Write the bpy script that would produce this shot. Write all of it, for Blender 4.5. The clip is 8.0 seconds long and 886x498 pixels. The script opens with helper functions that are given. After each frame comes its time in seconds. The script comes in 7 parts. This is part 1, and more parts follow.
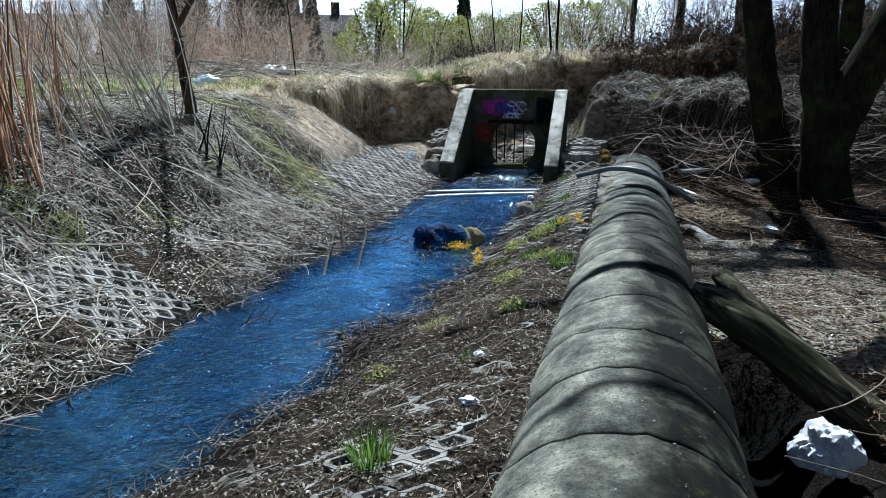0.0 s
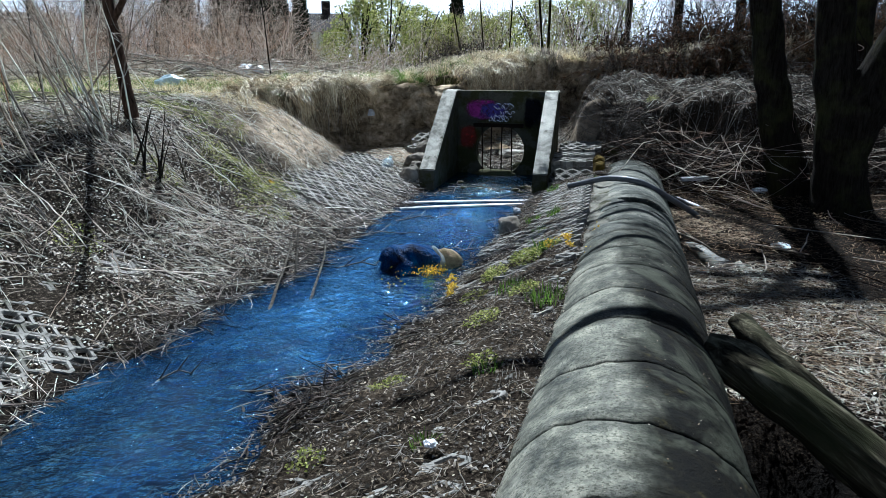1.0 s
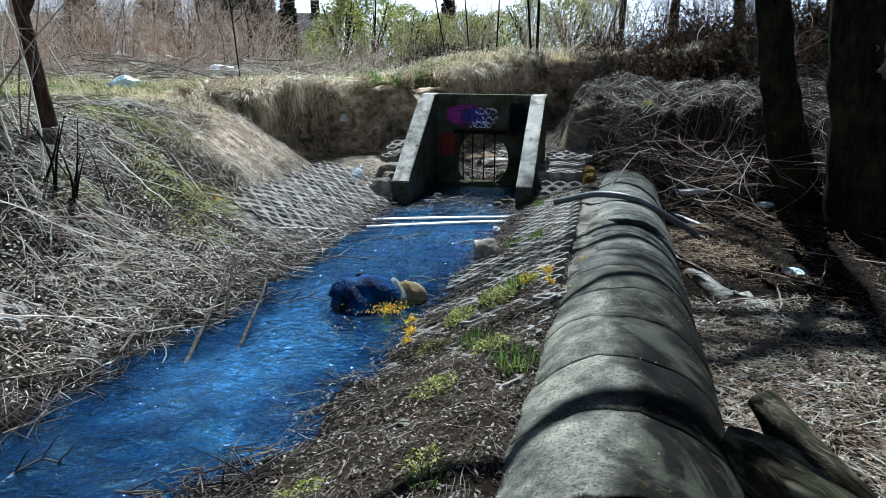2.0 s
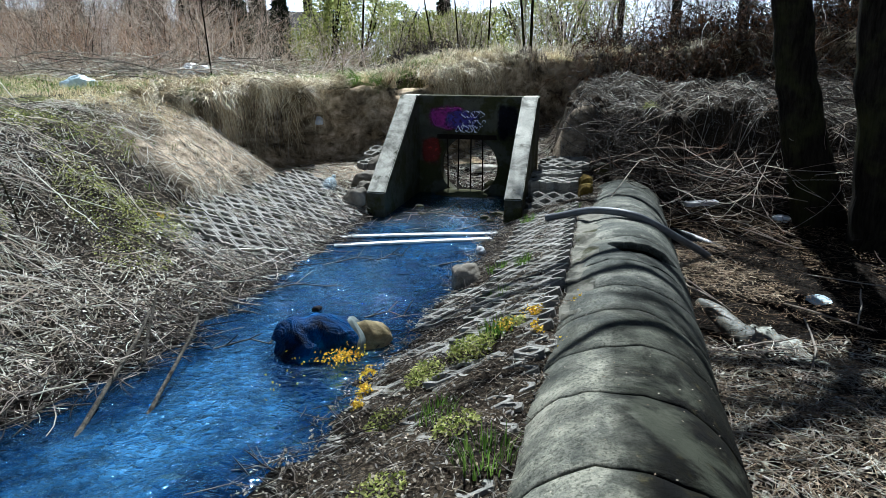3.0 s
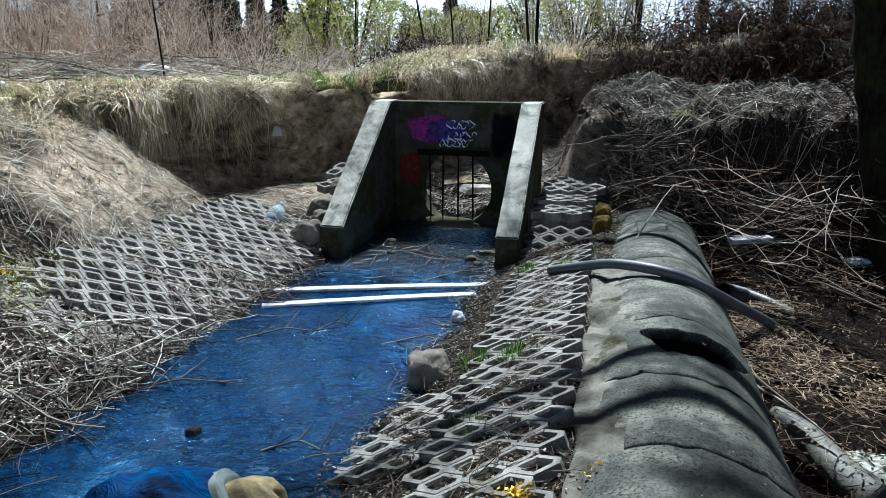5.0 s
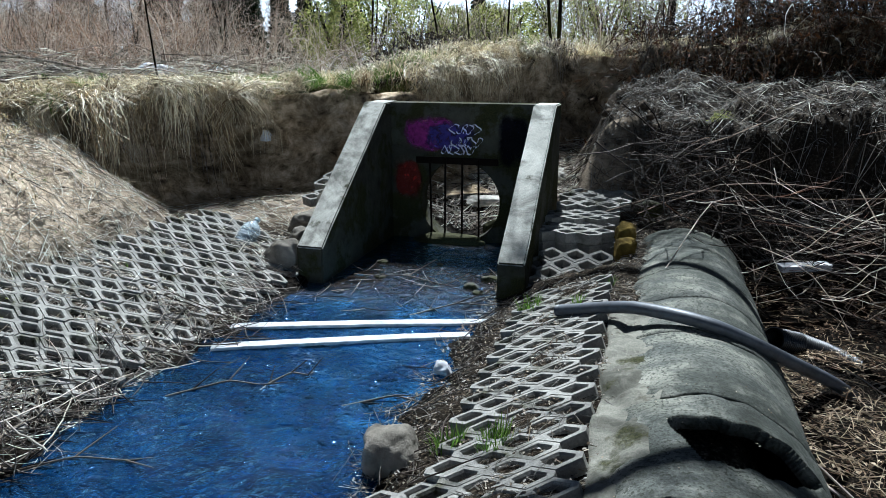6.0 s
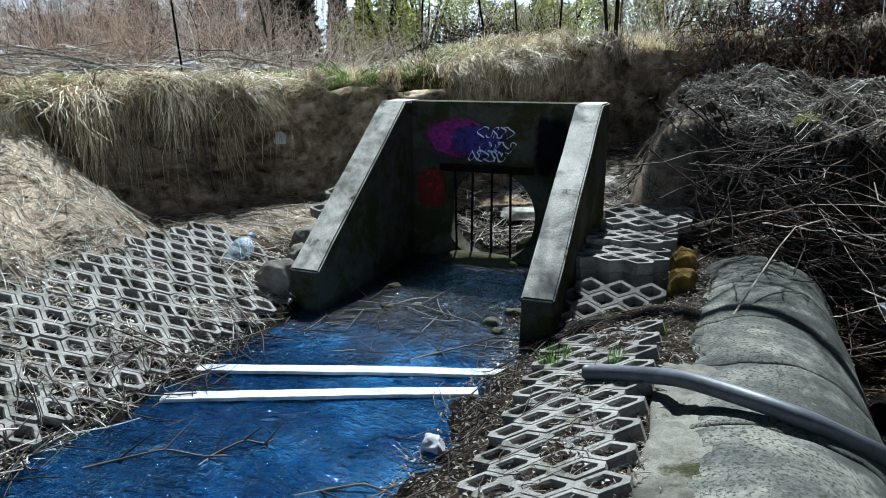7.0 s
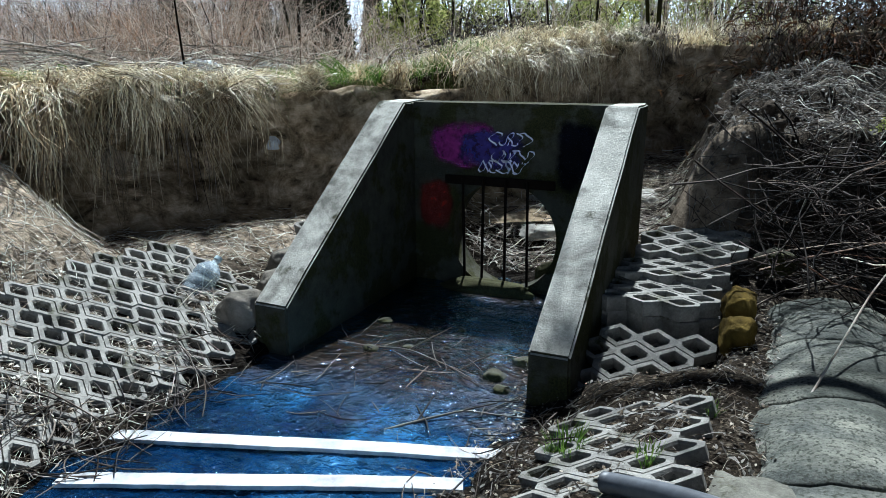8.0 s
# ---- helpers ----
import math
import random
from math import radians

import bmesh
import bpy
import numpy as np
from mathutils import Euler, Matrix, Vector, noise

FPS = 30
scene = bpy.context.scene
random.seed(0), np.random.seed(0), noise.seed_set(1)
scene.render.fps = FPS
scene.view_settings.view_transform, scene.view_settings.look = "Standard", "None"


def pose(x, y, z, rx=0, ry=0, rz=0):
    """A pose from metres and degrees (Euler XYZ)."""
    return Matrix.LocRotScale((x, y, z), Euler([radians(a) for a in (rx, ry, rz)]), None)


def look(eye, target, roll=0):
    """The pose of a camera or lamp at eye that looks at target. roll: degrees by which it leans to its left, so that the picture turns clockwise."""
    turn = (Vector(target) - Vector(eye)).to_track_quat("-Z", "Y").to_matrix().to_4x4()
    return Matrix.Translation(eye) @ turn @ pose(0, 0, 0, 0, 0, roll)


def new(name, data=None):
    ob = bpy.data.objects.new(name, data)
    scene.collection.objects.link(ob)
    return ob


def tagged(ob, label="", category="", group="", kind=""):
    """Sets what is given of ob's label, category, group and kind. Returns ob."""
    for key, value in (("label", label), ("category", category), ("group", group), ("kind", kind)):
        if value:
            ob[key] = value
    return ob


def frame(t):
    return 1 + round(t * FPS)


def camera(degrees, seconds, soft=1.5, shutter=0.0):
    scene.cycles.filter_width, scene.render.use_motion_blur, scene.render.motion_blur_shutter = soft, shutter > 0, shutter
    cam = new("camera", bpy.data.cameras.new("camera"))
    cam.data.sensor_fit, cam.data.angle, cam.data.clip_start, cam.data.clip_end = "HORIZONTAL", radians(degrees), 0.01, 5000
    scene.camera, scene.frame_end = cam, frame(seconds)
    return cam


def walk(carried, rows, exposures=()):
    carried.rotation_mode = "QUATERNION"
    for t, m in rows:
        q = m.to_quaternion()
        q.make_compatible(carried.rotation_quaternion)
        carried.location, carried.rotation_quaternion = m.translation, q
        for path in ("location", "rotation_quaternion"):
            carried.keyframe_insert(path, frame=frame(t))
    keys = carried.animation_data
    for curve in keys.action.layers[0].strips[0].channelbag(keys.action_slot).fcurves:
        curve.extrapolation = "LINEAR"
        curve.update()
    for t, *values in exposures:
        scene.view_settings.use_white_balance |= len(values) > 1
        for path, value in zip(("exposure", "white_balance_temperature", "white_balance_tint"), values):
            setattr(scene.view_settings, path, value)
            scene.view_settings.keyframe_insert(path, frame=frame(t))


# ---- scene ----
cam = camera(66.9, 8.0, soft=0.55)
METRES, EYE, TILT, LEAN, TURN = 8.0, 1.98, -16.0, 0.0, 14.0
ROWS = [
    (0.0, 0.0, 0.0, 0.0, -0.0, -0.0, -0.0),
    (0.5, 0.0139, 0.0601, 0.014, -0.25, 0.02, 0.02),
    (1.0, 0.0307, 0.1176, 0.0306, -0.37, -0.02, 0.09),
    (1.5, 0.0513, 0.1769, 0.048, -0.61, 0.05, 0.1),
    (3.0, 0.0956, 0.3537, 0.094, -1.02, 0.03, 0.08),
    (3.5, 0.1033, 0.4127, 0.1099, -1.02, 0.17, 0.12),
    (4.0, 0.1177, 0.4735, 0.125, -0.94, 0.11, 0.08),
    (4.5, 0.129, 0.5326, 0.1394, -0.69, 0.19, 0.01),
    (6.0, 0.1806, 0.7084, 0.1806, 2.38, 0.28, -0.59),
    (6.5, 0.1998, 0.768, 0.195, 4.57, 0.19, -1.11),
    (7.0, 0.2133, 0.8265, 0.2065, 7.43, 0.12, -1.78),
    (7.5, 0.2255, 0.8852, 0.2192, 8.85, 0.11, -2.1),
    (8.0, 0.2296, 0.9424, 0.2323, 10.66, 0.09, -2.64),
]
walk(cam, [(t, pose(0, 0, EYE, 0, 0, TURN) @ pose(0, 0, 0, TILT, LEAN, 0) @ pose(METRES * x, METRES * y, METRES * z, 90 + pitch, roll, yaw)) for t, x, y, z, yaw, pitch, roll in ROWS],
     [(0.0, 1.17, 5150, 5), (1.5, 1.17, 5150, 5), (3.0, 1.24, 5350, 4), (6.0, 1.18, 5250, 4), (8.0, 1.14, 5250, 3)])

# ---- light ----
SUN_AZ, SUN_EL = radians(-12.0), radians(55.0)   # azimuth from +y towards +x, elevation
world = bpy.data.worlds.new("world")
scene.world = world
world.use_nodes = True
wn = world.node_tree.nodes
sky = wn.new("ShaderNodeTexSky")
sky.sky_type, sky.sun_disc = "NISHITA", False
sky.sun_elevation, sky.sun_rotation = SUN_EL, SUN_AZ
sky.air_density, sky.dust_density, sky.ozone_density = 1.0, 1.0, 2.5
wn["Background"].inputs["Strength"].default_value = 0.013
world.node_tree.links.new(sky.outputs[0], wn["Background"].inputs["Color"])
sun_data = bpy.data.lights.new("sun", "SUN")
sun_data.energy, sun_data.angle, sun_data.color = 5.0, radians(0.8), (1.0, 0.95, 0.87)
sun = new("sun", sun_data)
to_sun = Vector((math.sin(SUN_AZ) * math.cos(SUN_EL), math.cos(SUN_AZ) * math.cos(SUN_EL), math.sin(SUN_EL)))
sun.matrix_world = look(to_sun * 50, (0, 0, 0))

# ---- materials ----


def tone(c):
    """Light-and-shade contrast put into the colours: dark tints are deepened, pale ones kept."""
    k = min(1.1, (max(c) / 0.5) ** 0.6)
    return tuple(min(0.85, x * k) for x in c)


class Mat:
    """A small builder for node materials."""

    def __init__(self, name):
        self.m = bpy.data.materials.new(name)
        self.m.use_nodes = True
        self.n, self.l = self.m.node_tree.nodes, self.m.node_tree.links
        self.b = self.n["Principled BSDF"]
        self.co = self.n.new("ShaderNodeTexCoord").outputs["Object"]

    def put(self, socket, value):
        if isinstance(value, bpy.types.NodeSocket):
            self.l.new(value, socket)
        elif isinstance(value, tuple) and len(value) == 3:
            socket.default_value = (*value, 1) if socket.type == "RGBA" else value
        else:
            socket.default_value = value

    def noise(self, scale, detail=6, rough=0.6, stretch=None, distort=0.0, where=None):
        t = self.n.new("ShaderNodeTexNoise")
        t.inputs["Scale"].default_value, t.inputs["Detail"].default_value = scale, detail
        t.inputs["Roughness"].default_value, t.inputs["Distortion"].default_value = rough, distort
        src = where or self.co
        if stretch:
            mp = self.n.new("ShaderNodeMapping")
            mp.inputs["Scale"].default_value = stretch
            self.l.new(src, mp.inputs["Vector"])
            src = mp.outputs[0]
        self.l.new(src, t.inputs["Vector"])
        return t.outputs["Fac"]

    def cells(self, scale, feature="F1", output="Distance"):
        t = self.n.new("ShaderNodeTexVoronoi")
        t.feature = feature
        t.inputs["Scale"].default_value = scale
        self.l.new(self.co, t.inputs["Vector"])
        return t.outputs[output]

    def ramp(self, fac, *stops):
        r = self.n.new("ShaderNodeValToRGB")
        while len(r.color_ramp.elements) < len(stops):
            r.color_ramp.elements.new(0.5)
        for e, (p, c) in zip(r.color_ramp.elements, stops):
            e.position = p
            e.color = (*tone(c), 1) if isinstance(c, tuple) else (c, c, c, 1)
        self.l.new(fac, r.inputs[0])
        return r.outputs[0]

    def mix(self, fac, a, b, how="MIX"):
        x = self.n.new("ShaderNodeMix")
        x.data_type, x.blend_type = "RGBA", how
        for i, v in ((0, fac), (6, a), (7, b)):
            self.put(x.inputs[i], v)
        return x.outputs[2]

    def math(self, op, a, b=0.0):
        x = self.n.new("ShaderNodeMath")
        x.operation = op
        self.put(x.inputs[0], a)
        self.put(x.inputs[1], b)
        return x.outputs[0]

    def axis(self, i, src=None):
        x = self.n.new("ShaderNodeSeparateXYZ")
        self.l.new(src or self.co, x.inputs[0])
        return x.outputs[i]

    def rnd(self, island=False):
        if island:
            return self.n.new("ShaderNodeNewGeometry").outputs["Random Per Island"]
        return self.n.new("ShaderNodeObjectInfo").outputs["Random"]

    def bump(self, height, strength=0.5, dist=0.02, before=None):
        x = self.n.new("ShaderNodeBump")
        x.inputs["Strength"].default_value, x.inputs["Distance"].default_value = strength, dist
        self.l.new(height, x.inputs["Height"])
        if before:
            self.l.new(before, x.inputs["Normal"])
        return x.outputs[0]

    def done(self, color, rough=0.9, normal=None, **more):
        self.put(self.b.inputs["Base Color"], color)
        self.put(self.b.inputs["Roughness"], rough)
        if not isinstance(rough, bpy.types.NodeSocket) and rough >= 0.7:
            self.b.inputs["Specular IOR Level"].default_value = 0.06
        if normal:
            self.l.new(normal, self.b.inputs["Normal"])
        for k, v in more.items():
            self.put(self.b.inputs[k.replace("_", " ")], v)
        return self.m


def m_ground():
    k = Mat("soil")
    big, mid, fine = k.noise(0.5, 4), k.noise(3.0, 8, 0.7), k.noise(38, 6, 0.75)
    dirt = k.ramp(mid, (0.3, (0.03, 0.022, 0.015)), (0.55, (0.10, 0.074, 0.05)), (0.75, (0.22, 0.165, 0.11)))
    litter = k.ramp(fine, (0.38, (0.008, 0.006, 0.004)), (0.53, (0.085, 0.063, 0.043)), (0.68, (0.36, 0.30, 0.22)))
    col = k.mix(k.ramp(big, (0.35, 0.35), (0.65, 0.85)), dirt, litter)
    green = k.ramp(fine, (0.3, (0.08, 0.10, 0.02)), (0.7, (0.36, 0.37, 0.13)))
    # the level terrace is trodden grass
    dry = k.n.new("ShaderNodeAttribute")
    dry.attribute_name = "dry"
    hay = k.ramp(fine, (0.42, (0.008, 0.006, 0.004)), (0.55, (0.10, 0.08, 0.058)), (0.68, (0.55, 0.48, 0.39)))
    col = k.mix(k.math("MULTIPLY", dry.outputs["Fac"], 0.5), col, hay)
    z = k.axis(2)
    flat = k.n.new("ShaderNodeAttribute")
    flat.attribute_name = "turf"
    col = k.mix(k.math("MULTIPLY", flat.outputs["Fac"], k.ramp(mid, (0.42, 0.0), (0.6, 0.75))), col, green)
    path = k.n.new("ShaderNodeAttribute")
    path.attribute_name = "bare"
    clay = k.ramp(k.noise(9, 8, 0.75), (0.34, (0.16, 0.125, 0.085)), (0.48, (0.47, 0.37, 0.265)), (0.66, (0.70, 0.57, 0.425)))
    col = k.mix(path.outputs["Fac"], col, clay)
    duff = k.n.new("ShaderNodeAttribute")
    duff.attribute_name = "duff"
    col = k.mix(k.math("MULTIPLY", duff.outputs["Fac"], 0.95), col, k.ramp(k.noise(55, 6, 0.75), (0.40, (0.008, 0.006, 0.004)), (0.55, (0.10, 0.07, 0.046)), (0.70, (0.34, 0.265, 0.185))))
    pit_shade = k.n.new("ShaderNodeAttribute")
    pit_shade.attribute_name = "pit_shade"
    # shade between pipe and log, put into the ground colour as near-black
    col = k.mix(k.math("MULTIPLY", pit_shade.outputs["Fac"], 0.93), col, (0.006, 0.005, 0.004))
    wet = k.ramp(k.math("ADD", z, 0.075), (0.0, 0.30), (0.03, 0.22), (0.14, 1.0))
    col = k.mix(1.0, col, wet, "MULTIPLY")
    h = k.math("ADD", fine, k.math("MULTIPLY", mid, 1.5))
    return k.done(col, 0.95, k.bump(h, 0.9, 0.035))


def m_concrete(name, tone=(0.36, 0.35, 0.31), moss=0.25, stain=1.0):
    k = Mat(name)
    big, mid, fine = k.noise(1.3, 6, 0.65), k.noise(7, 8, 0.7), k.noise(90, 4, 0.7)
    a = tuple(c * 0.55 for c in tone)
    b = tuple(min(1, c * 1.25) for c in tone)
    col = k.ramp(k.math("ADD", k.math("MULTIPLY", big, 0.6), k.math("MULTIPLY", mid, 0.4)), (0.35, a), (0.5, tone), (0.66, b))
    col = k.mix(0.55, col, k.ramp(fine, (0.3, 0.36), (0.5, 0.52), (0.7, 0.72)), "OVERLAY")
    grime = k.ramp(k.noise(2.6, 5, 0.65, None, 0.6), (0.48, 0.0), (0.62, 0.85 * stain))
    col = k.mix(grime, col, (0.05, 0.048, 0.038))
    mo = k.ramp(k.noise(3.4, 5, 0.65), (0.60 - moss * 0.4, 0.0), (0.68 - moss * 0.4, 0.85))
    col = k.mix(mo, col, k.ramp(fine, (0.3, (0.025, 0.03, 0.008)), (0.7, (0.12, 0.12, 0.03))))
    pits = k.ramp(k.cells(70), (0.0, 0.0), (0.25, 1.0))
    h = k.math("ADD", k.math("MULTIPLY", fine, 0.5), k.math("ADD", mid, k.math("MULTIPLY", pits, 0.3)))
    return k.done(col, 0.85, k.bump(h, 0.7, 0.014), Specular_IOR_Level=0.08)


def m_pipe():
    k = Mat("pipe_concrete")
    big, mid, fine = k.noise(1.1, 6, 0.65), k.noise(6, 8, 0.72), k.noise(80, 4, 0.7)
    rings = k.noise(2.0, 5, 0.6, (1.2, 4.0, 1.2))
    s = k.math("ADD", k.math("MULTIPLY", big, 0.4), k.math("ADD", k.math("MULTIPLY", mid, 0.3), k.math("MULTIPLY", rings, 0.3)))
    col = k.ramp(s, (0.38, (0.060, 0.068, 0.066)), (0.5, (0.165, 0.172, 0.155)), (0.62, (0.32, 0.312, 0.255)))
    col = k.mix(0.5, col, k.ramp(fine, (0.3, 0.2), (0.5, 0.5), (0.7, 0.9)), "OVERLAY")
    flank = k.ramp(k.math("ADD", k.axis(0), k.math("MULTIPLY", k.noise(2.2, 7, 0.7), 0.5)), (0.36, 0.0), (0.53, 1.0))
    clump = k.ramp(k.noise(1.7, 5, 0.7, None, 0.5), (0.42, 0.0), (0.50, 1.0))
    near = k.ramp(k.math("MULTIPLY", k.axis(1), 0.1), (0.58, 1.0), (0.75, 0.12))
    specks = k.ramp(k.noise(70, 2, 0.6), (0.54, 0.0), (0.62, 0.9))
    col = k.mix(specks, col, (0.03, 0.032, 0.026))
    blot = k.ramp(k.noise(1.9, 5, 0.65, None, 0.8), (0.48, 0.0), (0.60, 0.85))
    col = k.mix(k.math("MULTIPLY", blot, 0.55), col, (0.028, 0.033, 0.026))
    col = k.mix(k.ramp(k.noise(3.5, 5, 0.65), (0.54, 0.0), (0.66, 0.28)), col, (0.46, 0.44, 0.37))
    # lichen-warmed older sections
    col = k.mix(k.math("MULTIPLY", near, 0.6), col, k.ramp(k.noise(5.0, 8, 0.72), (0.36, (0.065, 0.068, 0.054)), (0.50, (0.225, 0.218, 0.168)), (0.64, (0.40, 0.38, 0.29))))
    col = k.mix(k.math("MULTIPLY", specks, 0.7), col, (0.04, 0.042, 0.032))
    # moss on the right flank, with the flank's shade put into the colour
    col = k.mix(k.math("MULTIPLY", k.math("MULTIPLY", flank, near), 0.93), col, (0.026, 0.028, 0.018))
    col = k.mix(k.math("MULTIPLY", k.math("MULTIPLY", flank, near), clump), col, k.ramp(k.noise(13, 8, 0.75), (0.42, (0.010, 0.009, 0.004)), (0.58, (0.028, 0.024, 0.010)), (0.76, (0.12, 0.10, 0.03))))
    h = k.math("ADD", k.math("MULTIPLY", fine, 0.5), k.math("ADD", mid, rings))
    return k.done(col, 0.8, k.bump(h, 0.7, 0.018), Specular_IOR_Level=0.10)


def m_bark(name, dark=(0.035, 0.028, 0.02), light=(0.13, 0.105, 0.08), moss=0.3):
    k = Mat(name)
    f = k.noise(9, 8, 0.7, (3, 3, 0.5), 0.4)
    g = k.noise(2, 6)
    col = k.ramp(f, (0.35, dark), (0.65, light))
    col = k.mix(k.ramp(g, (0.55 - moss * 0.2, 0.0), (0.7, moss)), col, (0.075, 0.08, 0.02))
    return k.done(col, 0.95, k.bump(f, 1.0, 0.03))


def m_stems(name, *cols, rough=0.7, thin=0.25, gloss=0.08):
    k = Mat(name)
    r = k.rnd(True)
    col = k.ramp(r, *[(i / (len(cols) - 1), c) for i, c in enumerate(cols)])
    col = k.mix(0.45, col, k.ramp(k.noise(25, 4), (0.3, 0.25), (0.7, 0.85)), "OVERLAY")
    m = k.done(col, rough, None, Specular_IOR_Level=gloss)
    tr = k.n.new("ShaderNodeBsdfTranslucent")
    k.l.new(col, tr.inputs["Color"])
    mx = k.n.new("ShaderNodeMixShader")
    mx.inputs[0].default_value = thin
    k.l.new(k.b.outputs[0], mx.inputs[1])
    k.l.new(tr.outputs[0], mx.inputs[2])
    k.l.new(mx.outputs[0], k.n["Material Output"].inputs["Surface"])
    return m


def m_plain(name, col, rough=0.6, var=0.25, scale=12, bump=0.3, dist=0.01, **more):
    k = Mat(name)
    f, g = k.noise(scale, 8, 0.7), k.noise(scale * 0.2, 5)
    lo, hi = tuple(c * (1 - var) for c in col), tuple(min(1, c * (1 + var)) for c in col)
    c = k.ramp(k.math("ADD", k.math("MULTIPLY", f, 0.5), k.math("MULTIPLY", g, 0.5)), (0.35, lo), (0.65, hi))
    return k.done(c, rough, k.bump(f, bump, dist), **more)


def m_water():
    k = Mat("water")
    flow = k.noise(4.0, 4, 0.55, (1.0, 1.3, 1.0), 0.5)
    small = k.noise(17, 3, 0.55, (1.0, 1.3, 1.0), 0.5)
    h = k.math("ADD", flow, k.math("MULTIPLY", small, 0.45))
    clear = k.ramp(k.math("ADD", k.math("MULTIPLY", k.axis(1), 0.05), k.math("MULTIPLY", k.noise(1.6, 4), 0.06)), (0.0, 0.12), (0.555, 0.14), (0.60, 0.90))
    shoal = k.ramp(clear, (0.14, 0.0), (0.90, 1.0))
    # blue of the reflected sky put into the body colour, fading near y 0
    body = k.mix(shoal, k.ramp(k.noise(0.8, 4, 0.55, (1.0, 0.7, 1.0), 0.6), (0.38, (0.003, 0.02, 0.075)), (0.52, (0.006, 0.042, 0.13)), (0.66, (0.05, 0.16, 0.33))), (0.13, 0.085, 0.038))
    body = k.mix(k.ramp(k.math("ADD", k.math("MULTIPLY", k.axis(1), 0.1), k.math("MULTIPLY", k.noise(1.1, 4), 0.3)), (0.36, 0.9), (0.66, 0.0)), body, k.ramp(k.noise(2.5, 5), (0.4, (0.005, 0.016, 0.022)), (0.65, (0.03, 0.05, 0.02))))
    # light and dark of the ripples laid over the body colour
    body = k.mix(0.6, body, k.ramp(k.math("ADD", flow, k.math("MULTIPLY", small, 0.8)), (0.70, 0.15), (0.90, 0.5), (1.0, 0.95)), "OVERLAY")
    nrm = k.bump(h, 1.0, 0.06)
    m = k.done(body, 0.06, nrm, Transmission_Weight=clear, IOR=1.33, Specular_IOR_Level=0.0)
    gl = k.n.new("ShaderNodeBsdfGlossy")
    # gloss tinted blue to deepen the reflected sky
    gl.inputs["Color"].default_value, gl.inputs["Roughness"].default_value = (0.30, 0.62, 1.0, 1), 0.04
    fr = k.n.new("ShaderNodeFresnel")
    fr.inputs["IOR"].default_value = 1.5
    mx = k.n.new("ShaderNodeMixShader")
    k.l.new(nrm, gl.inputs["Normal"])
    k.l.new(nrm, fr.inputs["Normal"])
    lift = k.math("MULTIPLY", k.math("SUBTRACT", fr.outputs[0], 0.03), 5.0)
    k.l.new(k.math("MINIMUM", k.math("MAXIMUM", lift, 0.03), 0.95), mx.inputs[0])
    k.l.new(k.b.outputs[0], mx.inputs[1])
    k.l.new(gl.outputs[0], mx.inputs[2])
    k.l.new(mx.outputs[0], k.n["Material Output"].inputs["Surface"])
    return m


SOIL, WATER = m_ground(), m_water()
# lighter concrete for the wing tops, their sunlight put into the colour
CONCRETE = m_concrete("lit_cap_concrete", (0.46, 0.445, 0.39), 0.03, 0.8)
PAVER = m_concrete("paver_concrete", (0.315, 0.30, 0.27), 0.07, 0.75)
# mossy concrete, darkened to carry the shade of the upright faces
WALL = m_concrete("mossy_shaded_concrete", (0.13, 0.125, 0.09), 0.35, 0.9)
MORTAR = m_concrete("mortar", (0.24, 0.228, 0.188), 0.1, 1.0)
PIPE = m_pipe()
BARK = m_bark("bark", (0.015, 0.012, 0.009), (0.07, 0.056, 0.042), 0.35)
BARK_RED = m_bark("bark_red", (0.05, 0.03, 0.02), (0.20, 0.12, 0.08), 0.0)


def m_log():
    k = Mat("log_wood")
    mp = k.n.new("ShaderNodeMapping")
    mp.vector_type = "TEXTURE"
    mp.inputs["Rotation"].default_value = (0, radians(32), radians(-20))
    mp.inputs["Scale"].default_value = (5.0, 0.5, 0.5)
    k.l.new(k.co, mp.inputs["Vector"])
    grain, blot = k.noise(9, 7, 0.65, None, 0.6, mp.outputs[0]), k.noise(3.0, 5, 0.6)
    col = k.ramp(grain, (0.36, (0.024, 0.021, 0.013)), (0.52, (0.12, 0.105, 0.066)), (0.68, (0.30, 0.27, 0.18)))
    col = k.mix(k.ramp(blot, (0.46, 0.0), (0.6, 0.7)), col, (0.028, 0.03, 0.014))
    return k.done(col, 0.9, k.bump(grain, 0.8, 0.02))


LOG = m_log()
TWIGBARK = m_bark("dead_branch", (0.035, 0.03, 0.024), (0.22, 0.195, 0.16), 0.0)
PALEBARK = m_bark("bleached_branch", (0.14, 0.115, 0.09), (0.52, 0.46, 0.39), 0.0)
STRAW = m_stems("straw", (0.09, 0.065, 0.045), (0.46, 0.38, 0.28), (0.84, 0.78, 0.68), (0.24, 0.17, 0.115), (0.68, 0.61, 0.52), thin=0.35, rough=0.48, gloss=0.38)
PALE = m_stems("pale_twigs", (0.34, 0.26, 0.20), (0.62, 0.54, 0.46), (0.78, 0.72, 0.65), (0.42, 0.31, 0.23), thin=0.4, rough=0.5, gloss=0.3)
FARSCRUB = m_stems("far_scrub", (0.26, 0.17, 0.12), (0.60, 0.51, 0.43), (0.76, 0.70, 0.63), (0.38, 0.24, 0.17), thin=0.6)
TWIG = m_stems("twigs", (0.05, 0.036, 0.028), (0.19, 0.145, 0.11), (0.46, 0.40, 0.34), (0.09, 0.06, 0.045))
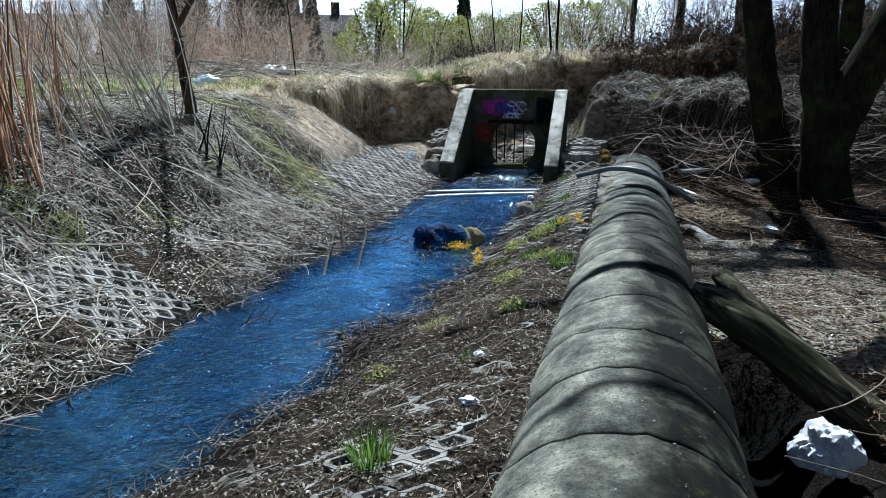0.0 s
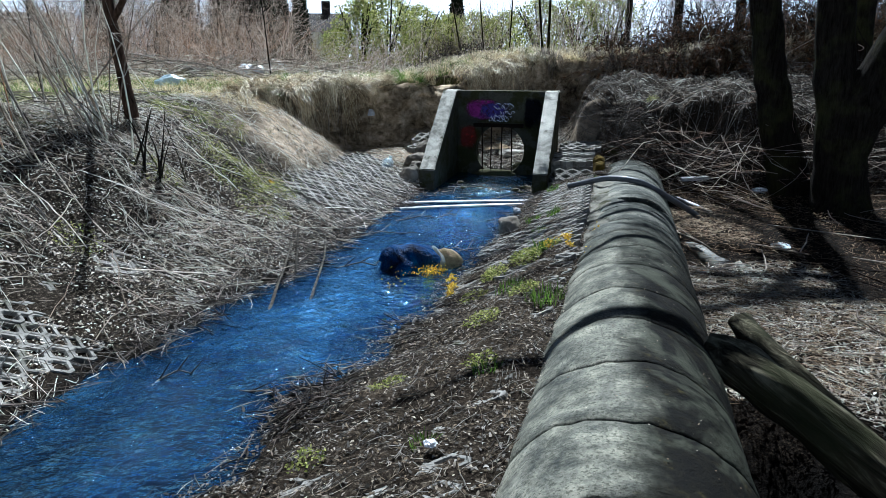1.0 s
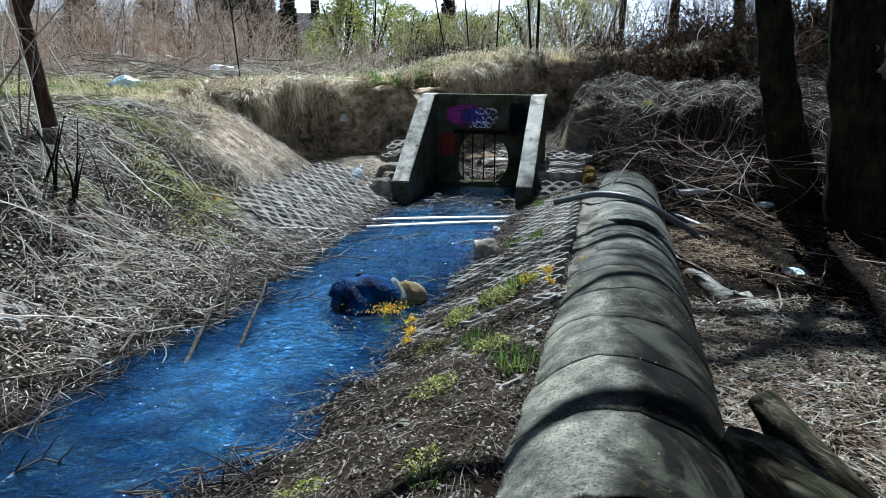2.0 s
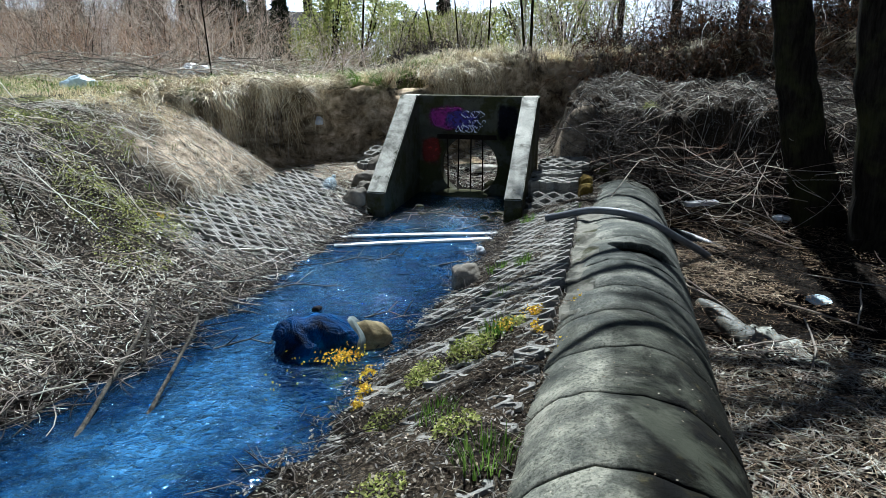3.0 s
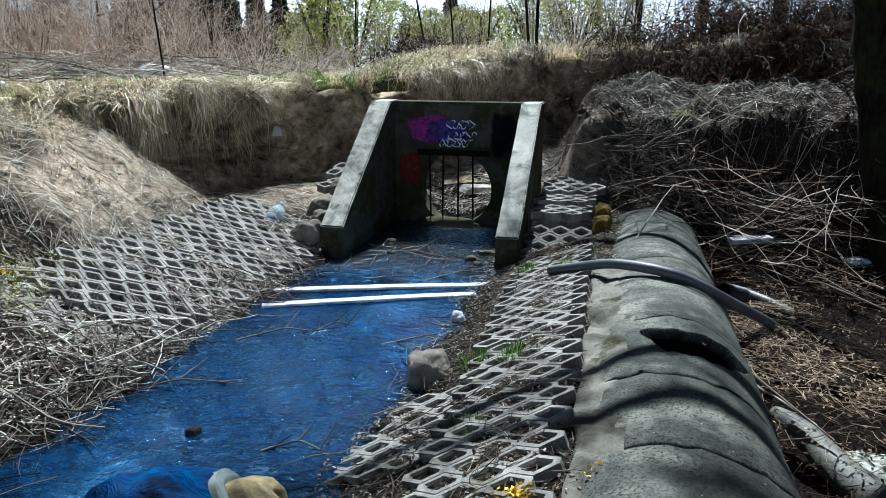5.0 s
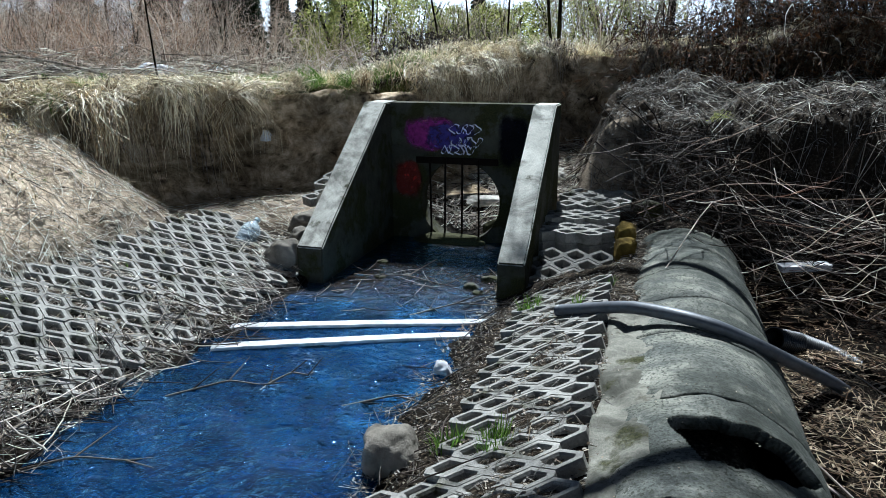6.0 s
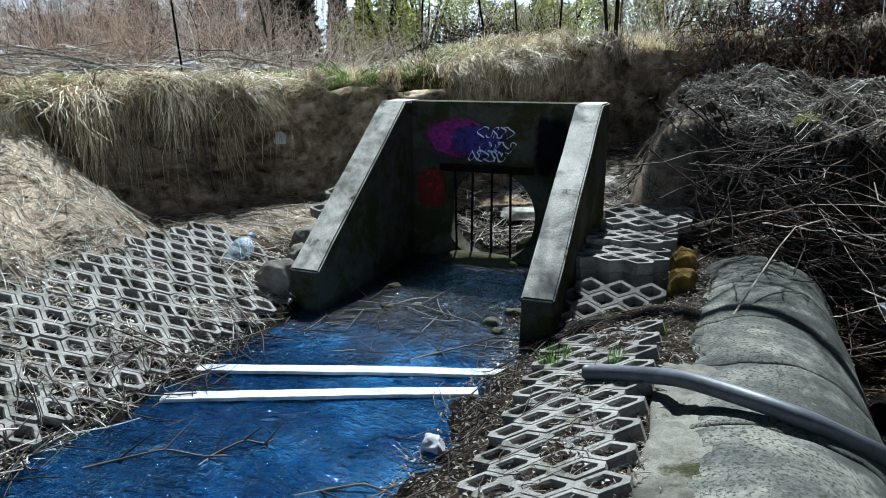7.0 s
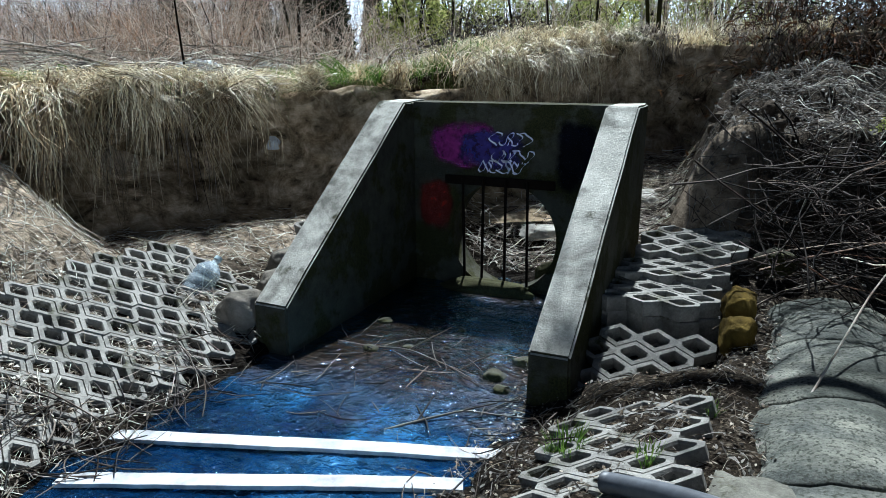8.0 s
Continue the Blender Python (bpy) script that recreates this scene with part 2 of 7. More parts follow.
RUSTSCRUB = m_stems("rust_scrub", (0.30, 0.16, 0.09), (0.56, 0.38, 0.26), (0.72, 0.60, 0.49), (0.44, 0.26, 0.17), thin=0.55)
REED = m_stems("reeds", (0.24, 0.11, 0.055), (0.48, 0.27, 0.15), (0.66, 0.49, 0.36), (0.32, 0.17, 0.09), thin=0.35)
DRYGRASS = m_stems("dry_grass", (0.26, 0.18, 0.09), (0.58, 0.47, 0.27), (0.74, 0.66, 0.45), (0.40, 0.28, 0.14), thin=0.4)
GRASS = m_stems("grass", (0.06, 0.13, 0.015), (0.14, 0.26, 0.04), (0.24, 0.34, 0.07), thin=0.45)
LEAFGREEN = m_stems("young_leaves", (0.12, 0.16, 0.03), (0.30, 0.34, 0.08), (0.50, 0.50, 0.18), (0.20, 0.20, 0.07), thin=0.45)
EVERGREEN = m_stems("evergreen", (0.012, 0.03, 0.012), (0.03, 0.06, 0.02), (0.05, 0.085, 0.03))
LEAFLITTER = m_stems("leaf_litter", (0.035, 0.025, 0.017), (0.20, 0.15, 0.10), (0.46, 0.40, 0.32), (0.08, 0.055, 0.036), (0.32, 0.25, 0.17))
BRUSH = m_stems("dark_brush", (0.02, 0.015, 0.012), (0.07, 0.052, 0.04), (0.14, 0.11, 0.09), thin=0.1)
GREYLITTER = m_stems("grey_litter", (0.04, 0.034, 0.03), (0.19, 0.172, 0.15), (0.42, 0.388, 0.345), (0.085, 0.072, 0.06), (0.27, 0.245, 0.21))
BROWNSTRAW = m_stems("brown_straw", (0.06, 0.04, 0.025), (0.32, 0.23, 0.145), (0.60, 0.48, 0.34), (0.14, 0.09, 0.055), gloss=0.15)
IRON = m_plain("rusty_iron", (0.045, 0.03, 0.022), 0.75, 0.4, 40, 0.5, 0.004, Metallic=0.4)
BOARD = m_plain("bleached_board", (0.42, 0.42, 0.43), 0.7, 0.4, 9, 0.5, 0.004)
STONE = m_plain("stone", (0.23, 0.205, 0.17), 0.9, 0.5, 9, 0.7, 0.03)

# ---- helpers for meshes ----


def mesh_of(name, verts, faces, material, smooth=False):
    me = bpy.data.meshes.new(name)
    verts = np.asarray(verts, dtype=np.float32)
    if isinstance(faces, np.ndarray):
        n = faces.shape[1]
        me.vertices.add(len(verts))
        me.vertices.foreach_set("co", verts.ravel())
        me.loops.add(faces.size)
        me.loops.foreach_set("vertex_index", faces.ravel().astype(np.int32))
        me.polygons.add(len(faces))
        me.polygons.foreach_set("loop_start", np.arange(0, faces.size, n, dtype=np.int32))
        me.update(calc_edges=True)
    else:
        me.from_pydata([tuple(float(c) for c in v) for v in verts], [], faces)
        me.update()
    if smooth:
        me.polygons.foreach_set("use_smooth", np.ones(len(me.polygons), dtype=bool))
    me.materials.append(material)
    return me


def part(name, bm, material, parent=None, label="", smooth=False):
    """Links a bmesh or a mesh as one object, under parent where given."""
    if isinstance(bm, bmesh.types.BMesh):
        me = bpy.data.meshes.new(name)
        bmesh.ops.recalc_face_normals(bm, faces=bm.faces)
        bm.to_mesh(me)
        bm.free()
        me.materials.append(material)
        if smooth:
            me.polygons.foreach_set("use_smooth", np.ones(len(me.polygons), dtype=bool))
    else:
        me = bm
    ob = new(name, me)
    if parent:
        ob.parent = parent
    return tagged(ob, label)


def box(bm, x0, x1, y0, y1, z0, z1, bevel=0.0):
    vs = [bm.verts.new((x, y, z)) for x in (x0, x1) for y in (y0, y1) for z in (z0, z1)]
    for f in ((0, 1, 3, 2), (4, 6, 7, 5), (0, 4, 5, 1), (2, 3, 7, 6), (0, 2, 6, 4), (1, 5, 7, 3)):
        bm.faces.new([vs[i] for i in f])
    if bevel:
        es = list({e for v in vs for e in v.link_edges})
        bmesh.ops.bevel(bm, geom=es, offset=bevel, segments=2, affect="EDGES", profile=0.6)
    return vs


def rough_up(bm, amount, scale, seed=0.0):
    for v in bm.verts:
        v.co += noise.noise_vector(v.co * scale + Vector((seed, seed, seed))) * amount


def tubes(P, R, sides=3):
    """Verts and quads of many thin tubes: P (n, k, 3) centres, R (n, k) radii."""
    P, R = np.asarray(P, float), np.asarray(R, float)
    n, k, _ = P.shape
    d = np.gradient(P, axis=1)
    d /= np.linalg.norm(d, axis=2, keepdims=True) + 1e-9
    ref = np.where(np.abs(d[..., 2:3]) > 0.9, np.array([1.0, 0, 0]), np.array([0, 0, 1.0]))
    u = np.cross(d, ref)
    u /= np.linalg.norm(u, axis=2, keepdims=True) + 1e-9
    w = np.cross(d, u)
    a = np.arange(sides) * 2 * np.pi / sides
    V = P[:, :, None] + R[:, :, None, None] * (u[:, :, None] * np.cos(a)[:, None] + w[:, :, None] * np.sin(a)[:, None])
    idx = np.arange(n * k * sides).reshape(n, k, sides)
    nx = np.roll(idx, -1, axis=2)
    F = np.stack([idx[:, :-1], nx[:, :-1], nx[:, 1:], idx[:, 1:]], axis=-1).reshape(-1, 4)
    return V.reshape(-1, 3), F


def blades(P, W, side):
    """Verts and quads of many flat blades: P (n, k, 3), half widths W (n, k), side (n, 3)."""
    P, W, side = np.asarray(P, float), np.asarray(W, float), np.asarray(side, float)
    n, k, _ = P.shape
    V = np.stack([P - W[..., None] * side[:, None], P + W[..., None] * side[:, None]], axis=2)
    idx = np.arange(n * k * 2).reshape(n, k, 2)
    F = np.stack([idx[:, :-1, 0], idx[:, :-1, 1], idx[:, 1:, 1], idx[:, 1:, 0]], axis=-1).reshape(-1, 4)
    return V.reshape(-1, 3), F


def joined(pairs):
    vs, fs, o = [], [], 0
    for v, f in pairs:
        vs.append(v)
        fs.append(f + o)
        o += len(v)
    return np.concatenate(vs), np.concatenate(fs)


rng = np.random.default_rng(7)


def sm(a):
    a = np.clip(a, 0, 1)
    return a * a * (3 - 2 * a)


def wave(x, y, f, seed=0.0):
    """Cheap smooth noise, about -1 to 1."""
    return (np.sin(x * f * 1.3 + seed + 1.7 * np.sin(y * f * 0.7 + seed)) + np.sin(y * f * 1.1 - seed * 2 + 1.3 * np.sin(x * f * 0.9 + 2 * seed))) * 0.5


# ---- the lie of the land ----
RIM = np.array([(-5.6, 10.6), (-5.25, 11.2), (-5.05, 12.0), (-4.85, 12.6), (-4.4, 13.35), (-3.6, 13.95), (-2.75, 14.4), (-2.2, 15.4), (-1.7, 16.8), (-0.8, 17.5), (0.6, 17.6), (3.0, 17.4), (8.0, 17.2), (14.0, 16.5)])


WATER_Z = -0.045


def shore_left(y):
    return np.interp(y, [-6, 0, 2.8, 4.1, 5.5, 7, 8, 9.5, 10.4, 11.6], [-3.6, -3.38, -3.22, -3.17, -3.05, -2.78, -2.82, -2.78, -2.66, -2.75]) + 0.05 * np.sin(y * 4.1) + 0.03 * np.sin(y * 11)


def shore_right(y):
    return np.interp(y, [-6, 0, 2.3, 3.3, 4.2, 5.0, 6, 7.2, 8, 11], [-2.7, -2.45, -2.05, -1.78, -1.65, -1.45, -1.32, -1.2, -1.1, -1.03]) + 0.04 * np.sin(y * 5.3 + 1) + 0.025 * np.sin(y * 13)


def pipe_x(y):
    return 0.083 + 0.0262 * y


def pipe_z(y):
    return 0.192 - 0.0304 * y


PIPE_R = 0.54


def rim_side(x, y):
    """Distance from the rim of the washed-out hollow, positive inside it."""
    best = np.full(np.shape(x), 1e9)
    sign = np.ones(np.shape(x))
    for (ax, ay), (bx, by) in zip(RIM[:-1], RIM[1:]):
        ex, ey = bx - ax, by - ay
        t = np.clip(((x - ax) * ex + (y - ay) * ey) / (ex * ex + ey * ey), 0, 1)
        dx, dy = x - ax - t * ex, y - ay - t * ey
        d = np.hypot(dx, dy)
        s = np.sign(dx * ey - dy * ex + 1e-12)
        near = d < best
        best, sign = np.where(near, d, best), np.where(near, s, sign)
    return best * sign


def terrace(x, y):
    z = 1.42 + 0.45 * sm((y - 13.8) / 3.5) * sm((x + 5) / 2.5) + 0.2 * sm((y - 12) / 18)
    z = z + 0.55 * sm((x - 0.0) / 3.0) * sm((y - 16) / 3) + 0.5 * sm((x - 2) / 8)
    z = z + 0.25 * np.exp(-((x + 3.2) ** 2 / 1.2 + (y - 15.8) ** 2 / 1.0))
    z = z + sm((y - 10) / 2) * (0.06 * wave(x, y, 2.3, 2) + 0.04 * wave(x, y, 5.1, 7))
    return z


def ground(x, y):
    x, y = np.asarray(x, float), np.asarray(y, float)
    wl, wr = shore_left(y), shore_right(y)
    top = terrace(x, y)
    # left bank
    d = wl - x
    left = np.interp(d, [0, 0.5, 1.2, 1.75, 2.3, 2.8], [-0.045, 0.135, 0.41, 0.86, 1.23, 1.40])
    left = np.where(d > 2.6, np.minimum(left, top) + (top - 1.40) * sm((d - 2.6) / 1.0), left)
    # bed
    bed = WATER_Z - 0.12 * sm(np.minimum(x - wl, wr - x) / 0.35)
    # right bank up to the pipe, and the low ground past it
    d = x - wr
    bank = WATER_Z + (0.40 - 0.018 * np.clip(y - 7, 0, 5)) * sm(0.12 + 0.88 * d / (-0.15 - wr)) * sm(d / 0.12 + 0.05)
    low = -0.34 + 0.30 * sm((x - 1.9) / 1.6) + 0.75 * sm((x - 3.0) / 5.0) + 0.05 * wave(x, y, 2.1)
    # pit added beside pipe and log to make the ground there darker
    low = low - 0.35 * sm((x - 0.55) / 0.2) * sm((1.45 - x) / 0.35) * sm((y - 2.6) / 0.5) * sm((5.3 - y) / 0.6)
    px = pipe_x(y)
    right = np.where(x < px + 0.1, bank, bank + (low - bank) * sm((x - px - 0.1) / 0.45))
    # the mound at the end of the pipe
    lip = 12.72 + 0.22 * np.sin(x * 1.7 + 0.6) + 0.13 * np.sin(x * 4.3 + 1) + 0.06 * np.sin(x * 11) - 0.25 * sm((x - 1.5) / 2)
    up = (0.10 * sm((y - lip + 0.7) / 0.7) + 0.90 * sm((y - lip) / 0.55)) * sm((x + 1.05 + 0.10 * np.sin(y * 3.1) + 0.08 * np.sin(y * 7.7)) / 0.95)
    right = right * (1 - up) + (1.22 + 0.10 * wave(x, y, 1.9, 2) + 0.09 * wave(x, y, 4.7, 5) + 0.05 * wave(x, y, 9.3, 8) + 0.045 * wave(x, y, 17, 3) + 0.22 * sm((y - 12.8) / 3.2)) * up
    z = np.where(x < wl, left, np.where(x > wr, right, bed))
    # the hollow on both sides of the headwall and behind it
    r = rim_side(x, y)
    floor = 0.28 + 0.06 * wave(x, y, 2.5) - 0.28 * np.exp(-((x + 1.85) ** 2) / 0.35) * sm((14.5 - y) / 1.5) + 0.10 * sm((y - 13.5) / 3)
    floor = np.where(y < 12.9, np.where((x > -2.7) & (x < -0.95), -0.16, floor), floor)
    into = sm((y - 10.55) / 0.8)
    inner = np.where(x < wl, z + (np.minimum(z, floor) - z) * into, z)
    inner = np.where((x > wr) & (x < 0.4), np.where(up > 0, floor + (right - floor) * sm((x + 1.0) / 0.6), right), inner)
    inner = np.where((x <= wr) & (x >= wl) & (y > 12.9), floor, inner)
    inner = np.where((x <= -0.75) & (y > 11.7) & (x >= wl), floor, inner)
    cliff = sm((r + 0.60) / 0.30)
    z = np.where(y > 10.6, top + (inner - top) * cliff, z)
    z = np.where((y > 10.6) & (y < 11.2) & (x < -2), z + (np.where(x < wl, left, z) - z) * (1 - sm((y - 10.6) / 0.6)), z)
    pitstep = sm((x + 0.88) / 0.08) * sm((-0.10 - x) / 0.10) * sm((y - 11.10) / 0.12) * sm((12.6 - y) / 0.3)
    z = z - 0.30 * pitstep
    rough = 0.018 * wave(x, y, 9, 1) + 0.012 * wave(x, y, 23, 4)
    return z + rough * np.where((x > wl) & (x < wr), 0.5, 1.0)


def gz(x, y):
    return float(ground(x, y))


def axis_steps(fine0, fine1, step, far0, far1):
    a = list(np.arange(fine0, fine1 + 1e-6, step))
    s, p, lo = step, fine0, []
    while p > far0:
        s *= 1.25
        p -= s
        lo.append(max(p, far0))
    s, p, hi = step, a[-1], []
    while p < far1:
        s *= 1.25
        p += s
        hi.append(min(p, far1))
    return np.array(lo[::-1] + a + hi)


gx, gy = axis_steps(-7.0, 5.5, 0.06, -900, 900), axis_steps(-1.5, 18.5, 0.07, -300, 1600)
X, Y = np.meshgrid(gx, gy)
Z = ground(X, Y)
nx_, ny_ = len(gx), len(gy)
I = np.arange(nx_ * ny_).reshape(ny_, nx_)
GF = np.stack([I[:-1, :-1], I[:-1, 1:], I[1:, 1:], I[1:, :-1]], axis=-1).reshape(-1, 4)
me = mesh_of("ground", np.stack([X, Y, Z], -1).reshape(-1, 3), GF, SOIL, True)
turf = sm((Z - 1.25) / 0.15) * ((rim_side(X, Y) < 0.05) | (Y < 10.6)) * (X < 0.5)
bare = np.minimum(1, 1.15 * np.exp(-(((X + 4.6 + 0.25 * (Y - 10)) / 0.8) ** 2))) * sm((Y - 9.0 + 0.3 * wave(X, Y, 3.1, 2)) / 0.9) * sm((13.5 - Y) / 1.0) * sm((0.75 + 0.6 * wave(X, Y, 3.7, 5)) / 0.5) * (Z > 0.25)
bare = np.maximum(bare, sm((rim_side(X, Y) + 0.1) / 0.2) * sm((1.7 - rim_side(X, Y)) / 0.6) * (Y > 11) * (X < -2.7) * 0.8)
bare = np.maximum(bare, 0.6 * np.exp(-((X + 0.42) / 0.28) ** 2) * sm((Y - 12.5) / 0.3) * sm((14.2 - Y) / 0.5))
# ground lightened beside the pipe to stand for a sunlit patch
bare = np.maximum(bare, 0.4 * sm((X - 0.8) / 0.2) * sm((2.4 - X) / 0.6) * sm((Y - 4.9) / 0.4) * sm((8.0 - Y) / 0.8))
dry = sm((shore_left(Y) - 0.15 - X) / 0.5) * ((rim_side(X, Y) < 0.4) | (Y < 11))
# mask of the painted shade beside the pipe and under the log
pit_shade = sm((X - 0.35) / 0.2) * sm((1.5 + 0.15 * np.sin(Y * 3) - X) / 0.3) * sm((5.2 - Y) / 0.4) * sm((Y - 0.8 - 0.3 * np.sin(X * 5)) / 1.2)
duff = sm((X - pipe_x(Y) - 0.5) / 0.2) * sm((12.4 - Y) / 0.5) * sm((0.85 + 0.5 * wave(X, Y, 1.3, 6)) / 0.6)
for nm, arr in (("duff", duff), ("turf", turf), ("bare", bare), ("dry", dry), ("pit_shade", pit_shade)):
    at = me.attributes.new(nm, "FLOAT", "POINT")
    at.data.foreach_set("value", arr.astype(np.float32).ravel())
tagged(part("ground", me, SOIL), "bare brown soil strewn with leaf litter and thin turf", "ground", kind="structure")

# glowing ring added to whiten the sky round the horizon
haze_mat = bpy.data.materials.new("sky_haze")
haze_mat.use_nodes = True
hb = haze_mat.node_tree.nodes["Principled BSDF"]
hb.inputs["Base Color"].default_value = (0, 0, 0, 1)
hb.inputs["Specular IOR Level"].default_value = 0.0
hb.inputs["Emission Color"].default_value = (0.90, 0.95, 1.0, 1)
hb.inputs["Emission Strength"].default_value = 0.9
ang = np.arange(96) * 2 * np.pi / 96
ring = np.concatenate([np.stack([850 * np.cos(ang), 850 * np.sin(ang), np.full(96, z)], -1) for z in (-5.0, 130.0)])
i96 = np.arange(96)
tagged(part("backdrop", mesh_of("backdrop", ring, np.stack([i96, (i96 + 1) % 96, (i96 + 1) % 96 + 96, i96 + 96], -1), haze_mat), haze_mat), "pale bright hazy sky low over the horizon", "sky", kind="structure")

# the undercut faces of the hollow, standing just before the sheet


def m_clay():
    k = Mat("clay_face")
    f, g = k.noise(7, 8, 0.72), k.noise(1.6, 6)
    strata = k.noise(2.6, 7, 0.7, (1.0, 1.0, 1.15), 1.4)
    col = k.ramp(k.math("ADD", k.math("MULTIPLY", f, 0.45), k.math("MULTIPLY", strata, 0.55)), (0.38, (0.075, 0.052, 0.033)), (0.5, (0.44, 0.335, 0.21)), (0.62, (0.76, 0.63, 0.46)))
    col = k.mix(k.ramp(g, (0.45, 0.0), (0.62, 0.5)), col, (0.05, 0.04, 0.028))
    return k.done(col, 0.95, k.bump(k.math("ADD", f, strata), 1.0, 0.05))


CLAY = m_clay()


def bank_face(path, z_low, label, deep):
    path = np.array(path)
    seg = np.hypot(*np.diff(path, axis=0).T)
    s = np.concatenate([[0], np.cumsum(seg)])
    n = int(s[-1] / 0.05)
    t = np.linspace(0, s[-1], n)
    P = np.stack([np.interp(t, s, path[:, i]) for i in (0, 1)], -1)
    for _ in range(8):
        P[1:-1] = (P[:-2] + 2 * P[1:-1] + P[2:]) / 4
    d = np.gradient(P, axis=0)
    nr = np.stack([d[:, 1], -d[:, 0]], -1)
    nr /= np.linalg.norm(nr, axis=1, keepdims=True)
    prof_v = [0, 0.06, 0.10, 0.16, 0.28, 0.42, 0.58, 0.74, 0.88, 0.96, 1.0]
    prof_o = [-0.95, -0.25, 0.0, 0.07, 0.05, -0.04, -0.10, -0.06, 0.06, 0.22, 0.46]
    prof_h = [-0.30, -0.05, -0.02, -0.07, -0.17, -0.34, -0.52, -0.72, -0.90, -0.985, -1.03]
    m = 46
    v = np.linspace(0, 1, m)
    off, hh = np.interp(v, prof_v, prof_o), np.interp(v, prof_v, prof_h)
    dp = np.interp(t / s[-1], *zip(*deep))
    under = np.minimum(off, 0) * (v > 0.2)
    O = off[None] + under[None] * dp[:, None]
    O = O + np.interp(t / s[-1], [0.26, 0.36, 0.50, 0.58], [0.0, 0.55, 0.55, 0.1])[:, None] * sm((v - 0.1) / 0.8)[None]
    top = terrace(P[:, 0], P[:, 1])
    Zf = top[:, None] + np.where(hh > 0, hh, 0)[None] + np.minimum(hh, 0)[None] * (top - z_low)[:, None]
    Q = np.stack([P[:, :1] + nr[:, :1] * O, P[:, 1:] + nr[:, 1:] * O, Zf], -1)
    amp = sm((v - 0.03) / 0.08) * 0.85 + 0.15
    for i in range(n):
        for j in range(m):
            q = Vector(Q[i, j])
            a = 0.26 * noise.noise(q * 1.3) + 0.17 * noise.noise(q * 3.1) + 0.10 * noise.noise(q * 5.3) + 0.045 * noise.noise(q * 12)
            Q[i, j, :2] += nr[i] * a * amp[j]
            Q[i, j, 2] += 0.03 * noise.noise(q * 6.1 + Vector((7, 0, 0)))
    I4 = np.arange(n * m).reshape(n, m)
    F4 = np.stack([I4[:-1, :-1], I4[1:, :-1], I4[1:, 1:], I4[:-1, 1:]], -1).reshape(-1, 4)
    ob = part("bank_face", mesh_of("bank_face", Q.reshape(-1, 3), F4, CLAY, True), CLAY)
    return tagged(ob, label, "eroded bank", kind="structure")


bank_face(RIM[:11], 0.30, "undercut brown clay bank of the washed-out hollow", [(0, 0.6), (0.06, 4.5), (0.2, 3.5), (0.3, 0.6), (0.5, 0.5), (1, 0.8)])
bank_face(RIM[10:], 1.30, "dark bank under the brambles", [(0, 0.8), (1, 0.8)])

# water of the stream, one rippled sheet
wx, wy = np.arange(-4.0, -0.4, 0.05), np.arange(-6, 17.0, 0.06)
WX, WY = np.meshgrid(wx, wy)
WZ = WATER_Z + 0.004 * wave(WX, WY, 14, 1) + 0.003 * wave(WX, WY, 33, 2)
I = np.arange(WX.size).reshape(WX.shape)
WF = np.stack([I[:-1, :-1], I[:-1, 1:], I[1:, 1:], I[1:, :-1]], axis=-1).reshape(-1, 4)
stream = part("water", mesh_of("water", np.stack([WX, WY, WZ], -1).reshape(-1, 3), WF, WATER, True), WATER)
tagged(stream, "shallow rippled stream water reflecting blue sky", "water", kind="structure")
stream.visible_shadow = False

# ---- headwall ----


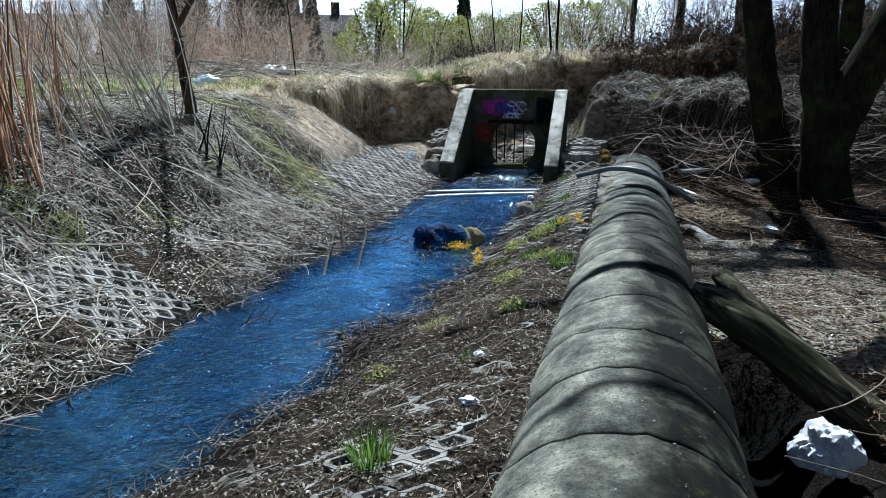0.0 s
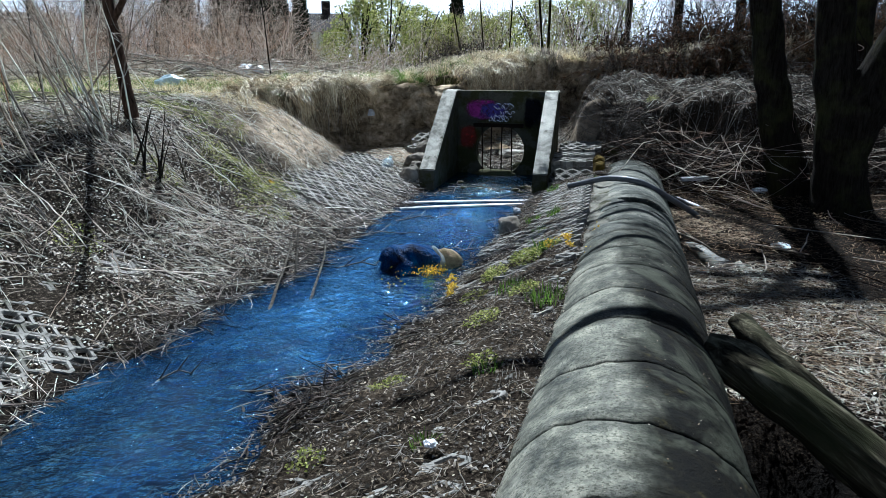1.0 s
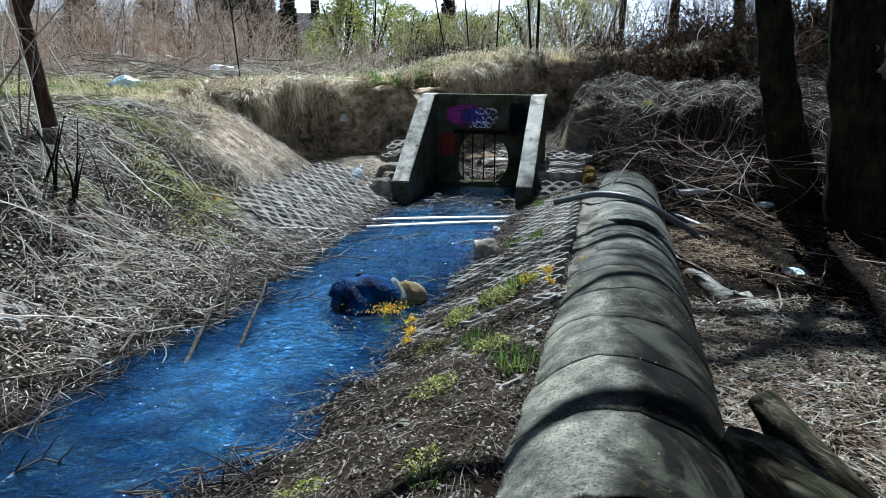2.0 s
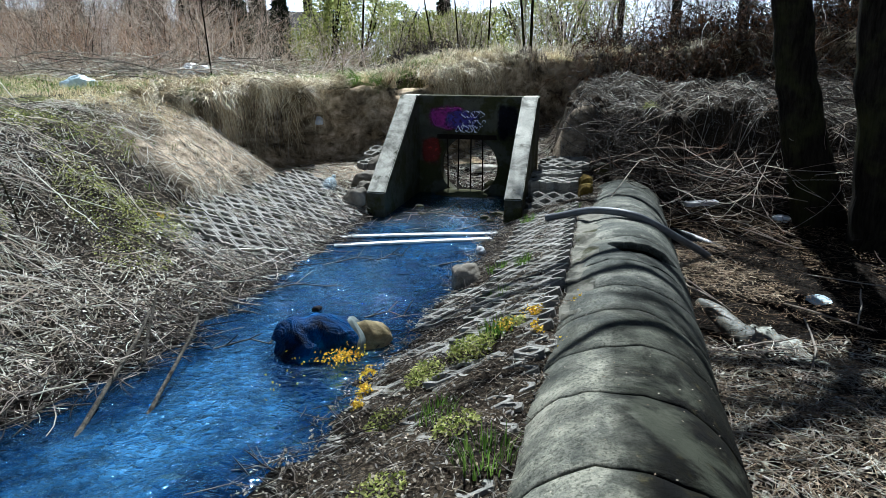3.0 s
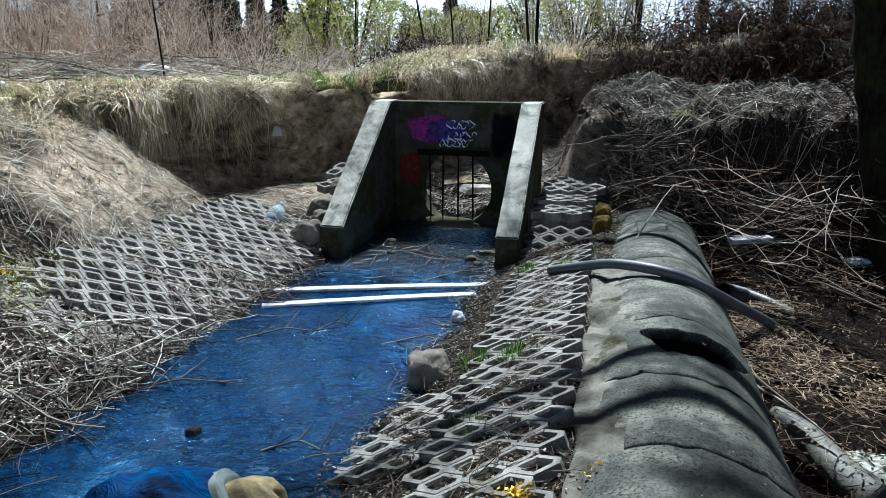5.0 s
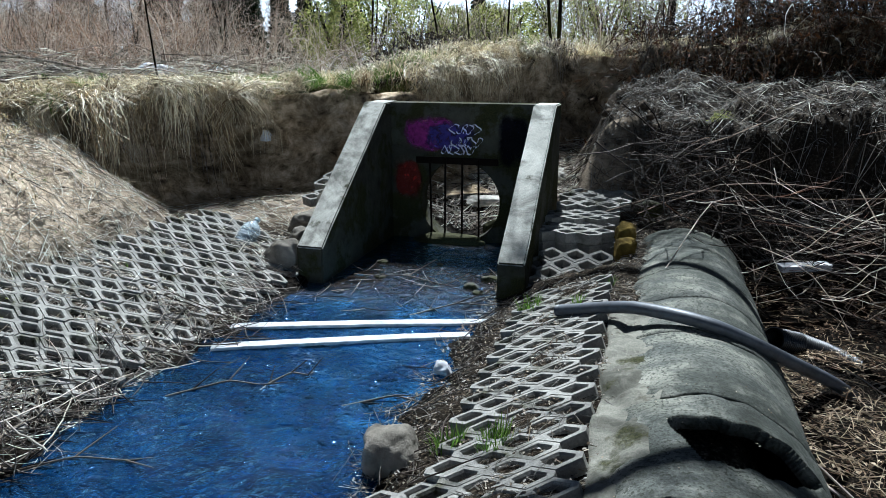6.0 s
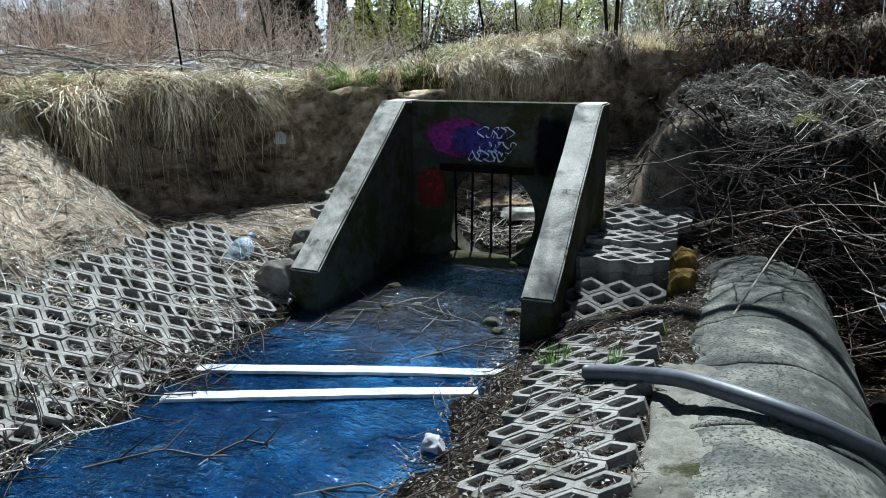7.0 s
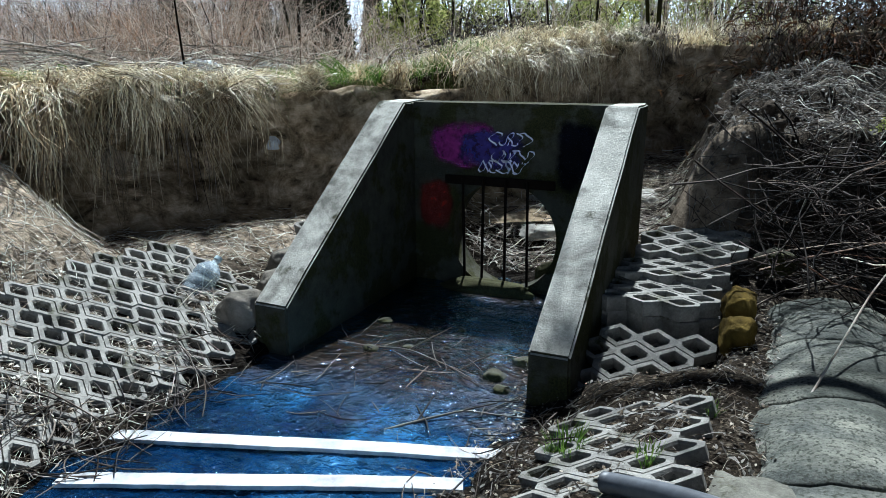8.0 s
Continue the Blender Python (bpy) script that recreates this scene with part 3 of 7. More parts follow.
def headwall():
    thing = new("culvert_headwall")
    thing.location = (0, 0, 0)
    xl0, xl1, xr0, xr1 = -2.80, -2.56, -1.04, -0.82
    yf, yb, yt, top, foot, base = 11.0, 12.95, 12.72, 1.393, 0.265, -0.35

    def wing(x0, x1, name):
        bm = bmesh.new()
        prof = [(yf, base), (yf, foot), (yt - 0.14, top), (yb, top), (yb, base)]
        a = [bm.verts.new((x0, y, z)) for y, z in prof]
        b = [bm.verts.new((x1, y, z)) for y, z in prof]
        bm.faces.new(a)
        bm.faces.new(b[::-1])
        for i in range(5):
            j = (i + 1) % 5
            bm.faces.new((a[i], b[i], b[j], a[j]))
        bmesh.ops.bevel(bm, geom=list(bm.edges), offset=0.012, segments=2, affect="EDGES")
        bmesh.ops.subdivide_edges(bm, edges=[e for e in bm.edges if e.calc_length() > 0.25], cuts=6, use_grid_fill=True)
        rough_up(bm, 0.006, 6)
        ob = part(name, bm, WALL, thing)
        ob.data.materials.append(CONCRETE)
        # painted shade stays on the sides; tops take the lighter copy
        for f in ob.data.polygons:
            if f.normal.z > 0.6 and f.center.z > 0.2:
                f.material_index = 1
        return ob

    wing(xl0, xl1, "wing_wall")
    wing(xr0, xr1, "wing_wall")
    # back wall with the round opening
    cx, cz, r, n = -1.81, 0.37, 0.43, 40
    y0, y1 = yt, yb - 0.003
    x0, x1, z0, z1 = xl1, xr0, base, top - 0.006
    bm = bmesh.new()
    rings = []
    for y in (y0, y1):
        inner, outer = [], []
        for i in range(n):
            a = 2 * math.pi * i / n
            c, s = math.cos(a), math.sin(a)
            inner.append(bm.verts.new((cx + r * c, y, cz + r * s)))
            t = min(((x1 - cx) / c if c > 1e-6 else (x0 - cx) / c if c < -1e-6 else 9e9), ((z1 - cz) / s if s > 1e-6 else (z0 - cz) / s if s < -1e-6 else 9e9))
            outer.append([cx + t * c, cz + t * s])
        # pull the nearest outer points onto the corners
        for qx, qz in ((x0, z0), (x0, z1), (x1, z0), (x1, z1)):
            k = min(range(n), key=lambda i: (outer[i][0] - qx) ** 2 + (outer[i][1] - qz) ** 2)
            outer[k] = [qx, qz]
        rings.append((inner, [bm.verts.new((p[0], y, p[1])) for p in outer]))
    (i0, o0), (i1, o1) = rings
    for i in range(n):
        j = (i + 1) % n
        bm.faces.new((i0[i], i0[j], o0[j], o0[i]))
        bm.faces.new((i1[j], i1[i], o1[i], o1[j]))
        bm.faces.new((i0[j], i0[i], i1[i], i1[j]))
        bm.faces.new((o0[i], o0[j], o1[j], o1[i]))
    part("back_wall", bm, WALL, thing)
    # lintel plate and the iron bars
    bm = bmesh.new()
    box(bm, -2.28, -1.40, yt - 0.03, yt - 0.004, 0.77, 0.84, 0.004)
    part("lintel_plate", bm, IRON, thing)
    for x, lean in ((-2.12, 0.02), (-1.95, -0.01), (-1.77, 0.0), (-1.60, 0.015)):
        zz = np.linspace(0.83, -0.1, 6)
        P = np.stack([x + lean * (0.83 - zz), np.full(6, yt - 0.05), zz], -1)[None]
        v, f = tubes(P, np.full((1, 6), 0.011), 6)
        part("bar", mesh_of("bar", v, f, IRON, True), IRON, thing)
    return tagged(thing, "mossy grey concrete culvert headwall with sloping wing walls and graffiti", "headwall")


headwall()

# ---- concrete pipe ----


def pipe_section(y0, y1, gap, hole=None, nt=56, ny=8):
    """One ring of the pipe; hole: (angles, along) ranges of cells left out."""
    th = 0.06
    ys = np.linspace(y0 + gap, y1 - gap, ny + 1)
    ys[1], ys[-2] = ys[0] + 0.012, ys[-1] - 0.012
    present = np.ones((nt, ny), bool)
    if hole:
        for i in range(nt):
            for j in range(ny):
                present[i, j] = not hole(2 * math.pi * (i + 0.5) / nt, (ys[j] + ys[j + 1]) / 2)
    vid, verts, faces = {}, [], []

    def v(i, j, inner):
        key = (i % nt, j, inner)
        if key not in vid:
            a = 2 * math.pi * (i % nt) / nt
            rr = PIPE_R - (th if inner else 0)
            if j in (0, ny) and not inner:
                rr -= 0.009
            y = ys[j]
            rr += 0.006 * math.sin(3 * a + y * 5) + 0.004 * math.sin(7 * a + 13 * y)
            vid[key] = len(verts)
            verts.append((pipe_x(y) + rr * math.sin(a), y + (0.012 * math.sin(5 * a + 3 * y) + 0.008 * math.sin(17 * a + 11 * y) + 0.006 * math.sin(27 * a + 5 * y)) * (j in (0, 1, ny - 1, ny)), pipe_z(y) + rr * math.cos(a)))
        return vid[key]

    for i in range(nt):
        for j in range(ny):
            if not present[i, j]:
                continue
            faces.append((v(i, j, 0), v(i, j + 1, 0), v(i + 1, j + 1, 0), v(i + 1, j, 0)))
            faces.append((v(i, j, 1), v(i + 1, j, 1), v(i + 1, j + 1, 1), v(i, j + 1, 1)))
            if j == 0 or not present[i, j - 1]:
                faces.append((v(i, j, 0), v(i + 1, j, 0), v(i + 1, j, 1), v(i, j, 1)))
            if j == ny - 1 or not present[i, j + 1]:
                faces.append((v(i, j + 1, 0), v(i, j + 1, 1), v(i + 1, j + 1, 1), v(i + 1, j + 1, 0)))
            if not present[(i - 1) % nt, j]:
                faces.append((v(i, j, 0), v(i, j, 1), v(i, j + 1, 1), v(i, j + 1, 0)))
            if not present[(i + 1) % nt, j]:
                faces.append((v(i + 1, j, 0), v(i + 1, j + 1, 0), v(i + 1, j + 1, 1), v(i + 1, j, 1)))
    me = mesh_of("pipe_section", verts, faces, PIPE, True)
    return me


def hole_shape(a, y):
    a = (a + math.pi) % (2 * math.pi) - math.pi
    # a lens-shaped break, its edge ragged
    far = 8.57 - 0.16 * max(a - 0.6, 0) - 0.2 * max(-a - 0.1, 0) + 0.008 * math.sin(a * 23)
    near = float(np.interp(a, [-0.27, -0.14, -0.04, 0.08, 0.42, 0.68, 0.95], [8.50, 8.32, 8.23, 8.21, 8.24, 8.33, 8.51])) + 0.012 * math.sin(a * 31)
    return -0.27 < a < 0.95 and near < y < far


def concrete_pipe():
    thing = new("concrete_pipe")
    cuts = [-1.10, -0.55, 0.02, 0.58, 1.14, 1.71, 2.28, 2.85, 3.39, 3.95, 4.55, 5.11, 5.72, 6.26, 6.80, 7.32, 7.95, 8.75, 9.5, 10.15, 10.8, 11.5, 12.25]
    for a, b in zip(cuts[:-1], cuts[1:]):
        holed = a < 8.3 < b
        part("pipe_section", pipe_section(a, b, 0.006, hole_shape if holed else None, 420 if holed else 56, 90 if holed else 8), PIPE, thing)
    return tagged(thing, "weathered concrete pipe with mossy flank and a broken hole, half buried", "pipe")


concrete_pipe()

# ---- trees ----


def limb_mesh(name, lines, material, sides=10):
    """One mesh of bent tapering limbs: each line is (points, radii)."""
    pairs = []
    for pts, rad in lines:
        pts, rad = np.array(pts, float), np.array(rad, float)
        k = len(pts)
        t = np.linspace(0, k - 1, (k - 1) * 5 + 1)
        P = np.stack([np.interp(t, range(k), pts[:, i]) for i in range(3)], -1)
        Rr = np.interp(t, range(k), rad)
        P[1:-1] = (P[:-2] + P[1:-1] * 2 + P[2:]) / 4
        P[1:-1, :2] += rng.normal(0, 0.045, (len(P) - 2, 2)) * Rr[1:-1, None]
        v, f = tubes(P[None], Rr[None], sides)
        pairs.append((v, f))
    v, f = joined(pairs)
    return mesh_of(name, v, f, material, True)


def twigs_from(starts, n, length, spread, rad, up=0.25, k=6):
    """Bent twigs that start at random points of a list."""
    s = np.array(starts)[rng.integers(0, len(starts), n)]
    a = rng.uniform(0, 2 * np.pi, n)
    el = rng.normal(up, spread, n)
    d = np.stack([np.cos(a) * np.cos(el), np.sin(a) * np.cos(el), np.sin(el)], -1)
    L = length * rng.uniform(0.35, 1.0, n)
    t = np.linspace(0, 1, k)
    bend = rng.normal(0, 0.28, (n, 3))
    P = s[:, None] + L[:, None, None] * (t[None, :, None] * d[:, None] + (t ** 2)[None, :, None] * bend[:, None])
    P = P + rng.normal(0, 0.018, P.shape) * L[:, None, None]
    Rr = rad * rng.uniform(0.5, 1.2, (n, 1)) * (1 - 0.8 * t)[None]
    return P, Rr


def tree(name_label, stems, limbs, twig_n, twig_len, twig_r, material):
    thing = new("bare_tree")
    part("trunk", limb_mesh("trunk", stems, material, 14), material, thing)
    if limbs:
        part("limb", limb_mesh("limb", limbs, material, 8), material, thing)
    src = []
    for pts, rad in limbs:
        pts = np.array(pts, float)
        for t in np.linspace(0.25, 1, 12) * (len(pts) - 1):
            i = min(int(t), len(pts) - 2)
            src.append(pts[i] + (pts[i + 1] - pts[i]) * (t - i))
    if twig_n:
        P, Rr = twigs_from(src, twig_n, twig_len, 0.5, twig_r)
        Q, Qr = twigs_from(P[:, 2:].reshape(-1, 3), twig_n * 2, twig_len * 0.45, 0.6, twig_r * 0.45, 0.2, 4)
        v, f = joined([tubes(P, Rr), tubes(Q, Qr)])
        part("crown", mesh_of("crown", v, f, material), material, thing, "thin bare twigs")
    return tagged(thing, name_label, "tree")


# the pair beside the pipe, leaning over the stream
tree("dark mossy bare tree leaning over the stream bank",
     [([(2.88, 11.93, -0.45), (2.75, 11.93, 0.0), (2.46, 11.93, 1.0), (2.25, 11.93, 1.8), (2.09, 11.93, 2.6), (1.7, 11.6, 4.6), (1.2, 11.6, 6.6)], [0.38, 0.31, 0.25, 0.22, 0.21, 0.17, 0.13])],
     [([(1.65, 11.4, 4.4), (0.6, 11.5, 4.9), (-0.9, 11.4, 5.2), (-2.4, 11.2, 5.5)], [0.12, 0.09, 0.06, 0.03]),
      ([(1.4, 11.5, 5.6), (0.3, 11.6, 6.0), (-0.8, 11.6, 6.2), (-2.0, 11.9, 6.5)], [0.11, 0.08, 0.06, 0.03]),
      ([(1.2, 11.6, 6.6), (0.3, 12.3, 7.8), (-1.0, 12.8, 8.8)], [0.12, 0.09, 0.03]),
      ([(1.3, 11.5, 6.0), (2.2, 12.4, 7.6), (2.8, 13.4, 9.0)], [0.10, 0.07, 0.02]),
      ([(1.7, 11.3, 4.2), (0.9, 13.2, 4.6), (-0.3, 14.0, 4.8), (-1.6, 14.3, 5.0)], [0.11, 0.09, 0.07, 0.03]),
      ([(1.75, 11.3, 3.9), (1.0, 14.2, 4.2), (0.2, 15.4, 4.4), (-1.2, 15.9, 4.7)], [0.09, 0.08, 0.06, 0.02]),
      ([(1.75, 11.3, 3.8), (0.7, 10.1, 4.8), (-0.5, 9.7, 5.2), (-1.9, 9.6, 5.6)], [0.08, 0.07, 0.05, 0.02])],
     210, 1.9, 0.017, BARK)
tree("thick dark bare tree forking low, with mossy bark",
     [([(3.18, 10.95, -0.45), (3.12, 10.95, 0.1), (3.02, 10.95, 0.8), (2.82, 11.0, 1.9), (2.70, 11.05, 3.2), (2.6, 11.2, 5.5), (2.3, 11.5, 7.5)], [0.48, 0.36, 0.30, 0.24, 0.21, 0.18, 0.13]),
      ([(3.1, 10.95, 0.6), (3.25, 10.9, 1.4), (3.62, 10.85, 2.4), (4.3, 10.75, 4.2), (5.0, 10.6, 6.5)], [0.26, 0.30, 0.27, 0.2, 0.13])],
     [([(2.6, 11.2, 5.5), (1.3, 11.9, 6.8), (0.0, 12.4, 7.6)], [0.14, 0.10, 0.03]),
      ([(2.3, 11.5, 7.5), (1.6, 12.5, 9.2), (1.2, 13.4, 10.5)], [0.12, 0.08, 0.03]),
      ([(2.75, 11.1, 4.0), (2.0, 9.2, 4.9), (0.8, 8.2, 5.3), (-0.6, 7.95, 5.4), (-1.8, 7.8, 5.6)], [0.15, 0.13, 0.115, 0.09, 0.04]),
      ([(2.7, 11.1, 4.8), (2.2, 8.8, 6.2), (0.9, 7.2, 6.6), (-0.4, 6.9, 6.7), (-1.8, 6.8, 6.9)], [0.09, 0.075, 0.06, 0.05, 0.02]),
      ([(5.0, 10.6, 6.5), (4.4, 9.6, 8.0), (3.6, 8.8, 9.2)], [0.12, 0.08, 0.03]),
      ([(3.8, 10.85, 2.0), (3.3, 9.4, 3.8), (2.6, 8.4, 5.0), (2.0, 7.6, 5.8)], [0.12, 0.1, 0.07, 0.03]),
      ([(5.0, 10.6, 6.5), (5.8, 11.6, 8.2), (6.2, 12.4, 9.4)], [0.12, 0.08, 0.03])],
     150, 2.0, 0.017, BARK)
for bx_, by_, hh_ in ((5.6, 13.2, 8.0), (4.4, 15.2, 7.5), (7.0, 10.2, 8.5)):
    bz_ = gz(bx_, by_)
    tree("tall dark bare tree standing in the wood's edge",
         [([(bx_, by_, bz_ - 0.2), (bx_ - 0.1, by_, bz_ + 0.4 * hh_), (bx_ - 0.4, by_ + 0.1, bz_ + hh_)], [0.22, 0.17, 0.07])],
         [([(bx_ - 0.1, by_, bz_ + q * hh_), (bx_ + 1.1 * math.cos(7 * q), by_ + 1.1 * math.sin(7 * q), bz_ + (q + 0.12) * hh_), (bx_ + 2.2 * math.cos(7 * q), by_ + 2.2 * math.sin(7 * q), bz_ + (q + 0.2) * hh_)], [0.09, 0.06, 0.02]) for q in (0.42, 0.5, 0.58, 0.66, 0.74, 0.82)],
         200, 1.9, 0.018, BARK)
tree("slim brown bare tree on the stream bank",
     [([(-5.1, 7.5, 1.3), (-5.15, 7.5, 1.8), (-5.25, 7.5, 2.7), (-5.4, 7.6, 4.0)], [0.075, 0.062, 0.055, 0.045])],
     [([(-5.2, 7.5, 2.3), (-4.6, 7.4, 3.0), (-4.2, 7.3, 3.8)], [0.035, 0.028, 0.01]), ([(-5.25, 7.5, 2.7), (-5.9, 7.7, 3.4), (-6.2, 7.8, 4.2)], [0.035, 0.028, 0.01])],
     40, 0.9, 0.008, BARK_RED)

# ---- stems, litter and scrub ----


def scatter(n, x0, x1, y0, y1, keep=None):
    x, y = rng.uniform(x0, x1, n), rng.uniform(y0, y1, n)
    if keep is not None:
        m = keep(x, y)
        x, y = x[m], y[m]
    return x, y


def fallen(x, y, length, rad, lift=0.03, k=5, heading=None, spread=3.14):
    """Dry stems lying on the ground, following its lie."""
    n = len(x)
    a = rng.uniform(-spread, spread, n) + (0 if heading is None else heading)
    L = length * rng.uniform(0.3, 1.2, n)
    t = np.linspace(-0.5, 0.5, k)
    curve = rng.normal(0, 0.11, n)
    px = x[:, None] + L[:, None] * (t * np.cos(a)[:, None] - (t ** 2 * curve[:, None] * 2) * np.sin(a)[:, None])
    py = y[:, None] + L[:, None] * (t * np.sin(a)[:, None] + (t ** 2 * curve[:, None] * 2) * np.cos(a)[:, None])
    g = ground(px, py)
    lin = g[:, :1] + (g[:, -1:] - g[:, :1]) * (t + 0.5)
    hz = np.maximum(g, lin)
    hz = np.maximum(hz, WATER_Z)
    tilt = rng.normal(0, 0.12, n)[:, None] * L[:, None] * t + np.abs(rng.normal(0, lift, n))[:, None]
    P = np.stack([px, py, hz + np.maximum(tilt, 0.0) + 0.006], -1)
    P += rng.normal(0, 0.008, P.shape) * L[:, None, None] * [1, 1, 0.25]
    Rr = rad * rng.uniform(0.45, 1.3, (n, 1)) * (1 - 0.35 * np.abs(t) * 2)[None]
    return P, Rr


def standing(x, y, height, rad, lean=0.15, k=5, z=None):
    n = len(x)
    h = height * rng.uniform(0.45, 1.1, n)
    t = np.linspace(0, 1, k)
    dx, dy = rng.normal(0, lean, n), rng.normal(0, lean, n)
    bx, by = rng.normal(0, lean * 0.6, n), rng.normal(0, lean * 0.6, n)
    base = ground(x, y) - 0.03
    P = np.stack([x[:, None] + h[:, None] * (t * dx[:, None] + t ** 2 * bx[:, None]), y[:, None] + h[:, None] * (t * dy[:, None] + t ** 2 * by[:, None]), base[:, None] + h[:, None] * t * 0.97], -1)
    Rr = rad * rng.uniform(0.5, 1.3, (n, 1)) * (1 - 0.7 * t)[None]
    return P, Rr


def stuff(name, pairs, material, label, category):
    v, f = joined(pairs)
    return tagged(part(name, mesh_of(name, v, f, material), material), label, category, kind="stuff")



def outside_hollow(x, y):
    return (y < 10.6) | (rim_side(x, y) < 0.1)


def left_bank(x, y):
    return (x < shore_left(y) + 0.12) & outside_hollow(x, y)


def slope_at(x, y, e=0.25):
    return Vector((-(gz(x + e, y) - gz(x - e, y)) / (2 * e), -(gz(x, y + e) - gz(x, y - e)) / (2 * e), 1)).normalized()


# ---- grid pavers ----


def paver_mesh(cols=3, rows=4, px=0.2, py=0.1, h=0.09):
    """A concrete grid paver: staggered six-sided cells with open middles."""
    verts, faces = [], []
    a, b = 0.021, 0.079
    for r in range(rows):
        for c in range(cols):
            cx = (c - (cols - 1) / 2) * px + (0.05 if r % 2 else -0.05)
            cy = (r - (rows - 1) / 2) * py
            hx = px / 2
            outer = [(hx, -a), (hx, a), (0, b), (-hx, a), (-hx, -a), (0, -b)]
            hole = [(0.065, -0.010), (0.065, 0.010), (0, 0.046), (-0.065, 0.010), (-0.065, -0.010), (0, -0.046)]
            o = len(verts)
            for pts, s, z in ((outer, 1.0, -h), (outer, 1.0, -0.016), (outer, 0.93, -0.001), (hole, 1.10, 0.0), (hole, 0.94, -0.012), (hole, 0.86, -h)):
                for x, y in pts:
                    verts.append((cx + x * (1.0 if pts is outer and abs(x) > 0.05 else s), cy + y * s, z))
            for ring in range(5):
                for i in range(6):
                    j = (i + 1) % 6
                    faces.append((o + ring * 6 + i, o + ring * 6 + j, o + ring * 6 + 6 + j, o + ring * 6 + 6 + i))
    me = mesh_of("paver", verts, faces, PAVER)
    bm = bmesh.new()
    bm.from_mesh(me)
    bmesh.ops.remove_doubles(bm, verts=bm.verts, dist=0.0008)
    bm.to_mesh(me)
    bm.free()
    return me


PAVER_MESH = paver_mesh()


def lay_paver(parent, x, y, sink=0.0, turn=0.0, wobble=0.02, normal=None, z=None):
    ob = new("paver", PAVER_MESH)
    ob.parent = parent
    n = normal or slope_at(x, y)
    n = (n + Vector((rng.normal(0, wobble), rng.normal(0, wobble), 0))).normalized()
    u = Vector((math.cos(turn), math.sin(turn), 0))
    u = (u - n * u.dot(n)).normalized()
    v = n.cross(u)
    m = Matrix((u, v, n)).transposed().to_4x4()
    m.translation = Vector((x, y, gz(x, y) if z is None else z)) + n * (0.036 - sink)
    ob.matrix_world = m
    return ob


# ---- mortar haunch along the pipe ----
hy, hu = np.linspace(6.9, 10.5, 150), np.linspace(0, 1, 14)
HY, HU = np.meshgrid(hy, hu)
HX = -0.13 + 0.03 * wave(HY, HU, 7, 1) * (1 - HU) + HU * (pipe_x(HY) - 0.20 + 0.13 + 0.04 * wave(HY, HU, 5, 2))
HZ = (pipe_z(HY) + 0.495) * HU + (0.37 - 0.018 * (HY - 7)) * (1 - HU) + 0.016 * wave(HX, HY, 11, 3) + 0.010 * wave(HX, HY, 31, 5) + 0.006 * wave(HX, HY, 71, 2) - 0.10 * sm((HY - 10.1) / 0.4) - 0.10 * (HU < 0.01)
I3 = np.arange(HX.size).reshape(HX.shape)
F3 = np.stack([I3[:-1, :-1], I3[:-1, 1:], I3[1:, 1:], I3[1:, :-1]], -1).reshape(-1, 4)[:, ::-1]
tagged(part("mortar_trim", mesh_of("mortar_trim", np.stack([HX, HY, HZ], -1).reshape(-1, 3), F3, MORTAR, True), MORTAR), "rough pale mortar strip along the buried pipe", "mortar", kind="structure")

# ---- boards across the stream ----


def plank(name, a, b, width, thick, material, label, category, sag=0.0):
    a, b = Vector(a), Vector(b)
    L = (b - a).length
    bm = bmesh.new()
    box(bm, 0, L, -width / 2, width / 2, 0, thick, 0.004)
    bmesh.ops.subdivide_edges(bm, edges=[e for e in bm.edges if e.calc_length() > 0.5], cuts=14, use_grid_fill=True)
    for v in bm.verts:
        v.co.z += 0.006 * math.sin(v.co.x * 2.3) - sag * math.sin(math.pi * v.co.x / L)
        v.co.y += 0.004 * math.sin(v.co.x * 5.1 + 1) + 0.002 * math.sin(v.co.x * 31)
    ob = part(name, bm, material)
    u = (b - a).normalized()
    v = Vector((0, 0, 1)).cross(u).normalized()
    m = Matrix((u, v, u.cross(v))).transposed().to_4x4()
    m.translation = a
    ob.matrix_world = m
    return tagged(ob, label, category, "boards across the stream" if category == "board" else "")


plank("board", (-2.855, 9.85, -0.045), (-0.95, 10.525, -0.042), 0.085, 0.022, BOARD, "long bleached white board lying across the stream", "board")
plank("board", (-2.665, 9.54, -0.045), (-1.065, 10.23, -0.042), 0.085, 0.022, BOARD, "shorter bleached white board lying across the stream", "board")
plank("board", (1.20, 12.12, 0.06), (1.60, 12.22, 0.08), 0.13, 0.05, BOARD, "short pale plank end among the brushwood", "board")


# ---- rocks ----


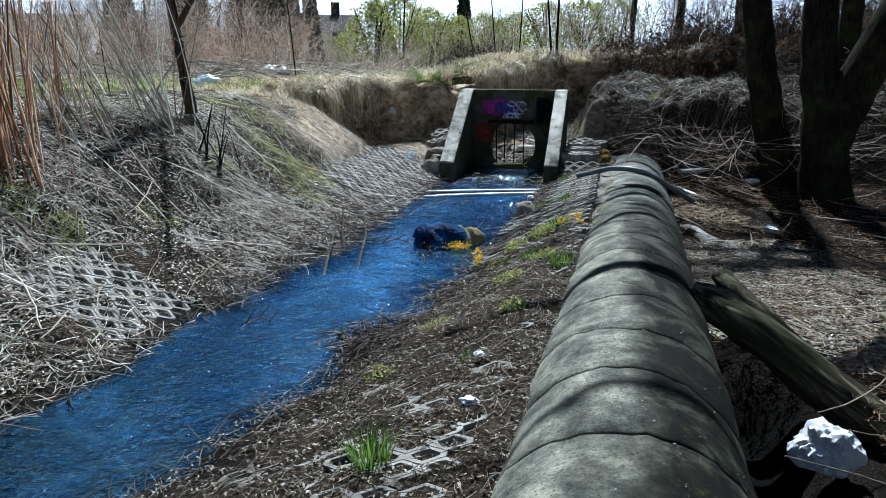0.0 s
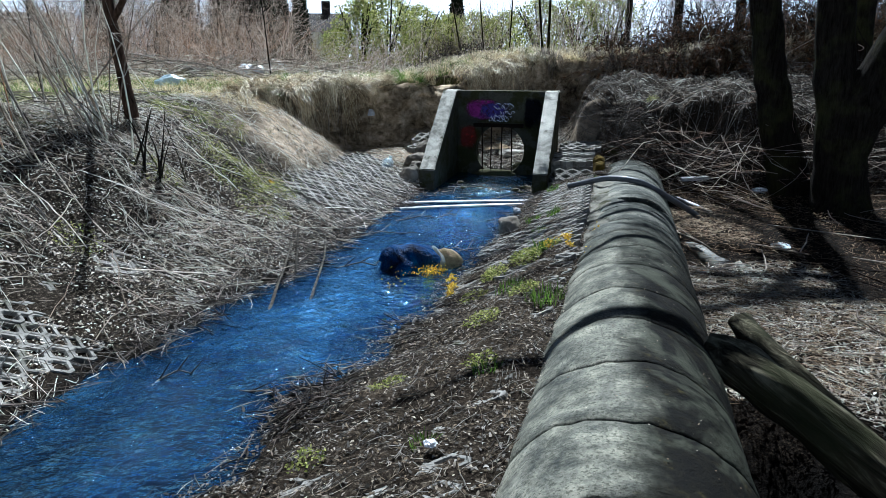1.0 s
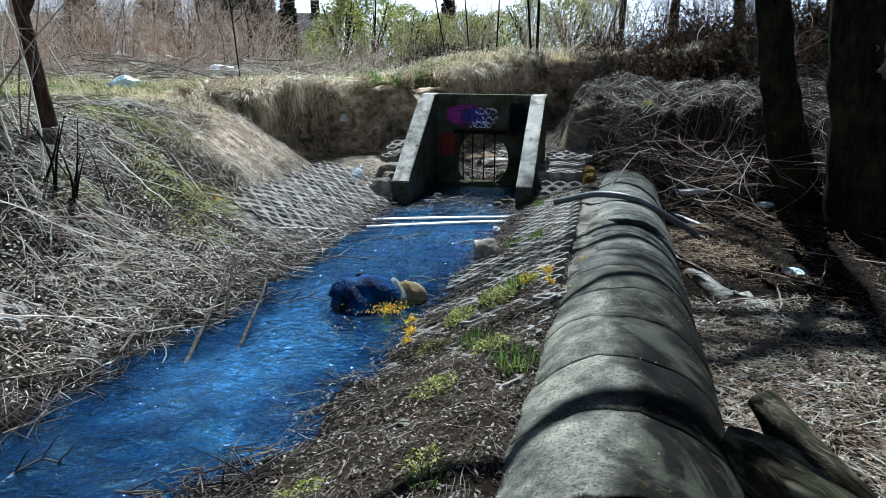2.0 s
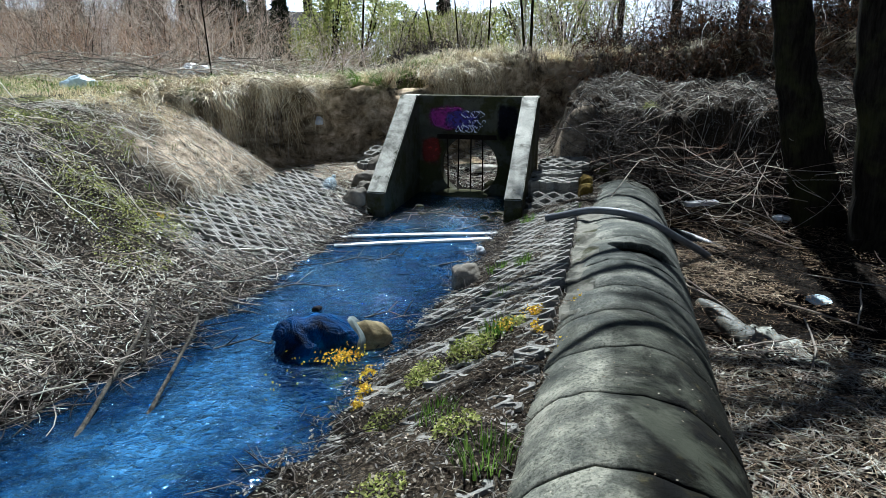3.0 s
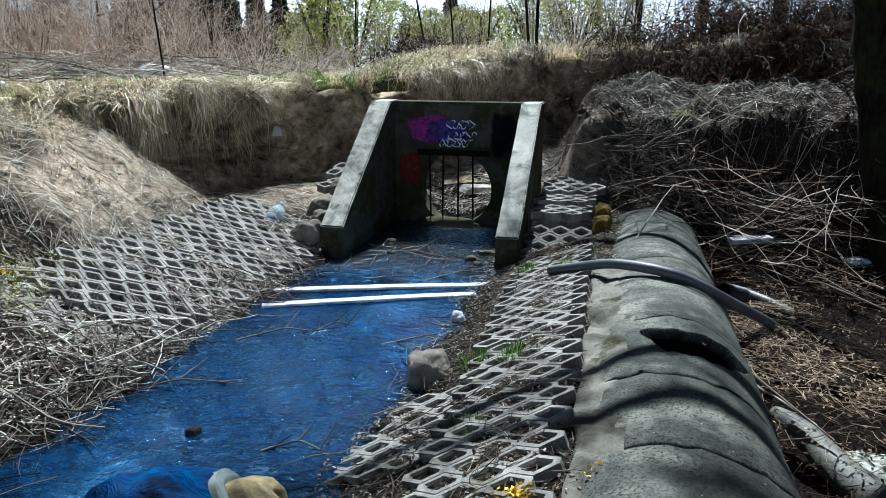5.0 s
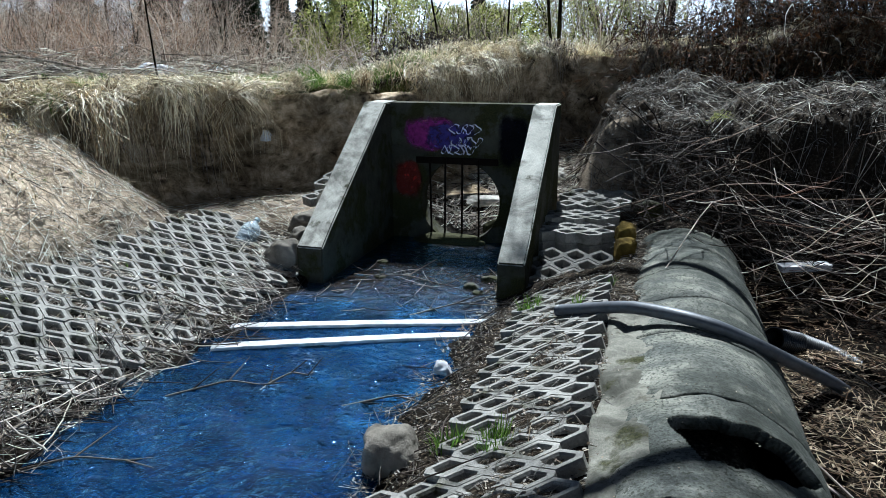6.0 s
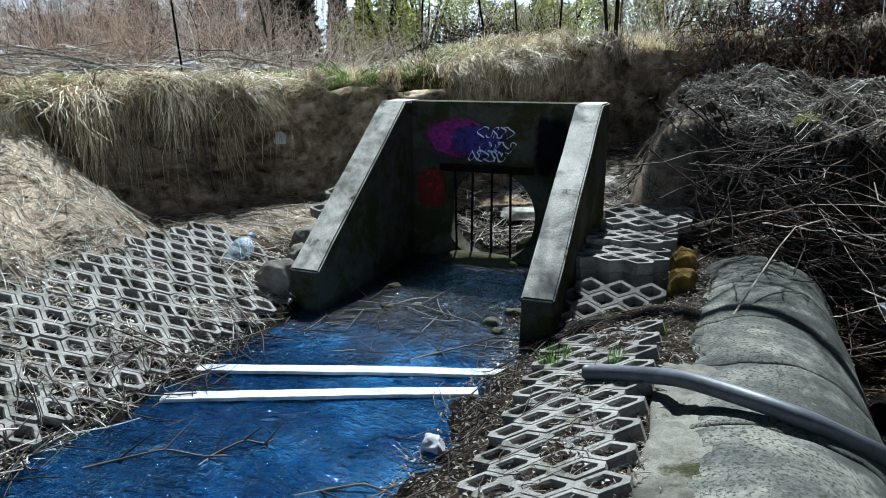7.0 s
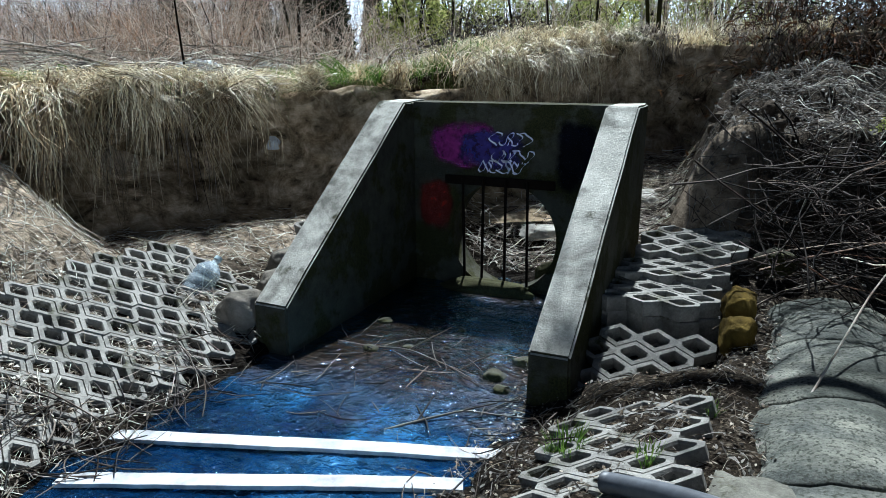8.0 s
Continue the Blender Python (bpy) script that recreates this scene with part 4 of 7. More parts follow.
def rock(x, y, z, sx, sy, sz, material, label, seed, category="rock", turn=0.0, name="rock", jag=0.35, smooth_stone=False):
    bm = bmesh.new()
    bmesh.ops.create_icosphere(bm, subdivisions=4, radius=1)
    cut = np.random.default_rng(int(seed) + 100)
    planes = [(Vector(cut.normal(0, 1, 3)).normalized(), cut.uniform(0.55, 0.85)) for _ in range(0 if smooth_stone else 11)]
    for v in bm.verts:
        c = v.co.copy()
        for nrm, off in planes:
            over = c.dot(nrm) - off
            if over > 0:
                c -= nrm * over * 0.92
        s = 1 + jag * noise.noise(c * 1.1 + Vector((seed, 0, 0))) + 0.12 * noise.noise(c * 3.5 + Vector((0, seed, 0))) + 0.03 * noise.noise(c * 11)
        c = c * s
        c = Vector([math.copysign(abs(q) ** 0.8, q) for q in c])
        v.co = Vector((c.x * sx, c.y * sy, c.z * sz))
    ob = part(name, bm, material, smooth=True)
    ob.matrix_world = pose(x, y, z, 0, 0, turn)
    return tagged(ob, label, category)


MOSSROCK = m_concrete("mossy_stone", (0.22, 0.20, 0.14), 0.75, 0.3)
OCHRE = m_plain("ochre_moss_stone", (0.16, 0.11, 0.025), 0.95, 0.6, 14, 0.8, 0.03)
rock(-1.03, 8.62, 0.03, 0.135, 0.125, 0.125, STONE, "rounded grey boulder at the water's edge", 3, smooth_stone=True)
rock(-2.99, 11.10, 0.16, 0.20, 0.15, 0.14, STONE, "rough grey stone beside the wing wall", 5, turn=20)
rock(-3.05, 11.75, 0.30, 0.20, 0.24, 0.14, STONE, "flat grey broken stone beside the wing wall", 8, turn=50)
rock(-2.98, 11.42, 0.24, 0.13, 0.12, 0.10, STONE, "small grey broken stone beside the wing wall", 9, turn=50)
rock(-3.0, 12.3, 0.42, 0.20, 0.25, 0.16, STONE, "broken grey stone under a paver piece", 11, turn=10)
rock(-0.10, 11.85, 0.36, 0.11, 0.15, 0.14, OCHRE, "stone covered in ochre yellow moss beside the steps", 14)
rock(-0.08, 11.55, 0.30, 0.10, 0.11, 0.10, OCHRE, "small stone with ochre moss beside the steps", 15)
rock(0.10, 12.62, 0.44, 0.13, 0.10, 0.10, WALL, "dark broken stone at the foot of the mound", 16)
rock(-0.42, 12.95, 0.46, 0.26, 0.10, 0.08, WALL, "dark slab behind the steps", 19, turn=-6)
rock(-1.07, 9.60, 0.0, 0.06, 0.05, 0.05, BOARD, "small pale stone at the water's edge", 17)
rock(-2.10, 7.76, -0.045, 0.042, 0.036, 0.03, IRON, "small dark stone in the stream", 18)
for i, (x, y, s) in enumerate([(-2.15, 11.3, 0.05), (-1.95, 11.42, 0.04), (-1.3, 11.25, 0.07), (-1.18, 11.5, 0.09), (-1.22, 11.12, 0.06), (-2.3, 11.75, 0.06), (-1.75, 11.8, 0.045)]):
    rock(x, y, -0.05, s, s * 0.8, s * 0.6, WALL, "small wet stone in the headwall basin", 30 + i)
# clods of earth fallen down the flank of the mound
cr = np.random.default_rng(11)
CLOD = m_plain("dry_earth", (0.13, 0.10, 0.072), 0.95, 0.6, 14, 0.9, 0.02)
for i in range(22):
    x, y = cr.uniform(-0.65, 0.25), cr.uniform(12.5, 14.6)
    s = cr.uniform(0.03, 0.08)
    rock(x, y, gz(x, y) + s * 0.3, s, s * cr.uniform(0.7, 1.3), s * 0.8, CLOD, "rough clod of brown earth on the mound", 60 + i, "soil clod", cr.uniform(0, 360), "clod", 0.7)
# rubble seen through the opening
SLAB = m_plain("broken_concrete", (0.36, 0.34, 0.30), 0.9, 0.5, 11, 0.7, 0.02)
for i, (x, y, z, a, b, c, tn) in enumerate([(-1.75, 13.7, 0.20, 0.26, 0.18, 0.07, 20), (-2.15, 13.9, 0.22, 0.22, 0.2, 0.08, -30), (-1.5, 14.1, 0.27, 0.25, 0.2, 0.08, 60), (-1.95, 14.5, 0.33, 0.3, 0.2, 0.09, 5), (-1.3, 13.6, 0.18, 0.16, 0.2, 0.07, 40), (-2.4, 14.4, 0.36, 0.2, 0.2, 0.1, 0), (-1.1, 14.6, 0.38, 0.22, 0.2, 0.1, 80), (-1.7, 15.1, 0.40, 0.3, 0.24, 0.1, 30)]):
    rock(x, y, z, a, b, c, SLAB, "broken concrete slab in the pit behind the culvert", 50 + i, "rubble", tn, "rubble_block", 0.25)
rock(-1.52, 12.98, 0.02, 0.10, 0.08, 0.16, MOSSROCK, "mossy green stone in the culvert mouth", 71, turn=20)
rock(-1.85, 12.6, -0.02, 0.45, 0.10, 0.07, MOSSROCK, "wet mossy sill stone below the bars", 72)

# ---- the blue sack in the stream ----


def sack():
    thing = new("sack")
    blue = Mat("blue_sheeting")
    f = blue.noise(3.2, 7, 0.6, None, 0.8)
    col = blue.ramp(f, (0.36, (0.001, 0.009, 0.045)), (0.52, (0.001, 0.06, 0.22)), (0.70, (0.002, 0.20, 0.48)))
    blue_m = blue.done(col, 0.5, blue.bump(blue.noise(5, 6, 0.6, None, 1.6), 1.0, 0.07), Specular_IOR_Level=0.05)
    tan = m_plain("tan_cloth", (0.25, 0.20, 0.11), 0.85, 0.55, 14, 0.6, 0.02)
    white = m_plain("dirty_white_cloth", (0.20, 0.23, 0.22), 0.8, 0.4, 9, 0.5, 0.02)

    def lobe(name, material, x0, x1, prof, label):
        n, k = 40, 26
        verts, faces = [], []
        for i in range(k + 1):
            t = i / k
            ry, rz = np.interp(t, *zip(*[(p[0], p[1]) for p in prof])), np.interp(t, *zip(*[(p[0], p[2]) for p in prof]))
            for j in range(n):
                a = 2 * math.pi * j / n
                x = x0 + (x1 - x0) * t
                p = Vector((x * 4, math.cos(a), math.sin(a)))
                fold = 1 + 0.10 * noise.noise(p * 1.3) + 0.05 * noise.noise(p * 3.1) + 0.035 * math.sin(a * 7 + x * 9 + 3 * noise.noise(p)) * math.sin(math.pi * t)
                verts.append((x + 0.03 * math.sin(a * 3), ry * fold * math.cos(a), max(-0.08, rz * fold * math.sin(a))))
        for i in range(k):
            for j in range(n):
                q = (j + 1) % n
                faces.append((i * n + j, i * n + q, (i + 1) * n + q, (i + 1) * n + j))
        faces.append(tuple(range(n))[::-1])
        faces.append(tuple(k * n + j for j in range(n)))
        part(name, mesh_of(name, verts, faces, material, True), material, thing, label)

    lobe("sheet", blue_m, -0.44, 0.16, [(0, 0.05, 0.12), (0.06, 0.18, 0.24), (0.25, 0.28, 0.30), (0.6, 0.29, 0.31), (0.9, 0.26, 0.27), (1, 0.23, 0.25)], "blue plastic sheet wrapped round the bundle")
    lobe("band", white, 0.13, 0.21, [(0, 0.235, 0.255), (0.5, 0.238, 0.258), (1, 0.20, 0.22)], "dirty white cloth band")
    lobe("end", tan, 0.18, 0.44, [(0, 0.15, 0.19), (0.4, 0.15, 0.23), (0.75, 0.13, 0.21), (0.95, 0.08, 0.15), (1, 0.03, 0.05)], "tan cloth end of the bundle")
    thing.matrix_world = pose(-1.70, 7.12, -0.045, 0, 0, 25) @ Matrix.Diagonal((0.90, 0.84, 0.76, 1))
    return tagged(thing, "bulging sack wrapped in blue sheeting stranded in the stream", "sack")


sack()

# ---- hose over the pipe, ribbed hose, rolled sheet, bags, bottle ----


def bent_tube(name, pts, rad, material, label, category, sides=16, ribs=0.0, wall=0.008):
    pts = np.array(pts, float)
    k = len(pts)
    t = np.linspace(0, k - 1, 160 if ribs else 60)
    P = np.stack([np.interp(t, range(k), pts[:, i]) for i in range(3)], -1)
    for _ in range(10 if ribs else 6):
        P[1:-1] = (P[:-2] + 2 * P[1:-1] + P[2:]) / 4
    Rr = np.full(len(t), rad) + ribs * np.sign(np.sin(np.arange(len(t)) * 1.6))
    # out along the wall and back inside, so that the end is an open tube
    v, f = joined([tubes(P[None], Rr[None], sides), tubes(P[None], Rr[None] - wall, sides)])
    n = len(t) * sides
    caps = []
    for base in (0, (len(t) - 1) * sides):
        for j in range(sides):
            q = (j + 1) % sides
            caps.append((base + j, base + q, n + base + q, n + base + j))
    f = np.concatenate([f, np.array(caps)])
    return tagged(part(name, mesh_of(name, v, f, material, True), material), label, category)


HOSE = m_plain("grey_rubber", (0.12, 0.13, 0.15), 0.5, 0.3, 20, 0.3, 0.004)
BLACK = m_plain("black_plastic", (0.014, 0.014, 0.016), 0.45, 0.3, 25, 0.2, 0.004)
bent_tube("hose", [(-0.45, 10.03, 0.285), (-0.22, 9.94, 0.36), (0.0, 9.77, 0.455), (0.25, 9.60, 0.49), (0.45, 9.55, 0.465), (0.68, 9.64, 0.34), (0.91, 9.83, 0.18), (1.14, 10.03, 0.02), (1.30, 10.18, -0.12)], 0.037, HOSE, "stiff grey hose draped over the concrete pipe", "hose")
bent_tube("ribbed_hose", [(0.90, 10.50, 0.06), (1.08, 10.66, -0.02), (1.28, 10.72, -0.10), (1.46, 10.70, -0.17)], 0.075, BLACK, "short black ribbed hose lying beside the pipe", "hose", 20, 0.006)


def rolled_sheet():
    thing = new("rolled_sheet")
    col = m_plain("dirty_plastic_sheet", (0.15, 0.148, 0.12), 0.6, 0.6, 6, 0.5, 0.03)
    m = 40
    t = np.linspace(0, 1, m)
    a, b = np.array([0.99, 8.92, -0.14]), np.array([1.40, 8.00, -0.20])
    P = a + (b - a) * t[:, None] + np.stack([0.012 * np.sin(t * 6), 0 * t, 0.012 * np.sin(t * 9)], -1)
    Rr = np.interp(t, [0, 0.1, 0.3, 0.7, 1], [0.04, 0.06, 0.08, 0.095, 0.10]) * (1 + 0.03 * np.sin(t * 31))
    v, f = joined([tubes(P[None], Rr[None], 20), tubes(P[None], Rr[None] - 0.006, 20)])
    part("roll", mesh_of("roll", v, f, col, True), col, thing)
    # the loose crumpled flap beside the roll
    n = 26
    u, w = np.meshgrid(np.linspace(0, 1, n), np.linspace(0, 1, n))
    x = 1.14 + 0.40 * u + 0.32 * w + 0.05 * np.sin(9 * w + 4 * u)
    y = 8.72 - 0.62 * w + 0.16 * u
    z = ground(x, y) + 0.05 + 0.10 * (1 - u) ** 2 + 0.035 * wave(x, y, 14, 1) + 0.02 * wave(x, y, 37, 3)
    I2 = np.arange(n * n).reshape(n, n)
    F2 = np.stack([I2[:-1, :-1], I2[:-1, 1:], I2[1:, 1:], I2[1:, :-1]], -1).reshape(-1, 4)
    pale = m_plain("pale_plastic_flap", (0.30, 0.30, 0.25), 0.55, 0.6, 5, 0.6, 0.03)
    ob = part("flap", mesh_of("flap", np.stack([x, y, z], -1).reshape(-1, 3), F2, pale, True), pale, thing, "crumpled whitish loose flap")
    so = ob.modifiers.new("thick", "SOLIDIFY")
    so.thickness = 0.006
    return tagged(thing, "rolled dirty grey plastic sheet lying beside the pipe", "plastic sheet")


rolled_sheet()


def crumpled(name, x, y, z, sx, sy, sz, material, label, category, seed, turn=0.0):
    bm = bmesh.new()
    bmesh.ops.create_icosphere(bm, subdivisions=4, radius=1)
    for v in bm.verts:
        c = v.co.copy()
        s = 1 + 0.5 * noise.noise(c * 1.4 + Vector((seed, 0, 0))) + 0.22 * abs(noise.noise(c * 3.3 + Vector((0, seed, 0)))) + 0.10 * noise.noise(c * 7 + Vector((0, 0, seed)))
        v.co = Vector((c.x * s * sx, c.y * s * sy, max(-0.6, c.z * s) * sz))
    ob = part(name, bm, material)
    ob.matrix_world = pose(x, y, z, 0, 0, turn)
    return tagged(ob, label, category)


BAGWHITE = m_plain("white_plastic", (0.54, 0.56, 0.59), 0.4, 0.12, 6, 0.5, 0.02)
BAGBLUE = m_plain("pale_blue_plastic", (0.45, 0.62, 0.80), 0.4, 0.45, 5, 0.5, 0.02)
crumpled("plastic_bag", 1.31, 3.80, -0.18, 0.15, 0.13, 0.17, BAGWHITE, "crumpled white plastic bag on the ground by the log", "plastic bag", 2)
crumpled("plastic_bag", -7.85, 12.15, 1.50, 0.24, 0.15, 0.12, BAGBLUE, "crumpled pale blue and white plastic litter on the turf", "litter", 4)
crumpled("plastic_bag", -9.6, 19.5, 1.66, 0.5, 0.3, 0.2, BAGBLUE, "pale blue plastic litter by the scrub", "litter", 6)
crumpled("plastic_bag", -8.9, 17.0, 1.62, 0.4, 0.3, 0.14, BAGWHITE, "white plastic litter by the scrub", "litter", 9)
crumpled("plastic_bag", -4.35, 13.20, 0.92, 0.06, 0.05, 0.07, BAGWHITE, "white plastic scrap caught on the eroded bank", "litter", 8)
crumpled("plastic_scrap", -0.66, 3.50, 0.33, 0.03, 0.025, 0.015, BAGWHITE, "small white plastic scrap on the bank", "litter", 12)
crumpled("plastic_scrap", -0.60, 2.95, 0.33, 0.04, 0.03, 0.02, BAGWHITE, "small white plastic scrap on the bank", "litter", 13)
crumpled("plastic_scrap", 2.35, 12.0, -0.02, 0.10, 0.08, 0.05, BAGWHITE, "white plastic scrap under the trees", "litter", 14)
crumpled("plastic_scrap", 2.15, 9.6, -0.26, 0.09, 0.12, 0.03, BAGBLUE, "pale blue plastic scrap under the trees", "litter", 15)
crumpled("stone", -9.45, 15.4, 1.55, 0.35, 0.22, 0.16, STONE, "grey boulder lying on the turf", "rock", 21)


def bottle():
    thing = new("plastic_bottle")
    k = Mat("clear_plastic")
    clear = k.done((0.74, 0.85, 0.93), 0.08, k.bump(k.noise(14, 3), 0.6, 0.015), Transmission_Weight=0.75, IOR=1.25)
    prof = [(0.0, 0.06), (0.012, 0.078), (0.05, 0.08), (0.06, 0.075), (0.07, 0.08), (0.13, 0.08), (0.14, 0.075), (0.15, 0.08), (0.20, 0.078), (0.24, 0.05), (0.26, 0.022), (0.285, 0.02)]
    n = 28
    verts = [(r * math.cos(2 * math.pi * j / n), r * math.sin(2 * math.pi * j / n), z) for z, r in prof for j in range(n)]
    faces = [(i * n + j, i * n + (j + 1) % n, (i + 1) * n + (j + 1) % n, (i + 1) * n + j) for i in range(len(prof) - 1) for j in range(n)]
    faces.append(tuple(range(n))[::-1])
    body = part("body", mesh_of("body", verts, faces, clear, True), clear, thing)
    bm = bmesh.new()
    bmesh.ops.create_cone(bm, cap_ends=True, segments=20, radius1=0.024, radius2=0.023, depth=0.022)
    part("cap", bm, BAGBLUE, thing, "pale blue cap").location = (0, 0, 0.296)
    thing.matrix_world = pose(-3.40, 11.06, 0.19, -52, 0, -8) @ Matrix.Scale(1.12, 4)
    return tagged(thing, "clear dented plastic bottle lying by the stones", "bottle")


bottle()

# ---- the weathered log against the pipe ----


def log():
    thing = new("fallen_log")

    def piece(name, pts, rad, sides=22, seed=0.0):
        pts, rad = np.array(pts, float), np.array(rad, float)
        k = len(pts)
        t = np.linspace(0, k - 1, 70)
        P = np.stack([np.interp(t, range(k), pts[:, i]) for i in range(3)], -1)
        for _ in range(6):
            P[1:-1] = (P[:-2] + 2 * P[1:-1] + P[2:]) / 4
        v, f = tubes(P[None], np.interp(t, range(k), rad)[None], sides)
        c = np.repeat(P, sides, 0)
        off = v - c
        ang = np.tile(np.arange(sides) * 2 * np.pi / sides, len(t))
        ss = np.repeat(t, sides)
        off = off * (1 + 0.10 * np.sin(ang * 2 + ss * 1.2 + seed) + 0.07 * np.sin(ang * 3 + ss * 2.2 + seed) + 0.06 * np.sin(ang * 7 + seed * 3 + np.sin(ss * 3)) + 0.04 * np.sin(ang * 13 + ss * 5))[:, None]
        v = c + off
        m = len(v)
        v = np.concatenate([v, P[:1], P[-1:]])
        quads = [tuple(q) for q in f] + [(m, (j + 1) % sides, j) for j in range(sides)] + [(m + 1, m - sides + j, m - sides + (j + 1) % sides) for j in range(sides)]
        return part(name, mesh_of(name, v, quads, LOG, True), LOG, thing)

    piece("trunk", [(0.62, 4.74, 0.37), (0.76, 4.68, 0.34), (0.95, 4.60, 0.25), (1.15, 4.52, 0.12), (1.36, 4.44, -0.02), (1.62, 4.34, -0.17), (1.95, 4.22, -0.32)], [0.09, 0.125, 0.14, 0.135, 0.14, 0.13, 0.12])
    piece("stub", [(0.86, 5.18, 0.40), (0.95, 5.05, 0.31), (1.15, 4.85, 0.13), (1.42, 4.62, -0.08), (1.75, 4.42, -0.30)], [0.065, 0.10, 0.115, 0.11, 0.10], 16, 2.0)
    return tagged(thing, "thick weathered barkless log leaning against the pipe", "log")


log()

# ---- graffiti on the back wall ----


def paint(name, col, scale, x0, x1, z0, z1, rough=0.7):
    """Spray paint that fades out towards an uneven edge."""
    k = Mat(name)
    ex = k.math("DIVIDE", k.math("SUBTRACT", k.axis(0), (x0 + x1) / 2), (x1 - x0) / 2)
    ez = k.math("DIVIDE", k.math("SUBTRACT", k.axis(2), (z0 + z1) / 2), (z1 - z0) / 2)
    dist = k.math("ADD", k.math("POWER", k.math("ABSOLUTE", ex), 3.0), k.math("POWER", k.math("ABSOLUTE", ez), 3.0))
    body = k.math("ADD", dist, k.math("MULTIPLY", k.math("SUBTRACT", k.noise(scale, 6), 0.5), 1.6))
    al = k.ramp(body, (0.25, 0.8), (0.62, 0.0))
    c = k.ramp(k.noise(scale * 2, 5), (0.35, tuple(v * 0.5 for v in col)), (0.65, col))
    return k.done(c, rough, None, Alpha=al)


def sheet_on_wall(name, material, x0, x1, z0, z1, y, parent, label):
    me = mesh_of(name, [(x0, y, z0), (x1, y, z0), (x1, y, z1), (x0, y, z1)], [(0, 1, 2, 3)], material)
    return part(name, me, material, parent, label)


wall_thing = bpy.data.objects["culvert_headwall"]
sheet_on_wall("graffiti", paint("magenta_paint", (0.42, 0.05, 0.30), 9, -2.46, -1.80, 0.86, 1.30), -2.46, -1.80, 0.86, 1.30, 12.716, wall_thing, "blurred magenta spray paint patch")
sheet_on_wall("graffiti", paint("violet_paint", (0.10, 0.08, 0.35), 9, -2.25, -1.60, 0.88, 1.22), -2.25, -1.60, 0.88, 1.22, 12.714, wall_thing, "faded violet spray paint patch")
sheet_on_wall("graffiti", paint("navy_paint", (0.012, 0.014, 0.05), 6, -1.44, -1.06, 0.70, 1.36), -1.44, -1.06, 0.70, 1.36, 12.716, wall_thing, "dark navy spray paint patch")
sheet_on_wall("graffiti", paint("red_paint", (0.30, 0.04, 0.03), 7, -2.55, -2.2, 0.35, 0.85), -2.55, -2.2, 0.35, 0.85, 12.716, wall_thing, "faded red spray paint smear")
WHITEPAINT = m_plain("white_paint", (0.66, 0.66, 0.74), 0.6, 0.1, 30, 0.1, 0.002)
lines, wr_ = [], np.random.default_rng(3)
for row, (z0, n, x0) in enumerate(((1.13, 4, -1.86), (1.00, 4, -1.84), (0.92, 5, -1.95))):
    for i in range(n):
        a0 = wr_.uniform(0, 6.28)
        t = np.linspace(0, wr_.uniform(3.5, 6.2), 14)
        lines.append(np.stack([x0 + 0.07 * i + 0.045 * np.cos(t + a0) * (1 + 0.5 * np.sin(3 * t + i)), np.full(14, 12.712), z0 + 0.048 * np.sin(t * wr_.choice([1, 1.5, 2]) + a0)], -1))
for ln in lines:
    v, f = blades(ln[None], np.full((1, 14), 0.0065), np.array([[0.707, 0, 0.707]]))
    part("graffiti_stroke", mesh_of("graffiti_stroke", v, f, WHITEPAINT), WHITEPAINT, wall_thing, "looping white spray paint stroke")

WETTWIG = m_stems("wet_twigs", (0.02, 0.014, 0.011), (0.07, 0.05, 0.038), (0.17, 0.13, 0.10), (0.04, 0.028, 0.02), rough=0.5, thin=0.05, gloss=0.2)
RUSSET = m_stems("russet_litter", (0.04, 0.022, 0.013), (0.18, 0.105, 0.06), (0.46, 0.34, 0.22), (0.09, 0.05, 0.03), (0.26, 0.18, 0.105))

# ---- fallen stems, sticks and leaf litter ----


def chips(n, x, y, size, lift=0.01):
    """Small curled leaves lying on the ground."""
    n = len(x)
    a = rng.uniform(0, 6.28, n)
    s = size * rng.uniform(0.5, 1.4, n)
    z = np.maximum(ground(x, y), WATER_Z) + np.abs(rng.normal(0, lift, n)) + 0.004
    d = np.stack([np.cos(a), np.sin(a), rng.normal(0, 0.35, n)], -1)
    e = np.stack([-np.sin(a), np.cos(a), rng.normal(0, 0.45, n)], -1)
    P = np.stack([x, y, z], -1)[:, None] + d[:, None] * (s[:, None] * np.array([-1, 0, 1.0]))[:, :, None]
    P[:, 1, 2] += s * rng.uniform(-0.1, 0.5, n)
    return blades(P, (s * 0.55)[:, None] * np.array([0.35, 1, 0.3]), e)


def near_pipe(x, y):
    return (np.abs(x - pipe_x(y)) > 0.42)


def laid_bare(x, y):
    """Patches where the pavers show through."""
    return 1 - 0.65 * np.maximum(np.exp(-(((x + 3.95) / 0.4) ** 2 + ((y - 4.7) / 0.55) ** 2)), np.exp(-(((x + 3.6) / 0.3) ** 2 + ((y - 3.6) / 0.5) ** 2)))


